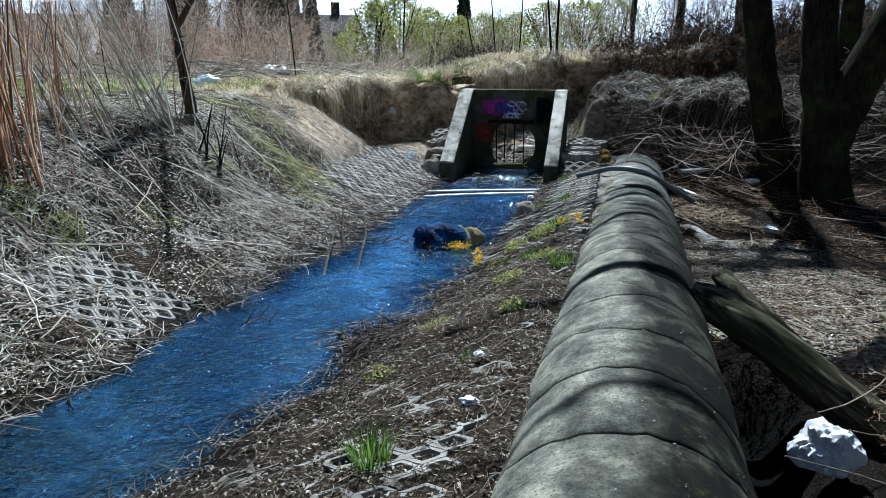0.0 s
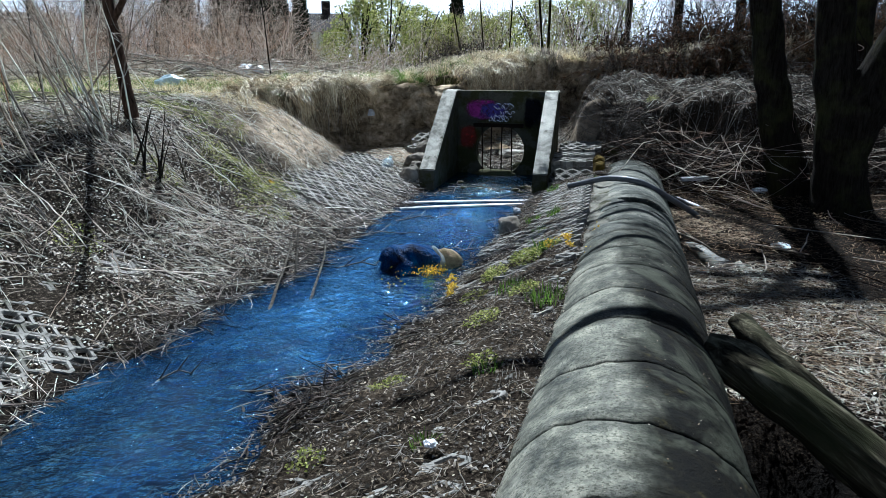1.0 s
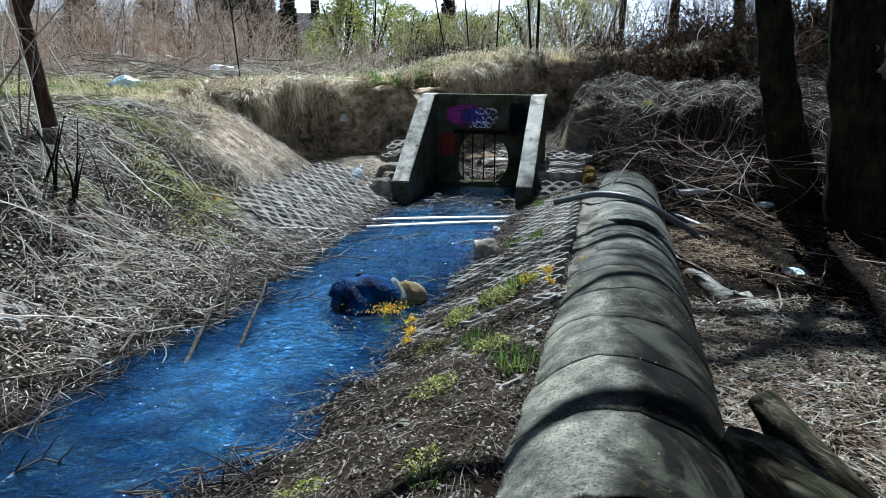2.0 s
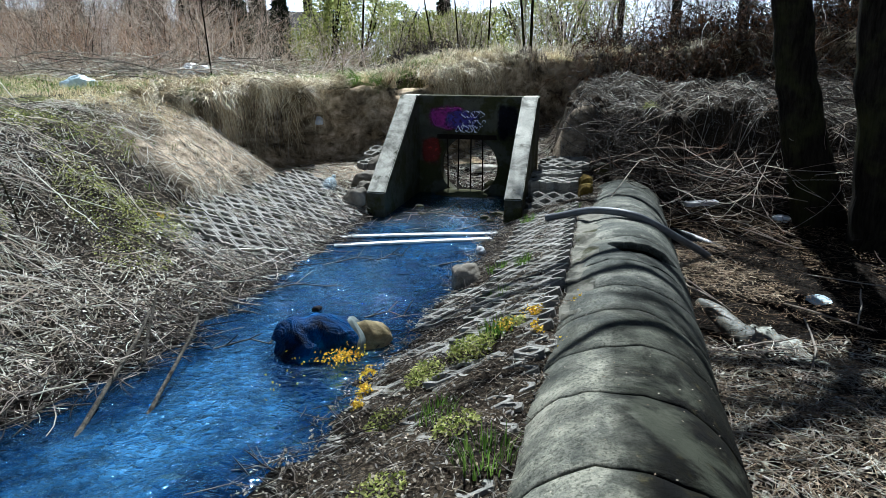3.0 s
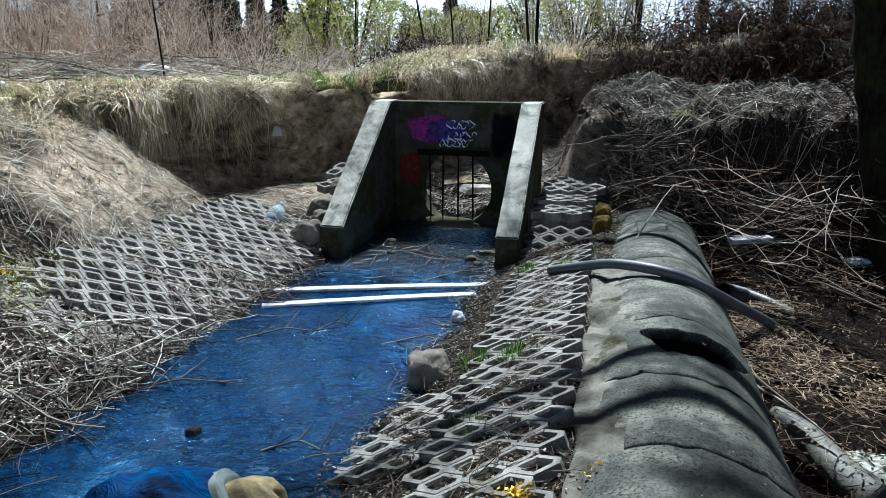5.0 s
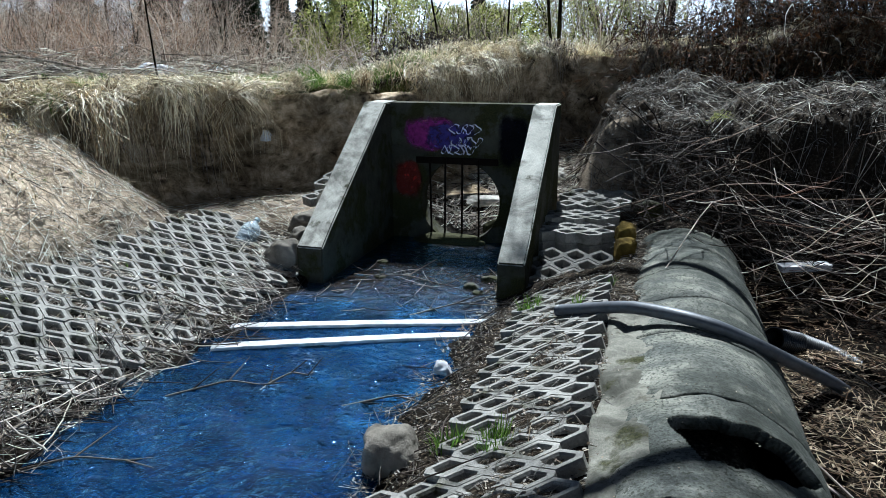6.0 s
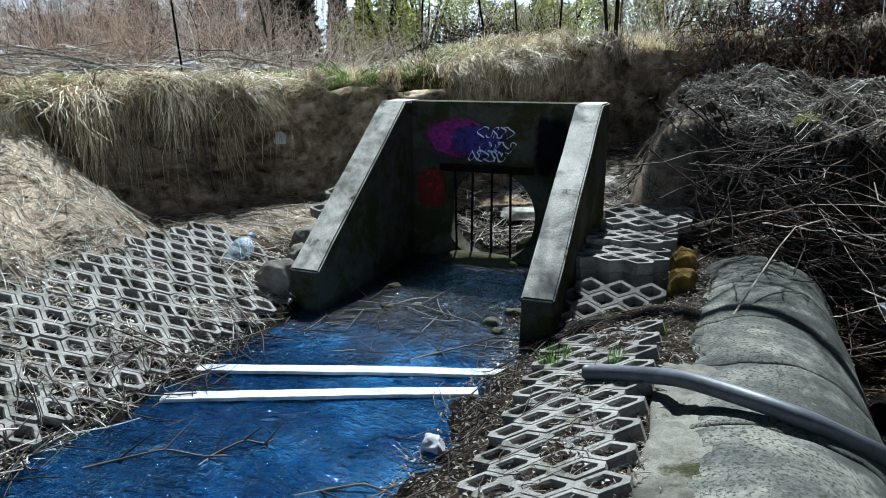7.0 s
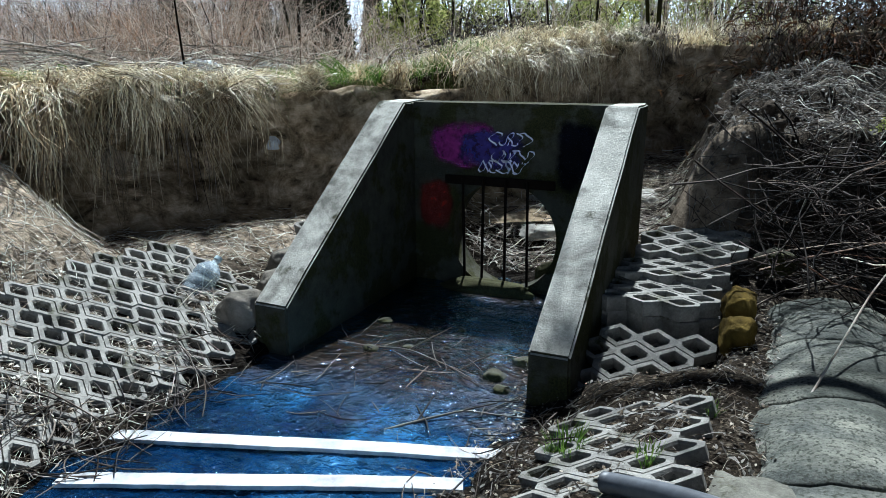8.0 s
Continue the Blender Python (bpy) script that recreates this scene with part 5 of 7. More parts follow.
x, y = scatter(44000, -6.6, -2.55, 0.3, 10.6, lambda x, y: left_bank(x, y) & ((np.hypot(x + 4.9, (y - 10.3) * 0.7) > 0.9)))
keep = rng.uniform(0, 1, len(x)) < np.interp(y, [0, 8, 8.6, 10.5], [1, 1, 0.25, 0.05]) * (0.55 + 0.6 * wave(x, y, 2.2, 4)) * np.interp(shore_left(y) - x, [0, 0.35, 0.9, 1.4], [0.35, 0.55, 0.9, 1]) * laid_bare(x, y)
x, y = x[keep], y[keep]
stuff("dry_stems", [tubes(*fallen(x, y, 0.17, 0.0031, 0.035)), chips(0, *scatter(34000, -6, -2.6, 0.5, 8.6, lambda x, y: left_bank(x, y) & (laid_bare(x, y) > 0.5) & (x < shore_left(y) - 0.12)), 0.0115)], STRAW, "pale dry stems and leaves lying over the stream bank", "dry stems")
x, y = scatter(150, -6.4, -2.4, 0.5, 8.8, left_bank)
stuff("sticks", [tubes(*fallen(x, y, 0.75, 0.0055, 0.06, 8))], PALE, "pale bleached sticks lying on the stream bank", "sticks")
x, y = scatter(2000, -6.4, -2.4, 0.5, 9.0, lambda x, y: left_bank(x, y) & (laid_bare(x, y) > 0.6))
stuff("sticks", [tubes(*fallen(x, y, 0.35, 0.004, 0.06))], WETTWIG, "dark twigs lying among the stems on the bank", "sticks")
x, y = scatter(150, -6.4, -2.4, 0.5, 8.8, left_bank)
stuff("sticks", [tubes(*fallen(x, y, 0.8, 0.006, 0.07, 8))], STRAW, "grey fallen sticks lying on the stream bank", "sticks")
x, y = scatter(1100, -3.2, -2.3, 1.5, 10.9, lambda x, y: np.abs(x - shore_left(y) + 0.12) < 0.3)
keep = (y < 9.2) | (rng.uniform(0, 1, len(x)) < 0.9)
x, y = x[keep], y[keep]
stuff("sticks", [tubes(*fallen(x[350:], y[350:], 0.5, 0.0042, 0.05)), tubes(*standing(x[:250], y[:250], 0.2, 0.004, 0.6))], TWIG, "tangled sticks along the water's edge", "sticks")
stuff("sticks", [tubes(*fallen(x[:450], y[:450], 0.45, 0.0045, 0.04))], WETTWIG, "tangled wet sticks along the water's edge", "sticks")
# right bank: fine litter
rb = lambda x, y: (x > shore_right(y) - 0.12) & (x < pipe_x(y) - 0.15) & (y < 12.4)
x, y = scatter(42000, -2.3, 0.4, 0.3, 12.2, rb)
stuff("leaf_litter", [chips(0, x[::2], y[::2], 0.009), tubes(*fallen(x[:9000:2], y[:9000:2], 0.12, 0.0022, 0.012))], GREYLITTER, "fine grey leaf litter on the bank beside the pipe", "leaf litter")
stuff("leaf_litter", [chips(0, x[1::2], y[1::2], 0.009), tubes(*fallen(x[1:9000:2], y[1:9000:2], 0.11, 0.002, 0.012))], LEAFLITTER, "fine brown leaf litter on the bank beside the pipe", "leaf litter")
x, y = scatter(2200, -2.3, 0.3, 0.3, 11.0, lambda x, y: (np.abs(x - shore_right(y) - 0.12) < 0.3))
stuff("sticks", [tubes(*fallen(x, y, 0.28, 0.004, 0.03))], WETTWIG, "dark wet twigs along the water's edge", "sticks")
# crumbs lying on the pipe
ca, cy = rng.normal(0.15, 0.45, 700), rng.uniform(0.8, 9.0, 700)
ca, cy = ca[np.abs(ca) < 1.0], cy[np.abs(ca) < 1.0]
cp = np.stack([pipe_x(cy) + (PIPE_R + 0.004) * np.sin(ca), cy, pipe_z(cy) + (PIPE_R + 0.004) * np.cos(ca)], -1)
cd = rng.normal(0, 1, cp.shape) * [1, 1, 0.2]
cd /= np.linalg.norm(cd, axis=1, keepdims=True)
cs = 0.003 * rng.uniform(0.4, 1.8, len(cp))
stuff("leaf_litter", [blades(cp[:, None] + cd[:, None] * (cs[:, None] * np.array([-1, 0, 1.0]))[:, :, None], cs[:, None] * np.array([0.3, 0.7, 0.3]), np.cross(cd, [0, 0, 1.0]))], LEAFLITTER, "crumbs of dry leaf lying on the pipe", "leaf litter")
# right low ground
rl = lambda x, y: (x > pipe_x(y) + 0.5 + 0.85 * (y < 4.9))
x, y = scatter(30000, 0.5, 6.0, 0.5, 12.6, rl)
stuff("leaf_litter", [chips(0, x, y, 0.0095), tubes(*fallen(x[:16000], y[:16000], 0.15, 0.002, 0.015))], RUSSET, "reddish-brown leaf litter and straw under the trees", "leaf litter")
x, y = scatter(200, 0.7, 6.0, 1.0, 12.6, rl)
stuff("sticks", [tubes(*fallen(x, y, 1.1, 0.008, 0.06))], TWIG, "grey fallen branches under the trees", "sticks")
x, y = scatter(9000, 0.75, 3.4, 5.2, 11.5, lambda x, y: rl(x, y) & ((wave(x, y, 1.7, 3) > 0.05) | (y < 7.6)) & (x + rng.normal(0, 0.2, len(x)) < 2.0 - 0.4 * np.tanh((y - 7.6) * 1.5) + 0.3 * wave(x, y, 2.3, 4)))
stuff("dry_stems", [tubes(*fallen(x, y, 0.16, 0.0024, 0.02)), chips(0, x, y, 0.012)], BROWNSTRAW, "brown straw and dry leaves under the trees", "dry stems")
# sunlit patch put into the straw's colour: an oval of paler stems
x, y = scatter(7000, 0.7, 3.0, 4.3, 8.4, lambda x, y: rl(x, y) & (((x - 1.5) / 1.05) ** 2 + ((y - 6.25) / 1.6) ** 2 + 0.3 * wave(x, y, 4.0, 2) + rng.normal(0, 0.15, len(x)) < 1.0))
stuff("dry_stems", [tubes(*fallen(x[:2600], y[:2600], 0.2, 0.0026, 0.02)), chips(0, x, y, 0.013)], STRAW, "pale straw beside the pipe, brightened to stand for sunlight", "dry stems")
# hollow floors
x, y = scatter(2500, -5.0, -2.8, 10.9, 14.3, lambda x, y: rim_side(x, y) > 0.15)
stuff("dry_stems", [tubes(*fallen(x[:1800], y[:1800], 0.25, 0.003, 0.03)), chips(0, x, y, 0.016)], STRAW, "dry stems and leaves on the floor of the hollow", "dry stems")
x, y = scatter(2600, -3.0, -0.75, 13.1, 17.3, lambda x, y: rim_side(x, y) > 0.1)
stuff("dry_stems", [tubes(*fallen(x[:1500] + 0.05, y[:1500], 0.3, 0.0045, 0.08)), chips(0, x, y, 0.02)], STRAW, "pale straw in the pit behind the culvert", "dry stems")
stuff("dry_stems", [tubes(*fallen(x, y, 0.35, 0.0045, 0.06))], TWIG, "dry stems in the pit behind the culvert", "dry stems")
# twigs washed up before the headwall
x, y = scatter(60, -2.7, -1.0, 10.4, 11.6)
stuff("sticks", [tubes(*fallen(x, y, 0.3, 0.0045, 0.02))], WETTWIG, "dark wet twigs in the headwall basin", "sticks")

# debris caught at the right shore
x, y = rng.normal(-1.62, 0.13, 240), rng.normal(4.35, 0.22, 240)
stuff("sticks", [tubes(*fallen(x, y, 0.22, 0.0045, 0.03)), tubes(*standing(x[:16], y[:16], 0.2, 0.006, 0.5)), chips(0, x, y, 0.016)], WETTWIG, "dark wet debris caught at the water's edge", "sticks")
# branches standing out of the stream
for pts, r in (([(-2.60, 5.66, -0.07), (-2.72, 6.05, 0.0), (-2.86, 6.55, 0.10), (-3.0, 6.95, 0.20)], 0.017),
               ([(-2.36, 5.92, -0.07), (-2.43, 6.25, 0.02), (-2.54, 6.70, 0.12), (-2.72, 7.15, 0.18)], 0.015),
               ([(-2.70, 6.4, 0.05), (-2.78, 6.62, 0.22), (-2.84, 6.8, 0.36)], 0.014)):
    tagged(part("branch", limb_mesh("branch", [(pts, np.linspace(r, r * 0.6, len(pts)))], TWIGBARK, 8), TWIGBARK), "dead grey branch reaching into the stream", "branch", "branches in the stream")
for x0, y0, L, tn in ((-2.62, 4.45, 0.32, 0.9), (-1.56, 4.18, 0.28, 1.3), (-1.9, 4.35, 0.5, -0.2), (-2.25, 9.1, 0.7, 0.5), (-1.95, 9.3, 0.4, 0.9), (-1.25, 9.2, 0.6, 0.3), (-2.5, 8.2, 0.9, 0.5), (-1.5, 7.75, 0.4, 0.2), (-2.3, 7.0, 0.5, 0.4), (-1.9, 11.3, 1.1, -0.1), (-1.3, 10.75, 0.8, 0.6)):
    n = 5
    t = np.linspace(-0.5, 0.5, n)
    main = np.stack([x0 + L * t * math.cos(tn) + 0.03 * np.sin(t * 9), y0 + L * t * math.sin(tn) + 0.03 * np.cos(t * 7), np.full(n, WATER_Z + 0.01) + 0.02 * np.cos(t * 8)], -1)
    ln = [(main, np.linspace(0.008, 0.004, n))]
    for q in range(3):
        s = main[1 + q]
        a = tn + rng.choice([-1, 1]) * rng.uniform(0.4, 0.9)
        ln.append(([s, s + np.array([0.25 * L * math.cos(a), 0.25 * L * math.sin(a), 0.03 + 0.1 * rng.uniform()])], [0.006, 0.003]))
    tagged(part("branch", limb_mesh("branch", ln, WETTWIG, 5), WETTWIG), "dark wet twig lying in the stream", "branch", "twigs in the stream")

# ---- grass, weeds and scrub ----


def tuft(x, y, n, height, width, spread, lean=0.5, k=5):
    """Blades of a tuft, arching outwards."""
    a = rng.uniform(0, 6.28, n)
    r = spread * np.sqrt(rng.uniform(0, 1, n))
    bx, by = x + r * np.cos(a), y + r * np.sin(a)
    h = height * rng.uniform(0.4, 1.1, n)
    t = np.linspace(0, 1, k)
    a2 = a + rng.normal(0, 0.6, n)
    out = lean * rng.uniform(0.2, 1.2, n)
    P = np.stack([bx[:, None] + np.cos(a2)[:, None] * (h * out)[:, None] * t ** 1.6, by[:, None] + np.sin(a2)[:, None] * (h * out)[:, None] * t ** 1.6,
                  (ground(bx, by) - 0.01)[:, None] + h[:, None] * (t - 0.35 * np.minimum(out, 1.3)[:, None] * t ** 2)], -1)
    W = width * rng.uniform(0.6, 1.2, (n, 1)) * np.array([0.8, 1, 0.9, 0.6, 0.1])[None]
    side = np.stack([-np.sin(a2), np.cos(a2), np.zeros(n)], -1)
    return blades(P, W, side)


def leafy(x, y, n, height, leaf, spread):
    """Low weeds: short stems with many small leaves."""
    a = rng.uniform(0, 6.28, n)
    r = spread * np.sqrt(rng.uniform(0, 1, n))
    P0 = np.stack([x + r * np.cos(a), y + r * np.sin(a), np.zeros(n)], -1)
    P0[:, 2] = ground(P0[:, 0], P0[:, 1]) + height * rng.uniform(0.05, 1, n) * (1 - 0.5 * r / spread)
    d = rng.normal(0, 1, (n, 3)) * [1, 1, 0.5]
    d /= np.linalg.norm(d, axis=1, keepdims=True)
    e = np.cross(d, rng.normal(0, 1, (n, 3)))
    e /= np.linalg.norm(e, axis=1, keepdims=True) + 1e-6
    s = leaf * rng.uniform(0.5, 1.3, n)
    P = P0[:, None] + d[:, None] * (s[:, None] * np.array([0, 0.5, 1.0]))[:, :, None]
    return blades(P, s[:, None] * np.array([0.1, 0.32, 0.05]), e)


for x, y, h, n, s in ((-0.95, 2.48, 0.22, 160, 0.09), (-0.50, 6.80, 0.14, 110, 0.10), (-0.34, 5.40, 0.13, 130, 0.13), (-0.66, 5.9, 0.10, 80, 0.10), (-0.53, 8.52, 0.12, 110, 0.08), (-0.76, 8.62, 0.11, 110, 0.08),
                      (-0.68, 10.40, 0.13, 150, 0.08), (-0.34, 10.26, 0.09, 60, 0.04), (-0.16, 10.70, 0.09, 60, 0.04), (-0.55, 4.3, 0.08, 60, 0.08), (-0.62, 7.75, 0.09, 70, 0.07), (-0.72, 3.6, 0.07, 50, 0.07)):
    tagged(part("grass_tuft", mesh_of("grass_tuft", *tuft(x, y, n, h, 0.003, s), GRASS), GRASS), "fresh green grass tuft growing on the bank", "grass", "grass tufts")
for x, y, h, n, s in ((-0.62, 6.62, 0.14, 300, 0.14), (-0.86, 6.45, 0.10, 220, 0.12), (-0.42, 6.95, 0.08, 120, 0.09), (-3.95, 8.35, 0.16, 420, 0.34), (-4.2, 8.0, 0.18, 420, 0.36), (-3.7, 7.7, 0.12, 200, 0.3), (-3.9, 8.9, 0.10, 90, 0.25),
                      (-4.45, 4.6, 0.14, 200, 0.15), (-4.85, 4.5, 0.12, 260, 0.2), (-4.3, 5.6, 0.10, 120, 0.2), (-4.5, 7.0, 0.12, 160, 0.25), (0.75, 13.6, 0.12, 160, 0.15), (-0.75, 5.25, 0.07, 110, 0.13), (-0.52, 5.7, 0.09, 120, 0.12), (-1.15, 4.4, 0.06, 80, 0.12), (-0.95, 6.0, 0.07, 90, 0.12), (-0.62, 4.5, 0.06, 70, 0.10), (-1.3, 3.6, 0.05, 60, 0.10), (-4.9, 9.0, 0.12, 220, 0.30), (-5.25, 8.5, 0.14, 240, 0.32), (-4.6, 8.2, 0.12, 200, 0.30)):
    tagged(part("weed", mesh_of("weed", *leafy(x, y, int(n * 2.6), h, 0.019, s), LEAFGREEN), LEAFGREEN), "low leafy green weed on the bank", "weed", "weeds", "stuff")

YELLOW = m_stems("yellow_petals", (0.55, 0.33, 0.02), (0.75, 0.52, 0.05), (0.62, 0.42, 0.10))


def petals(x, y, n, s, z=None, h=0.03):
    P0 = np.stack([x + rng.normal(0, s, n), y + rng.normal(0, s, n), np.zeros(n)], -1)
    P0[:, 2] = np.maximum(ground(P0[:, 0], P0[:, 1]), WATER_Z + 0.005) + np.abs(rng.normal(0, h, n)) + 0.01
    d = rng.normal(0, 1, (n, 3))
    d /= np.linalg.norm(d, axis=1, keepdims=True)
    e = np.cross(d, rng.normal(0, 1, (n, 3)))
    e /= np.linalg.norm(e, axis=1, keepdims=True) + 1e-6
    P = P0[:, None] + d[:, None] * (0.0085 * np.array([-1, 0, 1.0]))[None, :, None]
    return blades(P, np.tile([0.002, 0.0065, 0.002], (n, 1)), e)


for x, y, n, s in ((-1.55, 6.93, 260, 0.11), (-1.75, 6.93, 140, 0.12), (-1.3, 6.72, 60, 0.04), (-1.24, 6.48, 70, 0.035), (-1.2, 6.25, 60, 0.03), (-0.30, 7.08, 70, 0.04), (0.04, 7.05, 60, 0.05), (-0.02, 7.2, 40, 0.05), (-0.45, 6.85, 60, 0.06), (-0.25, 6.75, 30, 0.03), (-0.05, 6.55, 30, 0.04), (-1.8, 6.45, 12, 0.12)):
    tagged(part("petals", mesh_of("petals", *petals(x, y, int(n * 1.5), s * 0.65), YELLOW), YELLOW), "heap of fallen yellow petals", "petals", "yellow petals", "stuff")
tagged(part("dandelion", mesh_of("dandelion", *petals(-4.02, 8.55, 50, 0.014, h=0.01), YELLOW), YELLOW), "small yellow dandelion flower among weeds", "flower")

# turf on the terrace
terr = lambda x, y: (y > 9.6) & (rim_side(x, y) < 0.02) & (x < 0.5)
x, y = scatter(9000, -11, -1.2, 9.8, 19.5, terr)
m = wave(x, y, 1.1, 3) > -0.25
pairs = [tuft(a, b, 7, 0.11, 0.003, 0.06, 0.8) for a, b in zip(x[m][:3000], y[m][:3000])]
stuff("grass", pairs, GRASS, "short green turf on the terrace", "grass")
pairs = [tuft(a, b, 9, 0.15, 0.0028, 0.09, 1.2) for a, b in zip(x[2000:4600], y[2000:4600])]
stuff("dry_grass", pairs, DRYGRASS, "short dry grass on the terrace", "grass")


def hanging(path, n, drop, out, width, jitter=0.1, k=6, crowd=80):
    """Long blades rooted along a rim and falling over its edge."""
    path = np.array(path)
    hubs = rng.uniform(0, len(path) - 1.001, max(5, n // crowd))
    size = rng.uniform(0.35, 1.5, len(hubs))
    pick = rng.integers(0, len(hubs), n)
    seg = np.clip(hubs[pick] + rng.normal(0, 0.06, n) * size[pick], 0, len(path) - 1.001)
    i = seg.astype(int)
    p = path[i] + (path[i + 1] - path[i]) * (seg - i)[:, None]
    d = path[i + 1] - path[i]
    nrm = np.stack([d[:, 1], -d[:, 0]], -1)
    nrm /= np.linalg.norm(nrm, axis=1, keepdims=True)
    p = p - nrm * np.abs(rng.normal(0, jitter * 1.6, n))[:, None] + nrm * 0.05
    a = rng.normal(0, 0.85, n)
    dirn = np.stack([nrm[:, 0] * np.cos(a) - nrm[:, 1] * np.sin(a), nrm[:, 0] * np.sin(a) + nrm[:, 1] * np.cos(a)], -1)
    z0 = terrace(p[:, 0], p[:, 1]) + 0.02
    L, o = size[pick] * drop * (0.12 + 1.1 * rng.uniform(0, 1, n) ** 1.3), out * rng.uniform(0.3, 1.5, n)
    t = np.linspace(0, 1, k)
    rise = rng.uniform(0.05, 0.36, n)
    P = np.stack([p[:, :1] + dirn[:, :1] * o[:, None] * t ** 0.7, p[:, 1:] + dirn[:, 1:] * o[:, None] * t ** 0.7,
                  z0[:, None] + rise[:, None] * np.sin(np.minimum(t * 2.2, 1.6)) * 0.6 - L[:, None] * t ** 1.7], -1)
    P[..., :2] += np.cumsum(rng.normal(0, 0.022, P[..., :2].shape), axis=1)
    P += rng.normal(0, 0.008, P.shape)
    side = np.stack([-dirn[:, 1], dirn[:, 0], rng.normal(0, 0.3, n)], -1)
    W = width * rng.uniform(0.5, 1.3, (n, 1)) * (1 - 0.8 * t)[None]
    return blades(P, W, side)


left_rim = [tuple(p) for p in RIM[1:5]]
back_rim = [tuple(p) for p in RIM[6:11]]
right_rim = [tuple(p) for p in RIM[10:]]


def tussock(u, n, reach, drop, rim, back=0.05, k=7):
    """A mop of long blades at the place u along a rim, spilling over its edge."""
    rim = np.array(rim)
    i = int(u)
    d = rim[i + 1] - rim[i]
    q = rim[i] + d * (u - i)
    nr = np.array([d[1], -d[0]]) / np.hypot(*d)
    q = q - nr * back
    # blades hang together in locks, each with a bend of its own
    locks = max(4, n // 22)
    w = rng.integers(0, locks, n)
    turn = rng.normal(0, 1.35, locks)[w]
    a = math.atan2(nr[1], nr[0]) + turn + rng.normal(0, 0.16, n)
    L = reach * rng.uniform(0.3, 1.3, locks)[w] * rng.uniform(0.7, 1.1, n)
    fall = drop * rng.uniform(0.0, 1.25, locks)[w] ** 1.4 * rng.uniform(0.7, 1.15, n) * np.clip(np.cos(turn * 0.8), 0.1, 1)
    t = np.linspace(0, 1, k)
    bx, by = q[0] + rng.normal(0, reach * 0.28, locks)[w] + rng.normal(0, 0.025, n), q[1] + rng.normal(0, reach * 0.28, locks)[w] + rng.normal(0, 0.025, n)
    z0 = terrace(bx, by)
    P = np.stack([bx[:, None] + (np.cos(a) * L)[:, None] * t ** 0.85, by[:, None] + (np.sin(a) * L)[:, None] * t ** 0.85,
                  z0[:, None] + (rng.uniform(0.02, 0.24, locks)[w])[:, None] * np.sin(t * 2.6) - fall[:, None] * t ** 2], -1)
    P[..., :2] += np.cumsum(rng.normal(0, 0.028, P[..., :2].shape), axis=1) + np.cumsum(rng.normal(0, 0.045, (locks, k, 2)), axis=1)[w]
    P[..., 2] += np.cumsum(rng.normal(0, 0.014, P[..., 2].shape), axis=1)
    side = np.stack([-np.sin(a), np.cos(a), rng.normal(0, 0.3, n)], -1)
    return blades(P, 0.0058 * rng.uniform(0.5, 1.3, (n, 1)) * (1 - 0.75 * t)[None], side)


HAY = m_stems("hay", (0.12, 0.072, 0.034), (0.46, 0.33, 0.17), (0.80, 0.68, 0.46), (0.22, 0.14, 0.065), thin=0.2, rough=0.5, gloss=0.25)
THATCH = m_stems("thatch", (0.14, 0.10, 0.06), (0.46, 0.37, 0.22), (0.76, 0.68, 0.48), (0.26, 0.20, 0.13), thin=0.2, rough=0.5, gloss=0.3)
TUFTS = ((0.15, 200, 0.30, 0.35, 0.05), (0.38, 420, 0.46, 1.0, -0.02), (0.75, 130, 0.30, 0.15, 0.15), (1.05, 300, 0.40, 0.55, 0.0), (1.28, 440, 0.50, 1.1, -0.05), (1.62, 130, 0.34, 0.12, 0.15),
         (1.9, 150, 0.34, 0.25, 0.05), (2.15, 380, 0.46, 0.8, -0.05), (2.5, 110, 0.30, 0.10, 0.15), (2.82, 260, 0.36, 0.4, 0.0), (3.08, 400, 0.46, 0.95, -0.06), (3.4, 330, 0.42, 0.6, 0.0), (3.8, 120, 0.28, 0.15, 0.1), (4.35, 120, 0.22, 0.2, 0.1), (5.2, 160, 0.22, 0.22, 0.1))
for q, mat in enumerate((HAY, THATCH, HAY, THATCH)):
    stuff("dry_grass", [tussock(u + (q > 1) * 0.06, int(n * (0.8 if q < 2 else 0.6)), r, d * (1.0 if q < 2 else 0.5), RIM[:7], b) for u, n, r, d, b in TUFTS[q % 2::2]], mat, "tousled clumps of dead grass spilling over the eroded bank", "grass")
stuff("grass", [tussock(u, 60, 0.22, 0.2, RIM[:7], 0.12) for u in (0.6, 1.5, 1.75, 2.6, 3.0, 3.6, 4.6, 5.0)], GRASS, "green grass clumps along the eroded bank", "grass")
stuff("dry_grass", [hanging([tuple(p) for p in RIM[1:6]], 700, 0.22, 0.22, 0.0038, 0.25)], DRYGRASS, "long dry grass hanging over the eroded bank", "grass")
stuff("roots", [tubes(*[a for a in (lambda P: (P, np.full(P.shape[:2], 0.003)))(hanging(left_rim, 90, 0.9, 0.16, 0.004)[0].reshape(90, 6, 2, 3).mean(2))])], TWIG, "thin roots hanging from the eroded bank", "roots")
stuff("dry_grass", [hanging(back_rim, 1000, 0.28, 0.2, 0.004, 0.25), hanging(back_rim[:3], 1300, 0.6, 0.3, 0.004, 0.3)], DRYGRASS, "dry grass hanging over the far bank", "grass")
stuff("grass", [hanging(back_rim[:3], 450, 0.3, 0.3, 0.004, 0.35), hanging(left_rim[2:], 500, 0.3, 0.2, 0.003, 0.2)], GRASS, "green grass along the top of the far bank", "grass")
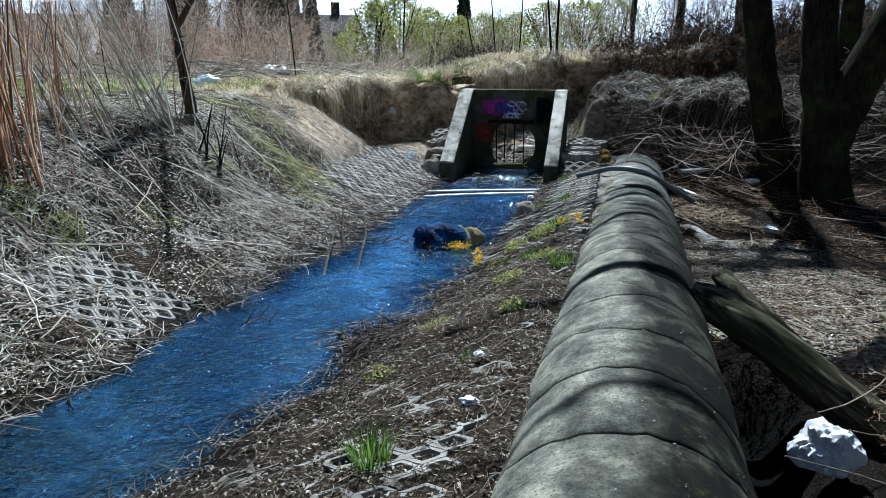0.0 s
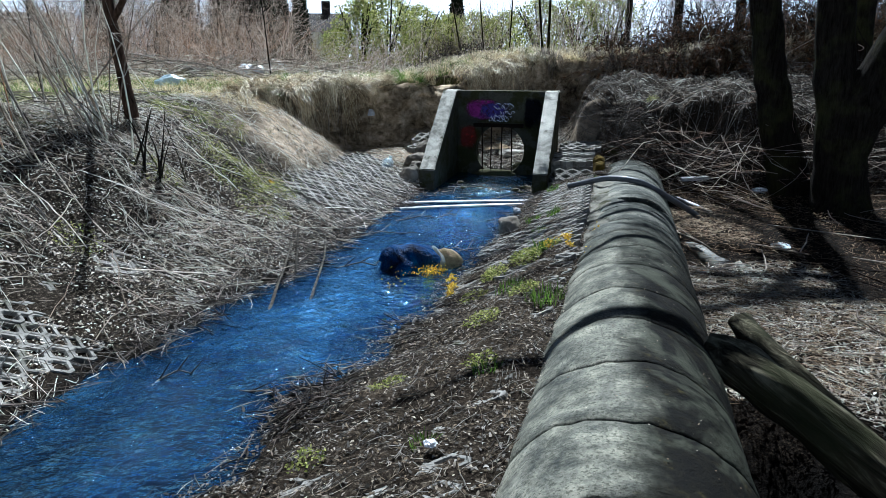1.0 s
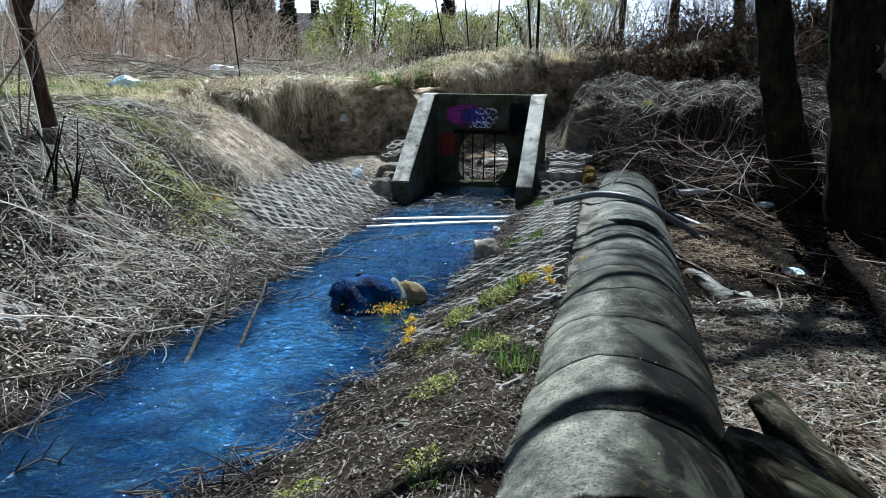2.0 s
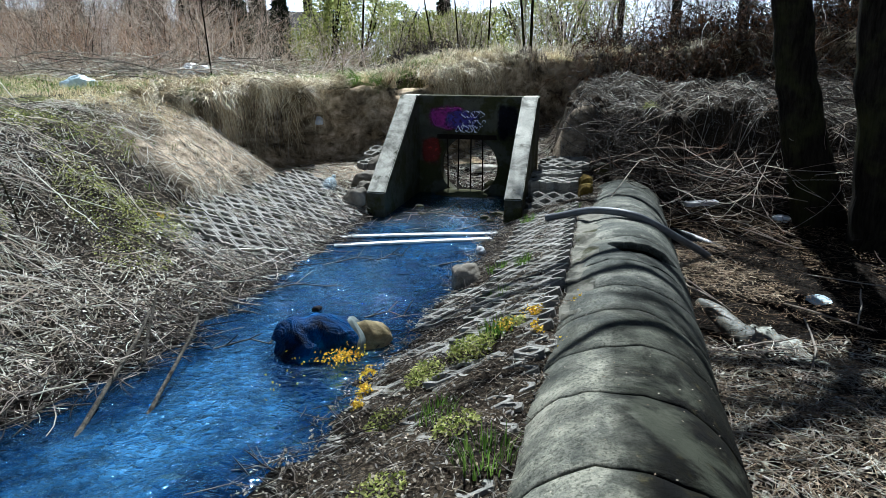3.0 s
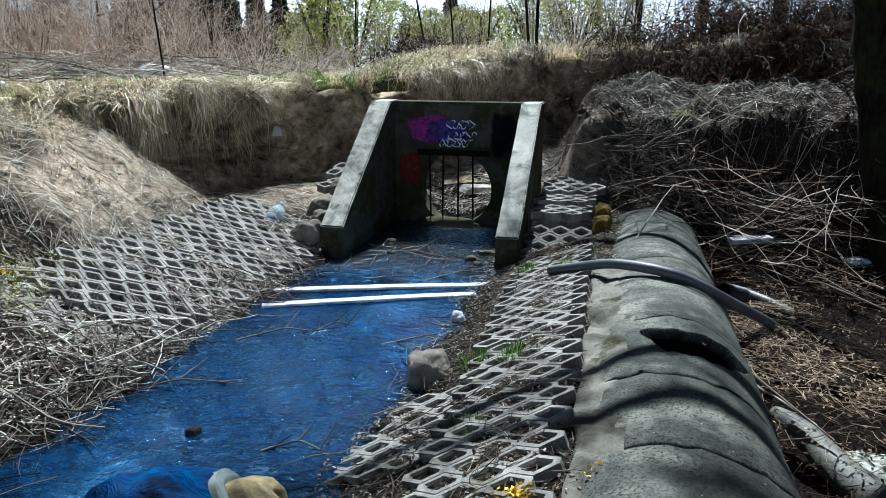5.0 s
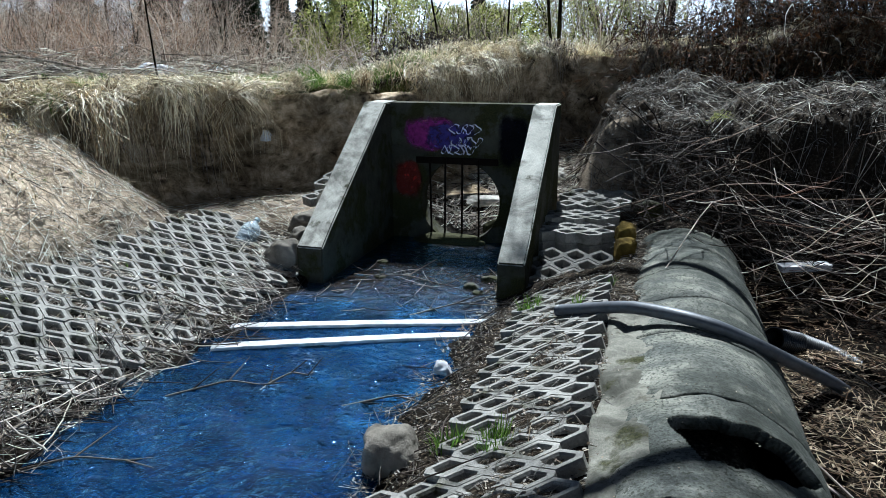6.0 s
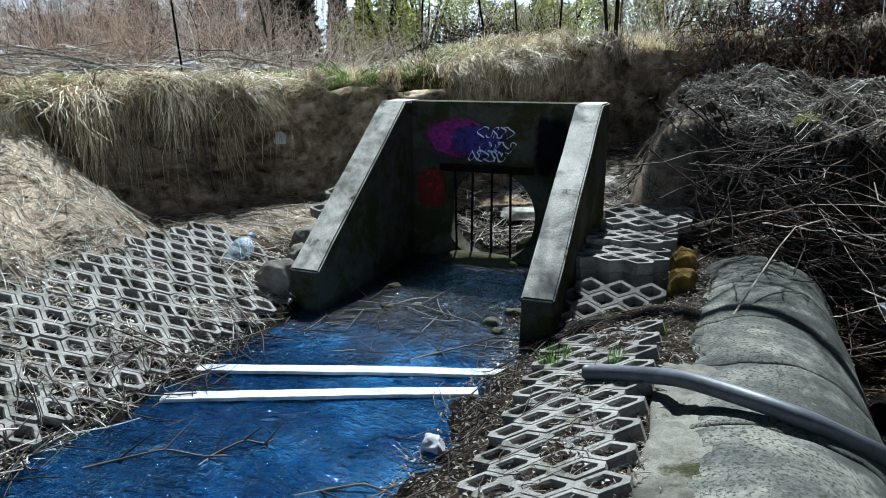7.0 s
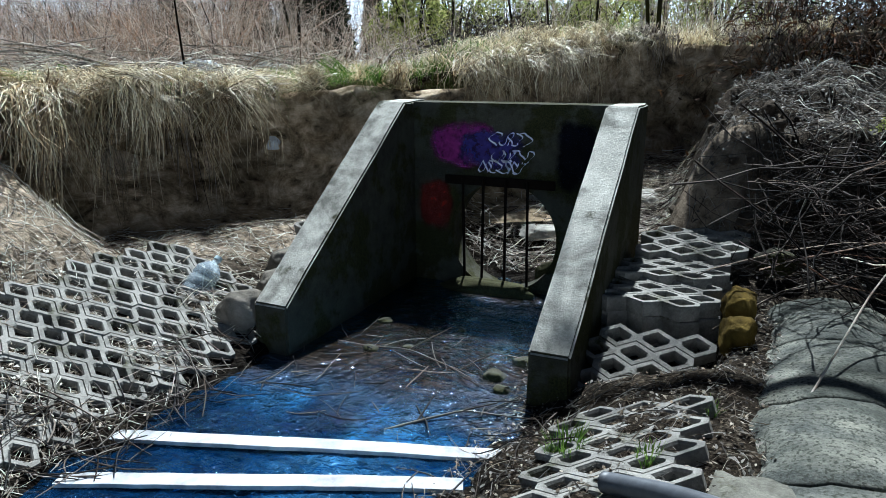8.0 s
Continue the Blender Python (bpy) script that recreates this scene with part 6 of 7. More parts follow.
stuff("dry_grass", [tussock(u, 330, 0.42, 0.5, RIM[6:11]) for u in (0.2, 0.6, 0.95, 1.3, 1.8)], THATCH, "tousled dead grass spilling over the far bank", "grass")
stuff("roots", [hanging(back_rim, 900, 0.45, 0.12, 0.006)], TWIG, "dark roots hanging from the far bank", "roots")
# tall grass humps on the terrace
pairs = [tuft(rng.normal(-3.3, 1.0), rng.normal(16.0, 0.8), 12, 0.24, 0.004, 0.12, 2.2) for _ in range(380)]
pairs += [tuft(rng.uniform(-2.6, 0.5), rng.uniform(17.7, 19.5), 8, 0.40, 0.004, 0.12, 0.8) for _ in range(350)]
stuff("dry_grass", pairs, THATCH, "tall tousled dry grass on the terrace", "grass")
pairs = [tuft(rng.normal(-3.1, 0.9), rng.normal(15.8, 0.8), 9, 0.18, 0.004, 0.12, 1.6) for _ in range(26)]
pairs += [tuft(rng.normal(-5.2, 0.7), rng.normal(14.7, 0.4), 9, 0.18, 0.004, 0.10, 0.8) for _ in range(240)]
pairs += [tuft(rng.normal(-3.3, 0.5), rng.normal(14.75, 0.2), 9, 0.16, 0.004, 0.10, 0.8) for _ in range(110)]
stuff("grass", pairs, GRASS, "tall green grass on the terrace", "grass")

# thickets of dry stalks on the left bank
x, y = np.concatenate([rng.normal(-5.2, 0.22, 80), rng.normal(-5.7, 0.4, 30)]), np.concatenate([rng.normal(4.75, 0.2, 80), rng.normal(5.6, 0.6, 30)])
stuff("dry_stalks", [tubes(*standing(x, y, 2.6, 0.012, 0.07))], REED, "dense upright reddish-brown dry stalks", "stalks")
x, y = np.concatenate([rng.normal(-5.4, 0.35, 34), rng.normal(-5.0, 0.2, 22), rng.normal(-6.1, 0.6, 22)]), np.concatenate([rng.normal(6.1, 0.4, 34), rng.normal(7.0, 0.15, 22), rng.normal(7.6, 0.9, 22)])
P, Rr = standing(x, y, 1.9, 0.011, 0.28)
P[..., 0] -= 0.32 * (P[..., 2] - P[:, :1, 2])
Q, Qr = twigs_from(P[:, 2:].reshape(-1, 3), 240, 0.7, 0.5, 0.004, 0.6)
stuff("scrub", [tubes(P, Rr), tubes(Q, Qr)], STRAW, "bare brown shrub stems leaning over the bank", "scrub")
x, y = rng.normal(-4.5, 0.10, 9), rng.normal(6.95, 0.12, 9)
stuff("scrub", [tubes(*standing(x, y, 0.75, 0.016, 0.25))], BARK, "dark cut shrub stubs on the bank", "scrub")

# belts of scrub behind the terrace


def belt(n, x0, x1, y0, y1, h, r, lean, mat, label, twig=4, keep=None):
    x, y = scatter(n, x0, x1, y0, y1, keep)
    n = len(x)
    P, Rr = standing(x, y, h, r, lean, 7)
    P[:, 1:, :2] += np.cumsum(rng.normal(0, 0.022 * h, (n, 6, 2)), axis=1)
    Q, Qr = twigs_from(P[:, 2:].reshape(-1, 3), n * twig, h * 0.38, 0.55, r * 0.45, 0.55, 5)
    S, Sr = twigs_from(Q[:, 2:].reshape(-1, 3), n * twig, h * 0.16, 0.7, r * 0.3, 0.4, 4)
    return stuff("scrub", [tubes(P, Rr), tubes(Q, Qr), tubes(S, Sr)], mat, label, "scrub")


def wood(x, y):
    """The left, overgrown side: the open view past it stays free."""
    return x < -0.46 * y - 0.3


belt(480, -22, -7.4, 16.8, 22, 1.7, 0.009, 0.3, RUSTSCRUB, "belt of reddish-brown dry scrub behind the turf", 5, wood)
belt(800, -20, -5.2, 15.0, 20, 0.8, 0.008, 0.8, FARSCRUB, "pale tangled dry stems behind the turf", 4)
belt(200, -16, -7.0, 16.2, 21, 2.3, 0.010, 0.4, FARSCRUB, "tall pale bare scrub behind the turf", 9, wood)
belt(150, -17, -7.5, 17, 22, 2.8, 0.012, 0.25, TWIG, "tall dark bare scrub behind the turf", 9, wood)
belt(420, -52, -15, 30, 45, 5.0, 0.022, 0.2, TWIG, "far belt of bare grey trees", 14, wood)
belt(300, -52, -15, 26, 40, 4.2, 0.02, 0.25, FARSCRUB, "far belt of pale bare trees", 14, wood)
belt(300, -36, -9, 21, 30, 2.6, 0.013, 0.35, FARSCRUB, "tall brown bare scrub in the distance", 6, wood)
belt(260, -8, 3, 18.3, 26, 1.5, 0.007, 0.25, FARSCRUB, "thin bare saplings beyond the far bank", 8)
belt(90, -6, 3, 19, 28, 2.4, 0.009, 0.18, TWIG, "thin grey saplings beyond the far bank", 12)
belt(90, -15.5, -11.5, 25, 31, 1.7, 0.010, 0.3, FARSCRUB, "low pale scrub in the distance", 10)
belt(60, -14, -2, 30, 44, 3.2, 0.014, 0.15, TWIG, "far thin bare trees", 12)
belt(90, -0.5, 14, 24, 38, 4.6, 0.018, 0.16, TWIG, "far belt of bare trees beyond the bank", 14)
belt(130, 1.2, 13, 18.4, 23, 1.5, 0.010, 0.6, BRUSH, "dark tangled brush on the rising bank", 10)
belt(200, 2.5, 18, 20, 30, 3.4, 0.014, 0.3, BRUSH, "grey-brown thicket on the rising bank", 12)
belt(120, -0.5, 14, 19, 28, 2.6, 0.013, 0.2, TWIG, "grey bare scrub on the rising bank", 9)
x, y = scatter(4000, -16, -5.4, 13.8, 20, lambda x, y: wave(x, y, 0.9, 5) > -0.35)
stuff("dry_stems", [tubes(*fallen(x, y, 0.45, 0.006, 0.2))], STRAW, "heaps of pale dry stems behind the turf", "dry stems")
x, y = scatter(70, -14, -6.2, 13.2, 18)
stuff("sticks", [tubes(*fallen(x, y, 1.3, 0.010, 0.25))], TWIG, "fallen grey branches on the turf", "sticks")

# dead branches thrown down behind the turf
br = np.random.default_rng(23)
for _ in range(22):
    bx, by = br.uniform(-13.5, -5.6), br.uniform(14.2, 18.5)
    a, L = br.uniform(0, 6.28), br.uniform(1.2, 2.8)
    t = np.linspace(0, 1, 6)
    main = np.stack([bx + L * t * math.cos(a) + 0.12 * np.sin(t * 5 + a), by + L * t * math.sin(a) + 0.12 * np.cos(t * 4), gz(bx, by) + 0.05 + br.uniform(0.05, 0.55) * np.sin(t * 2.4)], -1)
    arms = [(main, np.linspace(0.026, 0.010, 6))]
    for q in (1, 2, 3, 4):
        e = a + br.choice([-1, 1]) * br.uniform(0.4, 1.1)
        arms.append(([main[q], main[q] + np.array([0.3 * L * math.cos(e), 0.3 * L * math.sin(e), br.uniform(0.0, 0.5)])], [0.011, 0.004]))
    tagged(part("dead_branch", limb_mesh("dead_branch", arms, PALEBARK, 6), PALEBARK), "bleached dead branch lying behind the turf", "branch", "dead branches")

# rough undergrowth behind the turf
x, y = scatter(700, -14, -4.6, 14.2, 19.5)
stuff("dry_grass", [tuft(a, b, 10, 0.20, 0.005, 0.16, 1.8) for a, b in zip(x, y)], THATCH, "matted dead grass behind the turf", "grass")
stuff("grass", [tuft(a, b, 8, 0.22, 0.005, 0.16, 1.3) for a, b in zip(x[:170] + 0.3, y[:170])], GRASS, "scattered green grass behind the turf", "grass")
x, y = scatter(20, -24, -4, 21, 32, wood)
stuff("scrub", [tubes(*standing(x, y, 5.0, 0.05, 0.1), 6)], BARK, "dark bare saplings in the far scrub", "scrub")

# straw and tufts on the bare slope above the hollow
x, y = scatter(3000, -5.9, -3.9, 9.0, 12.4, lambda x, y: (rim_side(x, y) < 0.15) | (y < 11))
stuff("dry_stems", [tubes(*fallen(x, y, 0.22, 0.0026, 0.015)), chips(0, x, y, 0.012)], STRAW, "scattered straw on the bare slope", "dry stems")
pairs = [tuft(rng.uniform(-6.0, -4.9), rng.uniform(9.6, 12.6), 10, 0.15, 0.003, 0.08, 1.5) for _ in range(260)]
pairs += [tuft(a, b, 10, 0.17, 0.0032, 0.10, 1.5) for a, b in zip(*[np.concatenate([np.interp(np.arange(220) / 219, np.linspace(0, 1, len(left_rim)), np.array(left_rim)[:, i]) + rng.normal(-0.1 if i == 0 else 0.12, 0.12, 220)]) for i in (0, 1)])]
stuff("dry_grass", pairs, DRYGRASS, "tousled dry grass along the edge of the hollow", "grass")
stuff("dry_grass", [tuft(rng.normal(-4.75, 0.5), rng.uniform(8.6, 11.2), 8, 0.10, 0.003, 0.06, 1.4) for _ in range(90)], THATCH, "small dead tufts on the bare slope", "grass")
stuff("grass", [tuft(rng.normal(-4.9, 0.5), rng.uniform(8.4, 10.6), 7, 0.07, 0.003, 0.05, 1.0) for _ in range(50)], GRASS, "small green tufts on the bare slope", "grass")

# ---- brushwood and brambles on the mound ----


def heap(n, x0, x1, y0, y1, length, rad, lift, k=7):
    """Branches thrown on a heap, lying every way and standing off the ground."""
    x, y = rng.uniform(x0, x1, n), rng.uniform(y0, y1, n)
    a, el = rng.uniform(0, 6.28, n), rng.normal(-0.05, 0.35, n)
    L = length * rng.uniform(0.35, 1.2, n)
    t = np.linspace(-0.5, 0.5, k)
    d = np.stack([np.cos(a) * np.cos(el), np.sin(a) * np.cos(el), np.sin(el)], -1)
    bend = rng.normal(0, 0.35, (n, 3))
    c = np.stack([x, y, ground(x, y) + lift * rng.uniform(0.1, 1, n)], -1)
    P = c[:, None] + L[:, None, None] * (t[None, :, None] * d[:, None] + (t ** 2)[None, :, None] * bend[:, None]) + rng.normal(0, 0.012, (n, k, 3))
    P[..., 2] = np.maximum(P[..., 2], ground(P[..., 0], P[..., 1]) + 0.01)
    return P, rad * rng.uniform(0.4, 1.3, (n, 1)) * (1 - 0.6 * (t + 0.5))[None]


stuff("brushwood", [tubes(*heap(1200, 0.0, 5.2, 11.9, 12.95, 0.9, 0.006, 0.9)), tubes(*heap(500, 3.0, 7.0, 11.0, 14.5, 1.4, 0.007, 0.5))], BRUSH, "dark tangled brushwood on the slope of the mound", "brushwood")
stuff("brushwood", [tubes(*heap(300, 0.5, 5.6, 11.5, 13.0, 1.5, 0.005, 0.95))], FARSCRUB, "pale bare branches heaped on the slope of the mound", "brushwood")
x, y = scatter(18000, -0.9, 4.5, 12.6, 16.8, lambda x, y: (rim_side(x, y) > 0.1) & (x > -0.5))
stuff("leaf_litter", [chips(0, x, y, 0.015, 0.02), tubes(*fallen(x[:4000], y[:4000], 0.2, 0.003, 0.03))], GREYLITTER, "grey-brown litter on the flank of the mound", "leaf litter")
x, y = scatter(900, 0.2, 5.5, 13.2, 17.0)
stuff("dry_stems", [tubes(*fallen(x, y, 0.35, 0.0035, 0.03)), chips(0, x, y, 0.018)], STRAW, "dry stems on top of the mound", "dry stems")


def brambles(n, x0, x1, y0, y1, reach, drop, rad, k=8):
    x, y = scatter(n, x0, x1, y0, y1)
    n = len(x)
    z0 = ground(x, y)
    h = rng.uniform(0.15, 0.85, n)
    a = rng.normal(-1.57, 0.7, n)
    L = reach * rng.uniform(0.4, 1.3, n)
    t = np.linspace(0, 1, k)
    P = np.stack([x[:, None] + (np.cos(a) * L)[:, None] * t, y[:, None] + (np.sin(a) * L)[:, None] * t, z0[:, None] + h[:, None] * np.sin(t * 2.2) - (drop * rng.uniform(0.2, 1.2, n))[:, None] * t ** 2.2], -1)
    P[..., 2] = np.maximum(P[..., 2], ground(P[..., 0], P[..., 1]) + 0.02)
    P += rng.normal(0, 0.02, P.shape)
    return P, rad * rng.uniform(0.5, 1.3, (n, 1)) * (1 - 0.6 * t)[None]


P, Rr = brambles(1700, -0.2, 9.0, 17.3, 19.2, 1.3, 1.0, 0.007)
FERN = m_stems("dead_fronds", (0.03, 0.015, 0.008), (0.15, 0.062, 0.024), (0.20, 0.105, 0.05), (0.02, 0.014, 0.009), (0.06, 0.052, 0.026), (0.20, 0.16, 0.115), thin=0.2)
stuff("brambles", [tubes(P[:900], Rr[:900])], BRUSH, "dark arching brambles over the bank", "brambles")
stuff("brambles", [tubes(P[900:], Rr[900:]), tubes(*brambles(1500, -0.2, 9.0, 17.3, 18.6, 0.9, 1.3, 0.006))], FERN, "rust-brown dead stems hanging over the bank", "brambles")
stuff("brambles", [tubes(*brambles(36, -0.2, 9.0, 17.3, 18.8, 1.2, 1.0, 0.008))], PALE, "pale dead stems among the brambles", "brambles")
Pl = P[:, 2:].reshape(-1, 3)
n = 30000
s0 = Pl[rng.integers(0, len(Pl), n)] + rng.normal(0, 0.06, (n, 3))
d = rng.normal(0, 1, (n, 3)) * [1, 1, 0.6] - [0, 0, 0.5]
d /= np.linalg.norm(d, axis=1, keepdims=True)
e = np.cross(d, rng.normal(0, 1, (n, 3)))
e /= np.linalg.norm(e, axis=1, keepdims=True)
s = 0.075 * rng.uniform(0.3, 1.6, n)
stuff("dead_leaves", [blades(s0[:, None] + d[:, None] * (s[:, None] * np.array([0, 0.5, 1]))[:, :, None], s[:, None] * np.array([0.06, 0.11, 0.03]), e)], FERN, "rust-brown dead leaves hanging in the brambles", "leaves")
stuff("dry_grass", [hanging(right_rim, 500, 0.7, 0.35, 0.005, 0.5)], DRYGRASS, "pale dry tufts hanging through the brambles", "grass")
stuff("dry_grass", [tussock(u, 170, 0.34, 0.75, RIM[10:], b) for u, b in zip(rng.uniform(0.2, 2.95, 34), rng.uniform(-0.25, 0.3, 34))], FERN, "drooping brown fern clumps hanging over the dark bank", "fern")
stuff("dry_grass", [tussock(u, 26, 0.22, 0.35, RIM[10:], b) for u, b in zip(rng.uniform(0.4, 2.9, 24), rng.uniform(-0.35, 0.1, 24))], THATCH, "pale dead fern tips on the dark bank", "fern")

# ---- far trees, hedge, houses ----


def polar(deg, dist):
    a = radians(deg)
    return -math.sin(a) * dist, math.cos(a) * dist


def sapling(x, y, h, r, lean, label, mat=BARK):
    z = gz(x, y)
    dx, dy = lean
    r = r * (0.55 if h < 8 else 0.9)
    pts = [(x, y, z - 0.1), (x + dx * 0.3, y + dy * 0.3, z + h * 0.33), (x + dx * 0.6, y + dy * 0.6, z + h * 0.66), (x + dx, y + dy, z + h)]
    limbs = []
    for t in (0.45, 0.55, 0.65, 0.75, 0.85):
        a = rng.uniform(0, 6.28)
        b = np.array([x + dx * t, y + dy * t, z + h * t])
        L = h * 0.22
        limbs.append(([b, b + [0.5 * L * math.cos(a), 0.5 * L * math.sin(a), 0.4 * L], b + [0.8 * L * math.cos(a), 0.8 * L * math.sin(a), L]], [r * 0.45, r * 0.3, r * 0.1]))
    return tree(label, [(pts, [r, r * 0.85, r * 0.65, r * 0.3])], limbs, 45, h * 0.16, r * 0.12, mat)


for x, y, h, r, lean in ((-1.50, 18.0, 4.5, 0.06, (0.0, 0)), (-1.62, 18.1, 4.2, 0.05, (-0.5, 0)), (-3.7, 18.6, 4.0, 0.035, (-0.9, 0)), (-2.6, 19.0, 4.2, 0.035, (0.2, 0)), (-3.1, 18.3, 3.6, 0.03, (-0.4, 0)), (-7.4, 15.2, 2.6, 0.03, (-0.2, 0)), (1.6, 20.5, 9, 0.13, (0.3, 0.5)), (3.4, 22, 10, 0.15, (-0.4, 0)), (5.4, 20.5, 9, 0.13, (0.4, 0)), (0.4, 23.5, 9, 0.11, (0.2, 0)), (6.6, 17.5, 9, 0.15, (-0.6, 0)), (4.6, 18.6, 8, 0.11, (0.2, 0)),
                         (-12, 24, 6, 0.09, (0.3, 0)), (-9.5, 27, 7, 0.1, (0.2, 0)), (-15, 26, 7, 0.1, (-0.3, 0)), (-18, 24, 6, 0.09, (0.2, 0)), (-13.5, 21, 5, 0.07, (0.3, 0)), (-7.8, 25, 5, 0.06, (0.3, 0))):
    sapling(x, y, h, r, lean, "slender bare tree with fine twigs" if h > 5 else "thin bare sapling on the far bank")


def leafy_bush(x, y, w, h, n, leaf, material, label, shape="round"):
    thing = new("bush" if shape == "round" else "conifer")
    z = gz(x, y)
    stems = []
    for i in range(7 if shape == "round" else 1):
        a = rng.uniform(0, 6.28)
        q = w * 0.35 if shape == "round" else 0.02
        stems.append(([(x, y, z - 0.1), (x + q * 0.5 * math.cos(a), y + q * 0.5 * math.sin(a), z + h * 0.5), (x + q * math.cos(a), y + q * math.sin(a), z + h * 0.95)], [0.05, 0.035, 0.01]))
    part("trunk", limb_mesh("trunk", stems, BARK, 6), BARK, thing)
    u = rng.uniform(0, 1, n)
    a = rng.uniform(0, 6.28, n)
    if shape == "round":
        lump = 1 + 0.25 * np.sin(a * 3 + x) + 0.2 * np.sin(a * 5 + u * 9)
        rr = w * 0.5 * np.sqrt(rng.uniform(0.15, 1, n)) * np.sin(np.pi * (0.12 + 0.86 * u)) ** 0.7 * lump
    else:
        rr = w * 0.5 * (1 - u) ** 0.8 * (0.75 + 0.25 * np.sin(u * 60)) * np.sqrt(rng.uniform(0.3, 1, n)) + 0.02
    P0 = np.stack([x + rr * np.cos(a), y + rr * np.sin(a), z + 0.05 + h * u + rng.normal(0, 0.04, n) * h], -1)
    d = rng.normal(0, 1, (n, 3))
    if shape != "round":
        d = np.stack([np.cos(a), np.sin(a), np.full(n, 0.3)], -1) + rng.normal(0, 0.35, (n, 3))
    d /= np.linalg.norm(d, axis=1, keepdims=True)
    e = np.cross(d, rng.normal(0, 1, (n, 3)))
    e /= np.linalg.norm(e, axis=1, keepdims=True)
    s = leaf * rng.uniform(0.5, 1.4, n)
    part("crown", mesh_of("crown", *blades(P0[:, None] + d[:, None] * (s[:, None] * np.array([0, 0.5, 1]))[:, :, None], s[:, None] * np.array([0.1, 0.3, 0.05]), e), material), material, thing)
    return tagged(thing, label, "bush" if shape == "round" else "conifer")


for deg, dist, w, h, n in ((19.6, 27, 2.2, 2.3, 5200), (17.6, 29, 3.0, 2.7, 6500), (15.2, 32, 3.2, 2.4, 5200), (12.8, 33, 3.0, 2.1, 4800), (10.6, 34, 3.4, 2.2, 4800), (8.2, 36, 3.5, 2.4, 4800), (5.6, 30, 3.0, 2.0, 4200), (2.8, 28, 3.0, 2.0, 4000), (0.4, 29, 3.2, 2.2, 4000), (9.4, 27, 2.4, 1.5, 3000), (21.4, 36, 2.6, 1.6, 2600)):
    leafy_bush(*polar(deg, dist), w, h, n, 0.085, LEAFGREEN, "bush in fresh yellow-green leaf", "round")
for deg, dist, w, h in ((26.0, 50, 1.5, 5.0), (24.6, 56, 1.8, 5.4), (12.3, 64, 2.2, 6.0), (29.5, 40, 3.2, 5.2), (27.6, 38, 2.6, 4.6), (33.5, 44, 3.4, 5.4), (38.5, 46, 3.0, 5.0)):
    leafy_bush(*polar(deg, dist), w, h, 5000, 0.30, EVERGREEN, "dark green conifer in the distance", "cone")
RENDER_WALL = m_plain("white_render", (0.74, 0.76, 0.78), 0.8, 0.08, 2, 0.1, 0.01)
GREYWALL = m_plain("grey_block_wall", (0.40, 0.40, 0.38), 0.8, 0.15, 2, 0.1, 0.01)
ROOF = m_plain("dark_roof", (0.08, 0.065, 0.06), 0.8, 0.3, 4, 0.4, 0.02)
GLASS = m_plain("window_glass", (0.03, 0.04, 0.05), 0.15, 0.2, 3, 0.05, 0.01)


def house(x, y, w, d, h, roof_h, wall, turn, label, rows, cols, chimney=True):
    thing = new("house")
    z = gz(x, y)
    bm = bmesh.new()
    box(bm, -w / 2, w / 2, -d / 2, d / 2, -0.5, h, 0.02)
    part("wall", bm, wall, thing)
    bm = bmesh.new()
    if roof_h > 0.5:
        a = [bm.verts.new(p) for p in ((-w / 2 - 0.4, -d / 2 - 0.4, h), (w / 2 + 0.4, -d / 2 - 0.4, h), (w / 2 + 0.4, d / 2 + 0.4, h), (-w / 2 - 0.4, d / 2 + 0.4, h), (-w / 2 - 0.4, 0, h + roof_h), (w / 2 + 0.4, 0, h + roof_h))]
        for q in ((0, 1, 5, 4), (2, 3, 4, 5), (0, 4, 3), (1, 2, 5), (3, 2, 1, 0)):
            bm.faces.new([a[i] for i in q])
    else:
        box(bm, -w / 2 - 0.2, w / 2 + 0.2, -d / 2 - 0.2, d / 2 + 0.2, h, h + roof_h, 0.02)
    part("roof", bm, ROOF if roof_h > 0.5 else wall, thing)
    for r in range(rows):
        for c in range(cols):
            cx = (c + 0.5) / cols * w - w / 2
            zb = 0.9 + r * (h / rows)
            bm = bmesh.new()
            box(bm, cx - 0.6, cx + 0.6, -d / 2 - 0.02, -d / 2 + 0.1, zb, zb + 1.3, 0.01)
            win = part("window", bm, GLASS, thing)
            bm = bmesh.new()
            box(bm, cx - 0.68, cx + 0.68, -d / 2 - 0.05, -d / 2 - 0.024, zb - 0.1, zb - 0.02, 0.0)
            part("sill", bm, RENDER_WALL, win)
    if chimney:
        bm = bmesh.new()
        box(bm, w * 0.1, w * 0.1 + 0.7, -0.3, 0.4, h + roof_h * 0.4, h + roof_h + 1.0, 0.02)
        part("chimney", bm, ROOF, thing)
    thing.matrix_world = pose(x, y, z, 0, 0, turn)
    return tagged(thing, label, "house")


house(*polar(23.4, 62), 5.0, 7, 2.2, 1.6, RENDER_WALL, 20, "small white house with dark roof behind the scrub", 1, 2)
house(*polar(14.9, 150), 10, 8, 7.0, 0.4, GREYWALL, 12, "grey flat-roofed apartment block in the distance", 4, 6, False)
house(*polar(44, 75), 7, 8, 3.0, 1.2, GREYWALL, 40, "grey house half hidden behind scrub", 1, 4)

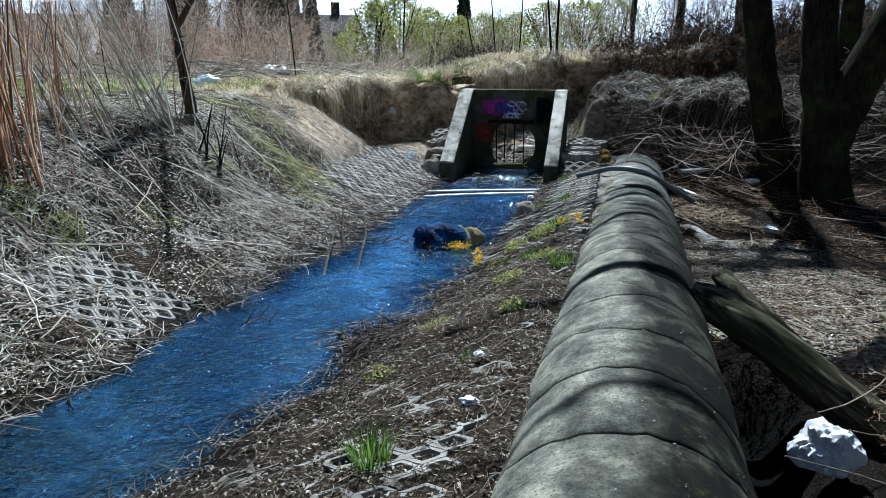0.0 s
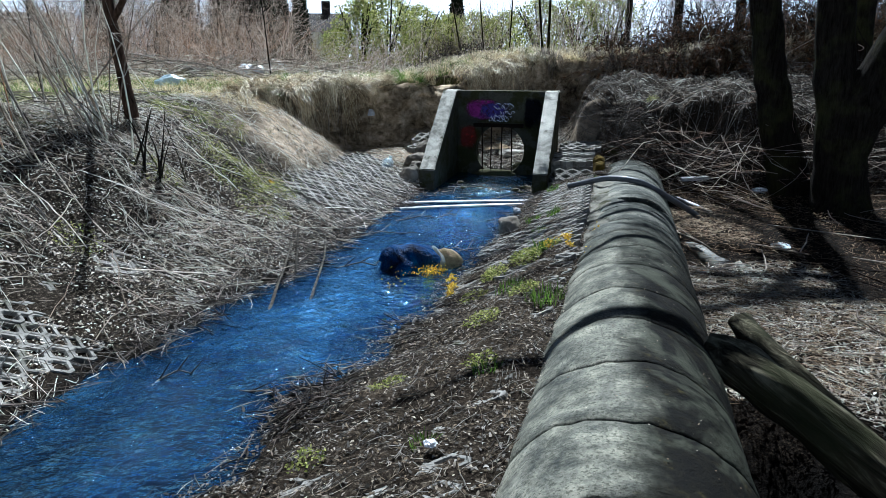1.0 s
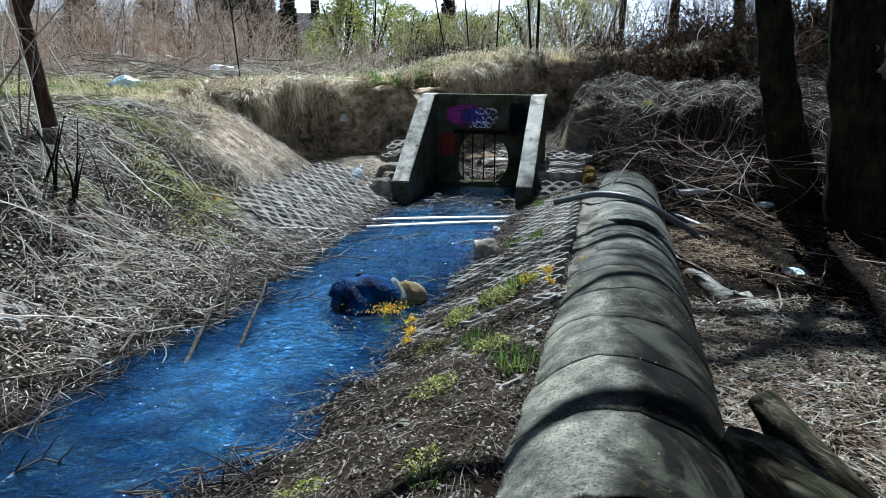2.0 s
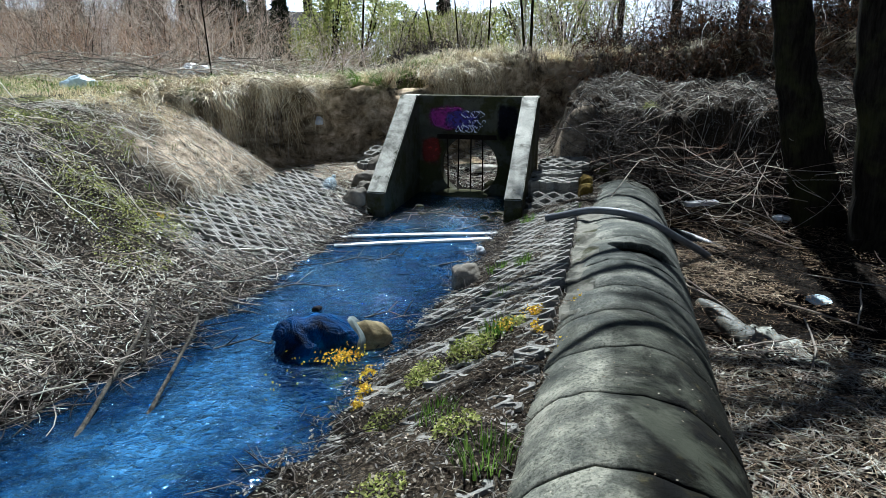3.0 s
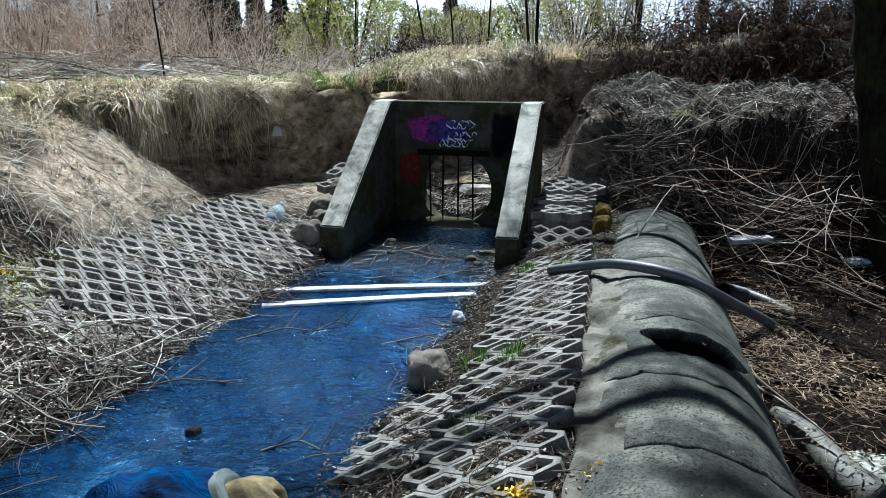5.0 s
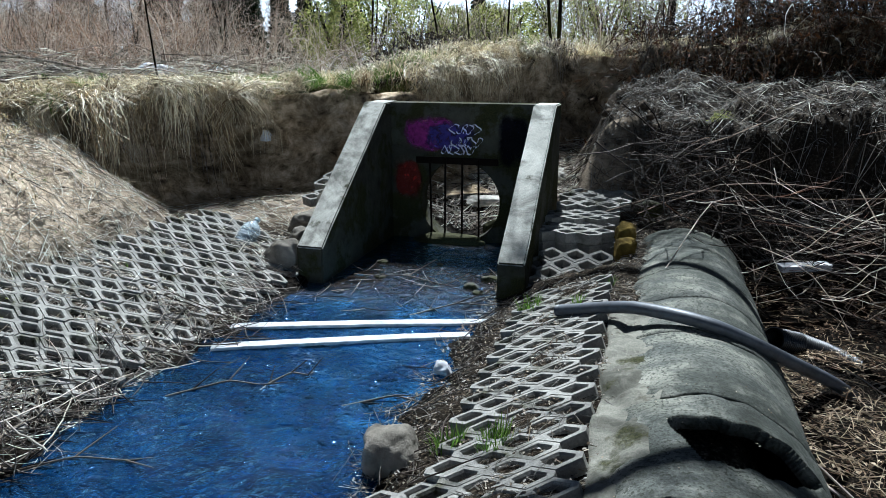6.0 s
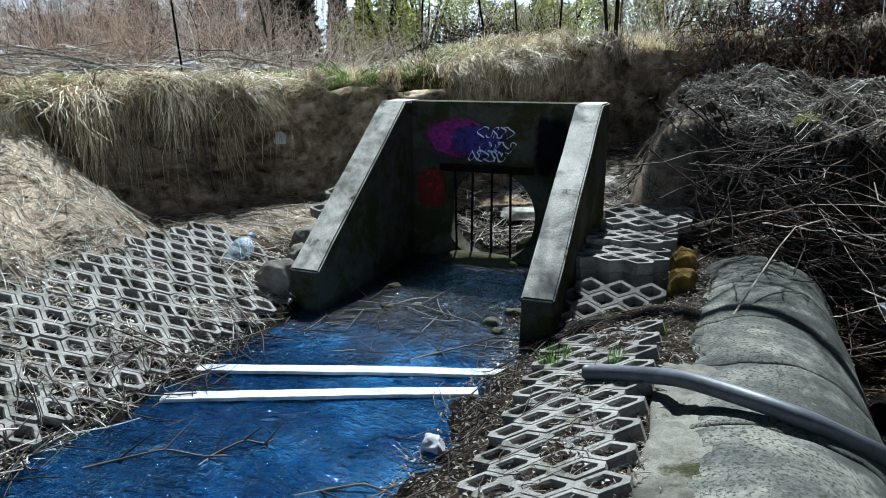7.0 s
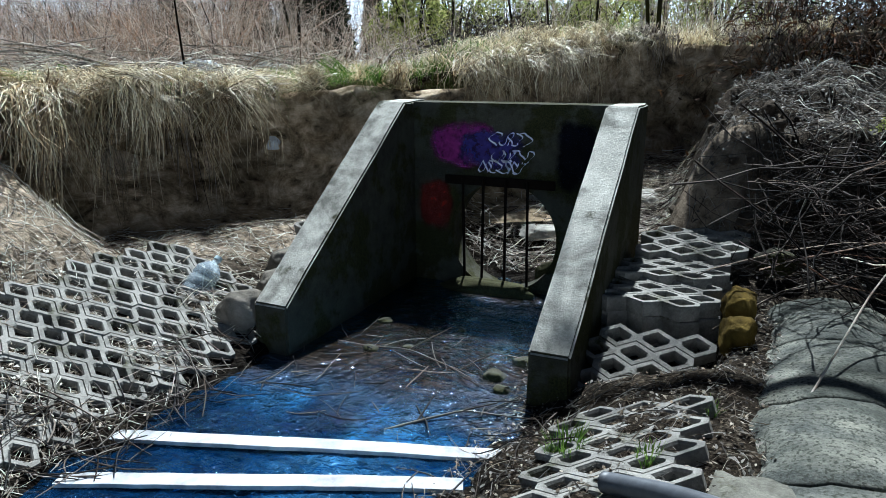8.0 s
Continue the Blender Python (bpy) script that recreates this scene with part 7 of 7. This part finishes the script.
# ---- grid pavers, the last pieces ----
paved = tagged(new("pavement"), "concrete grid pavers on the stream bank, partly buried in litter", "paving", kind="structure")
for i in range(24):
    y = 1.9 + 0.405 * i
    edge = float(np.interp(y, [2, 5, 8, 11], [-3.32, -3.15, -2.86, -2.72])) - 0.06
    for j in range(2):
        x = edge - 0.33 - 0.55 * j + (0.04 if i % 2 else 0)
        bury = float(np.interp(y, [2, 3.0, 3.6, 4.6, 5.2, 7.6, 8.2, 8.8, 11], [0.045, 0.042, 0.030, 0.020, 0.042, 0.055, 0.035, 0.0, -0.006])) + (0.01 if j == 0 else 0)
        d = edge + 0.12 - x
        lay_paver(paved, x, y, bury + rng.uniform(0, 0.004), rng.normal(0, 0.006), 0.004, Vector((0.38, 0.0, 1)).normalized(), 0.034 + 0.378 * (d - 0.225))
for i in range(23):
    y = 2.05 + 0.405 * i
    if y > 10.95:
        continue
    right = float(np.interp(y, [2, 4, 6, 8, 11], [-0.55, -0.42, -0.20, -0.12, -0.14]))
    for j in range(2):
        x = right - 0.33 - 0.565 * j
        if x < shore_right(y) + 0.1:
            continue
        bury = float(np.interp(y, [2, 2.8, 3.4, 5.0, 6.0, 7, 7.6], [0.022, 0.03, 0.042, 0.055, 0.035, 0.014, 0.0])) + (0.015 if j else 0)
        qx, qy = np.meshgrid([x - 0.25, x, x + 0.25], np.linspace(y - 0.3, y + 0.3, 5))
        h3 = ground(qx, qy).mean(0)
        lay_paver(paved, x, y, bury + rng.uniform(0, 0.006), rng.normal(0, 0.012), 0.006, Vector((-(h3[2] - h3[0]) / 0.5, 0.02, 1)).normalized(), float(h3.mean()))
chunk = tagged(new("paver_chunk"), "loose broken piece of grid paver beside the pipe", "paver")
lay_paver(chunk, -0.22, 6.52, 0.012, 0.35, 0.05).data = paver_mesh(1, 2)

steps = tagged(new("paver_steps"), "rough steps of stacked concrete grid pavers beside the headwall", "steps")
for x, y, z, tilt in ((-0.52, 11.36, 0.13, 36), (-0.54, 11.92, 0.340, 1), (-0.53, 11.93, 0.240, 1), (-0.53, 11.94, 0.140, 0), (-0.51, 12.29, 0.385, 1), (-0.50, 12.29, 0.285, 0), (-0.42, 12.68, 0.47, 14)):
    a = radians(tilt)
    lay_paver(steps, x, y, 0.0, rng.normal(0, 0.03), 0.01, Vector((0, -math.sin(a), math.cos(a))), z)
piece = tagged(new("paver_stack"), "broken pieces of grid paver leaning by the wing wall", "paver")
SMALL_PAVER = paver_mesh(2, 2)
for x, y, z, tn, nn in ((-3.12, 12.55, 0.58, 0.5, (0.05, -0.45, 1)), (-3.10, 12.25, 0.44, 0.2, (0.1, -0.3, 1))):
    ob = lay_paver(piece, x, y, 0.0, tn, 0.02, Vector(nn).normalized(), z)
    ob.data = SMALL_PAVER

x, y = scatter(3200, -4.1, -2.75, 8.4, 11.2, left_bank)
stuff("dry_stems", [tubes(*fallen(x, y, 0.12, 0.0024, 0.012)), chips(0, x, y, 0.011, 0.01)], STRAW, "short straw and leaves caught between the pavers", "dry stems")

# dark low thicket on the hump
x, y = rng.normal(-3.5, 0.5, 260), rng.normal(16.6, 0.35, 260)
P, Rr = standing(x, y, 0.6, 0.006, 0.5)
stuff("scrub", [tubes(P, Rr), leafy(-3.5, 16.5, 900, 0.45, 0.05, 0.9)], WETTWIG, "low dark thicket on the grassy hump", "scrub")
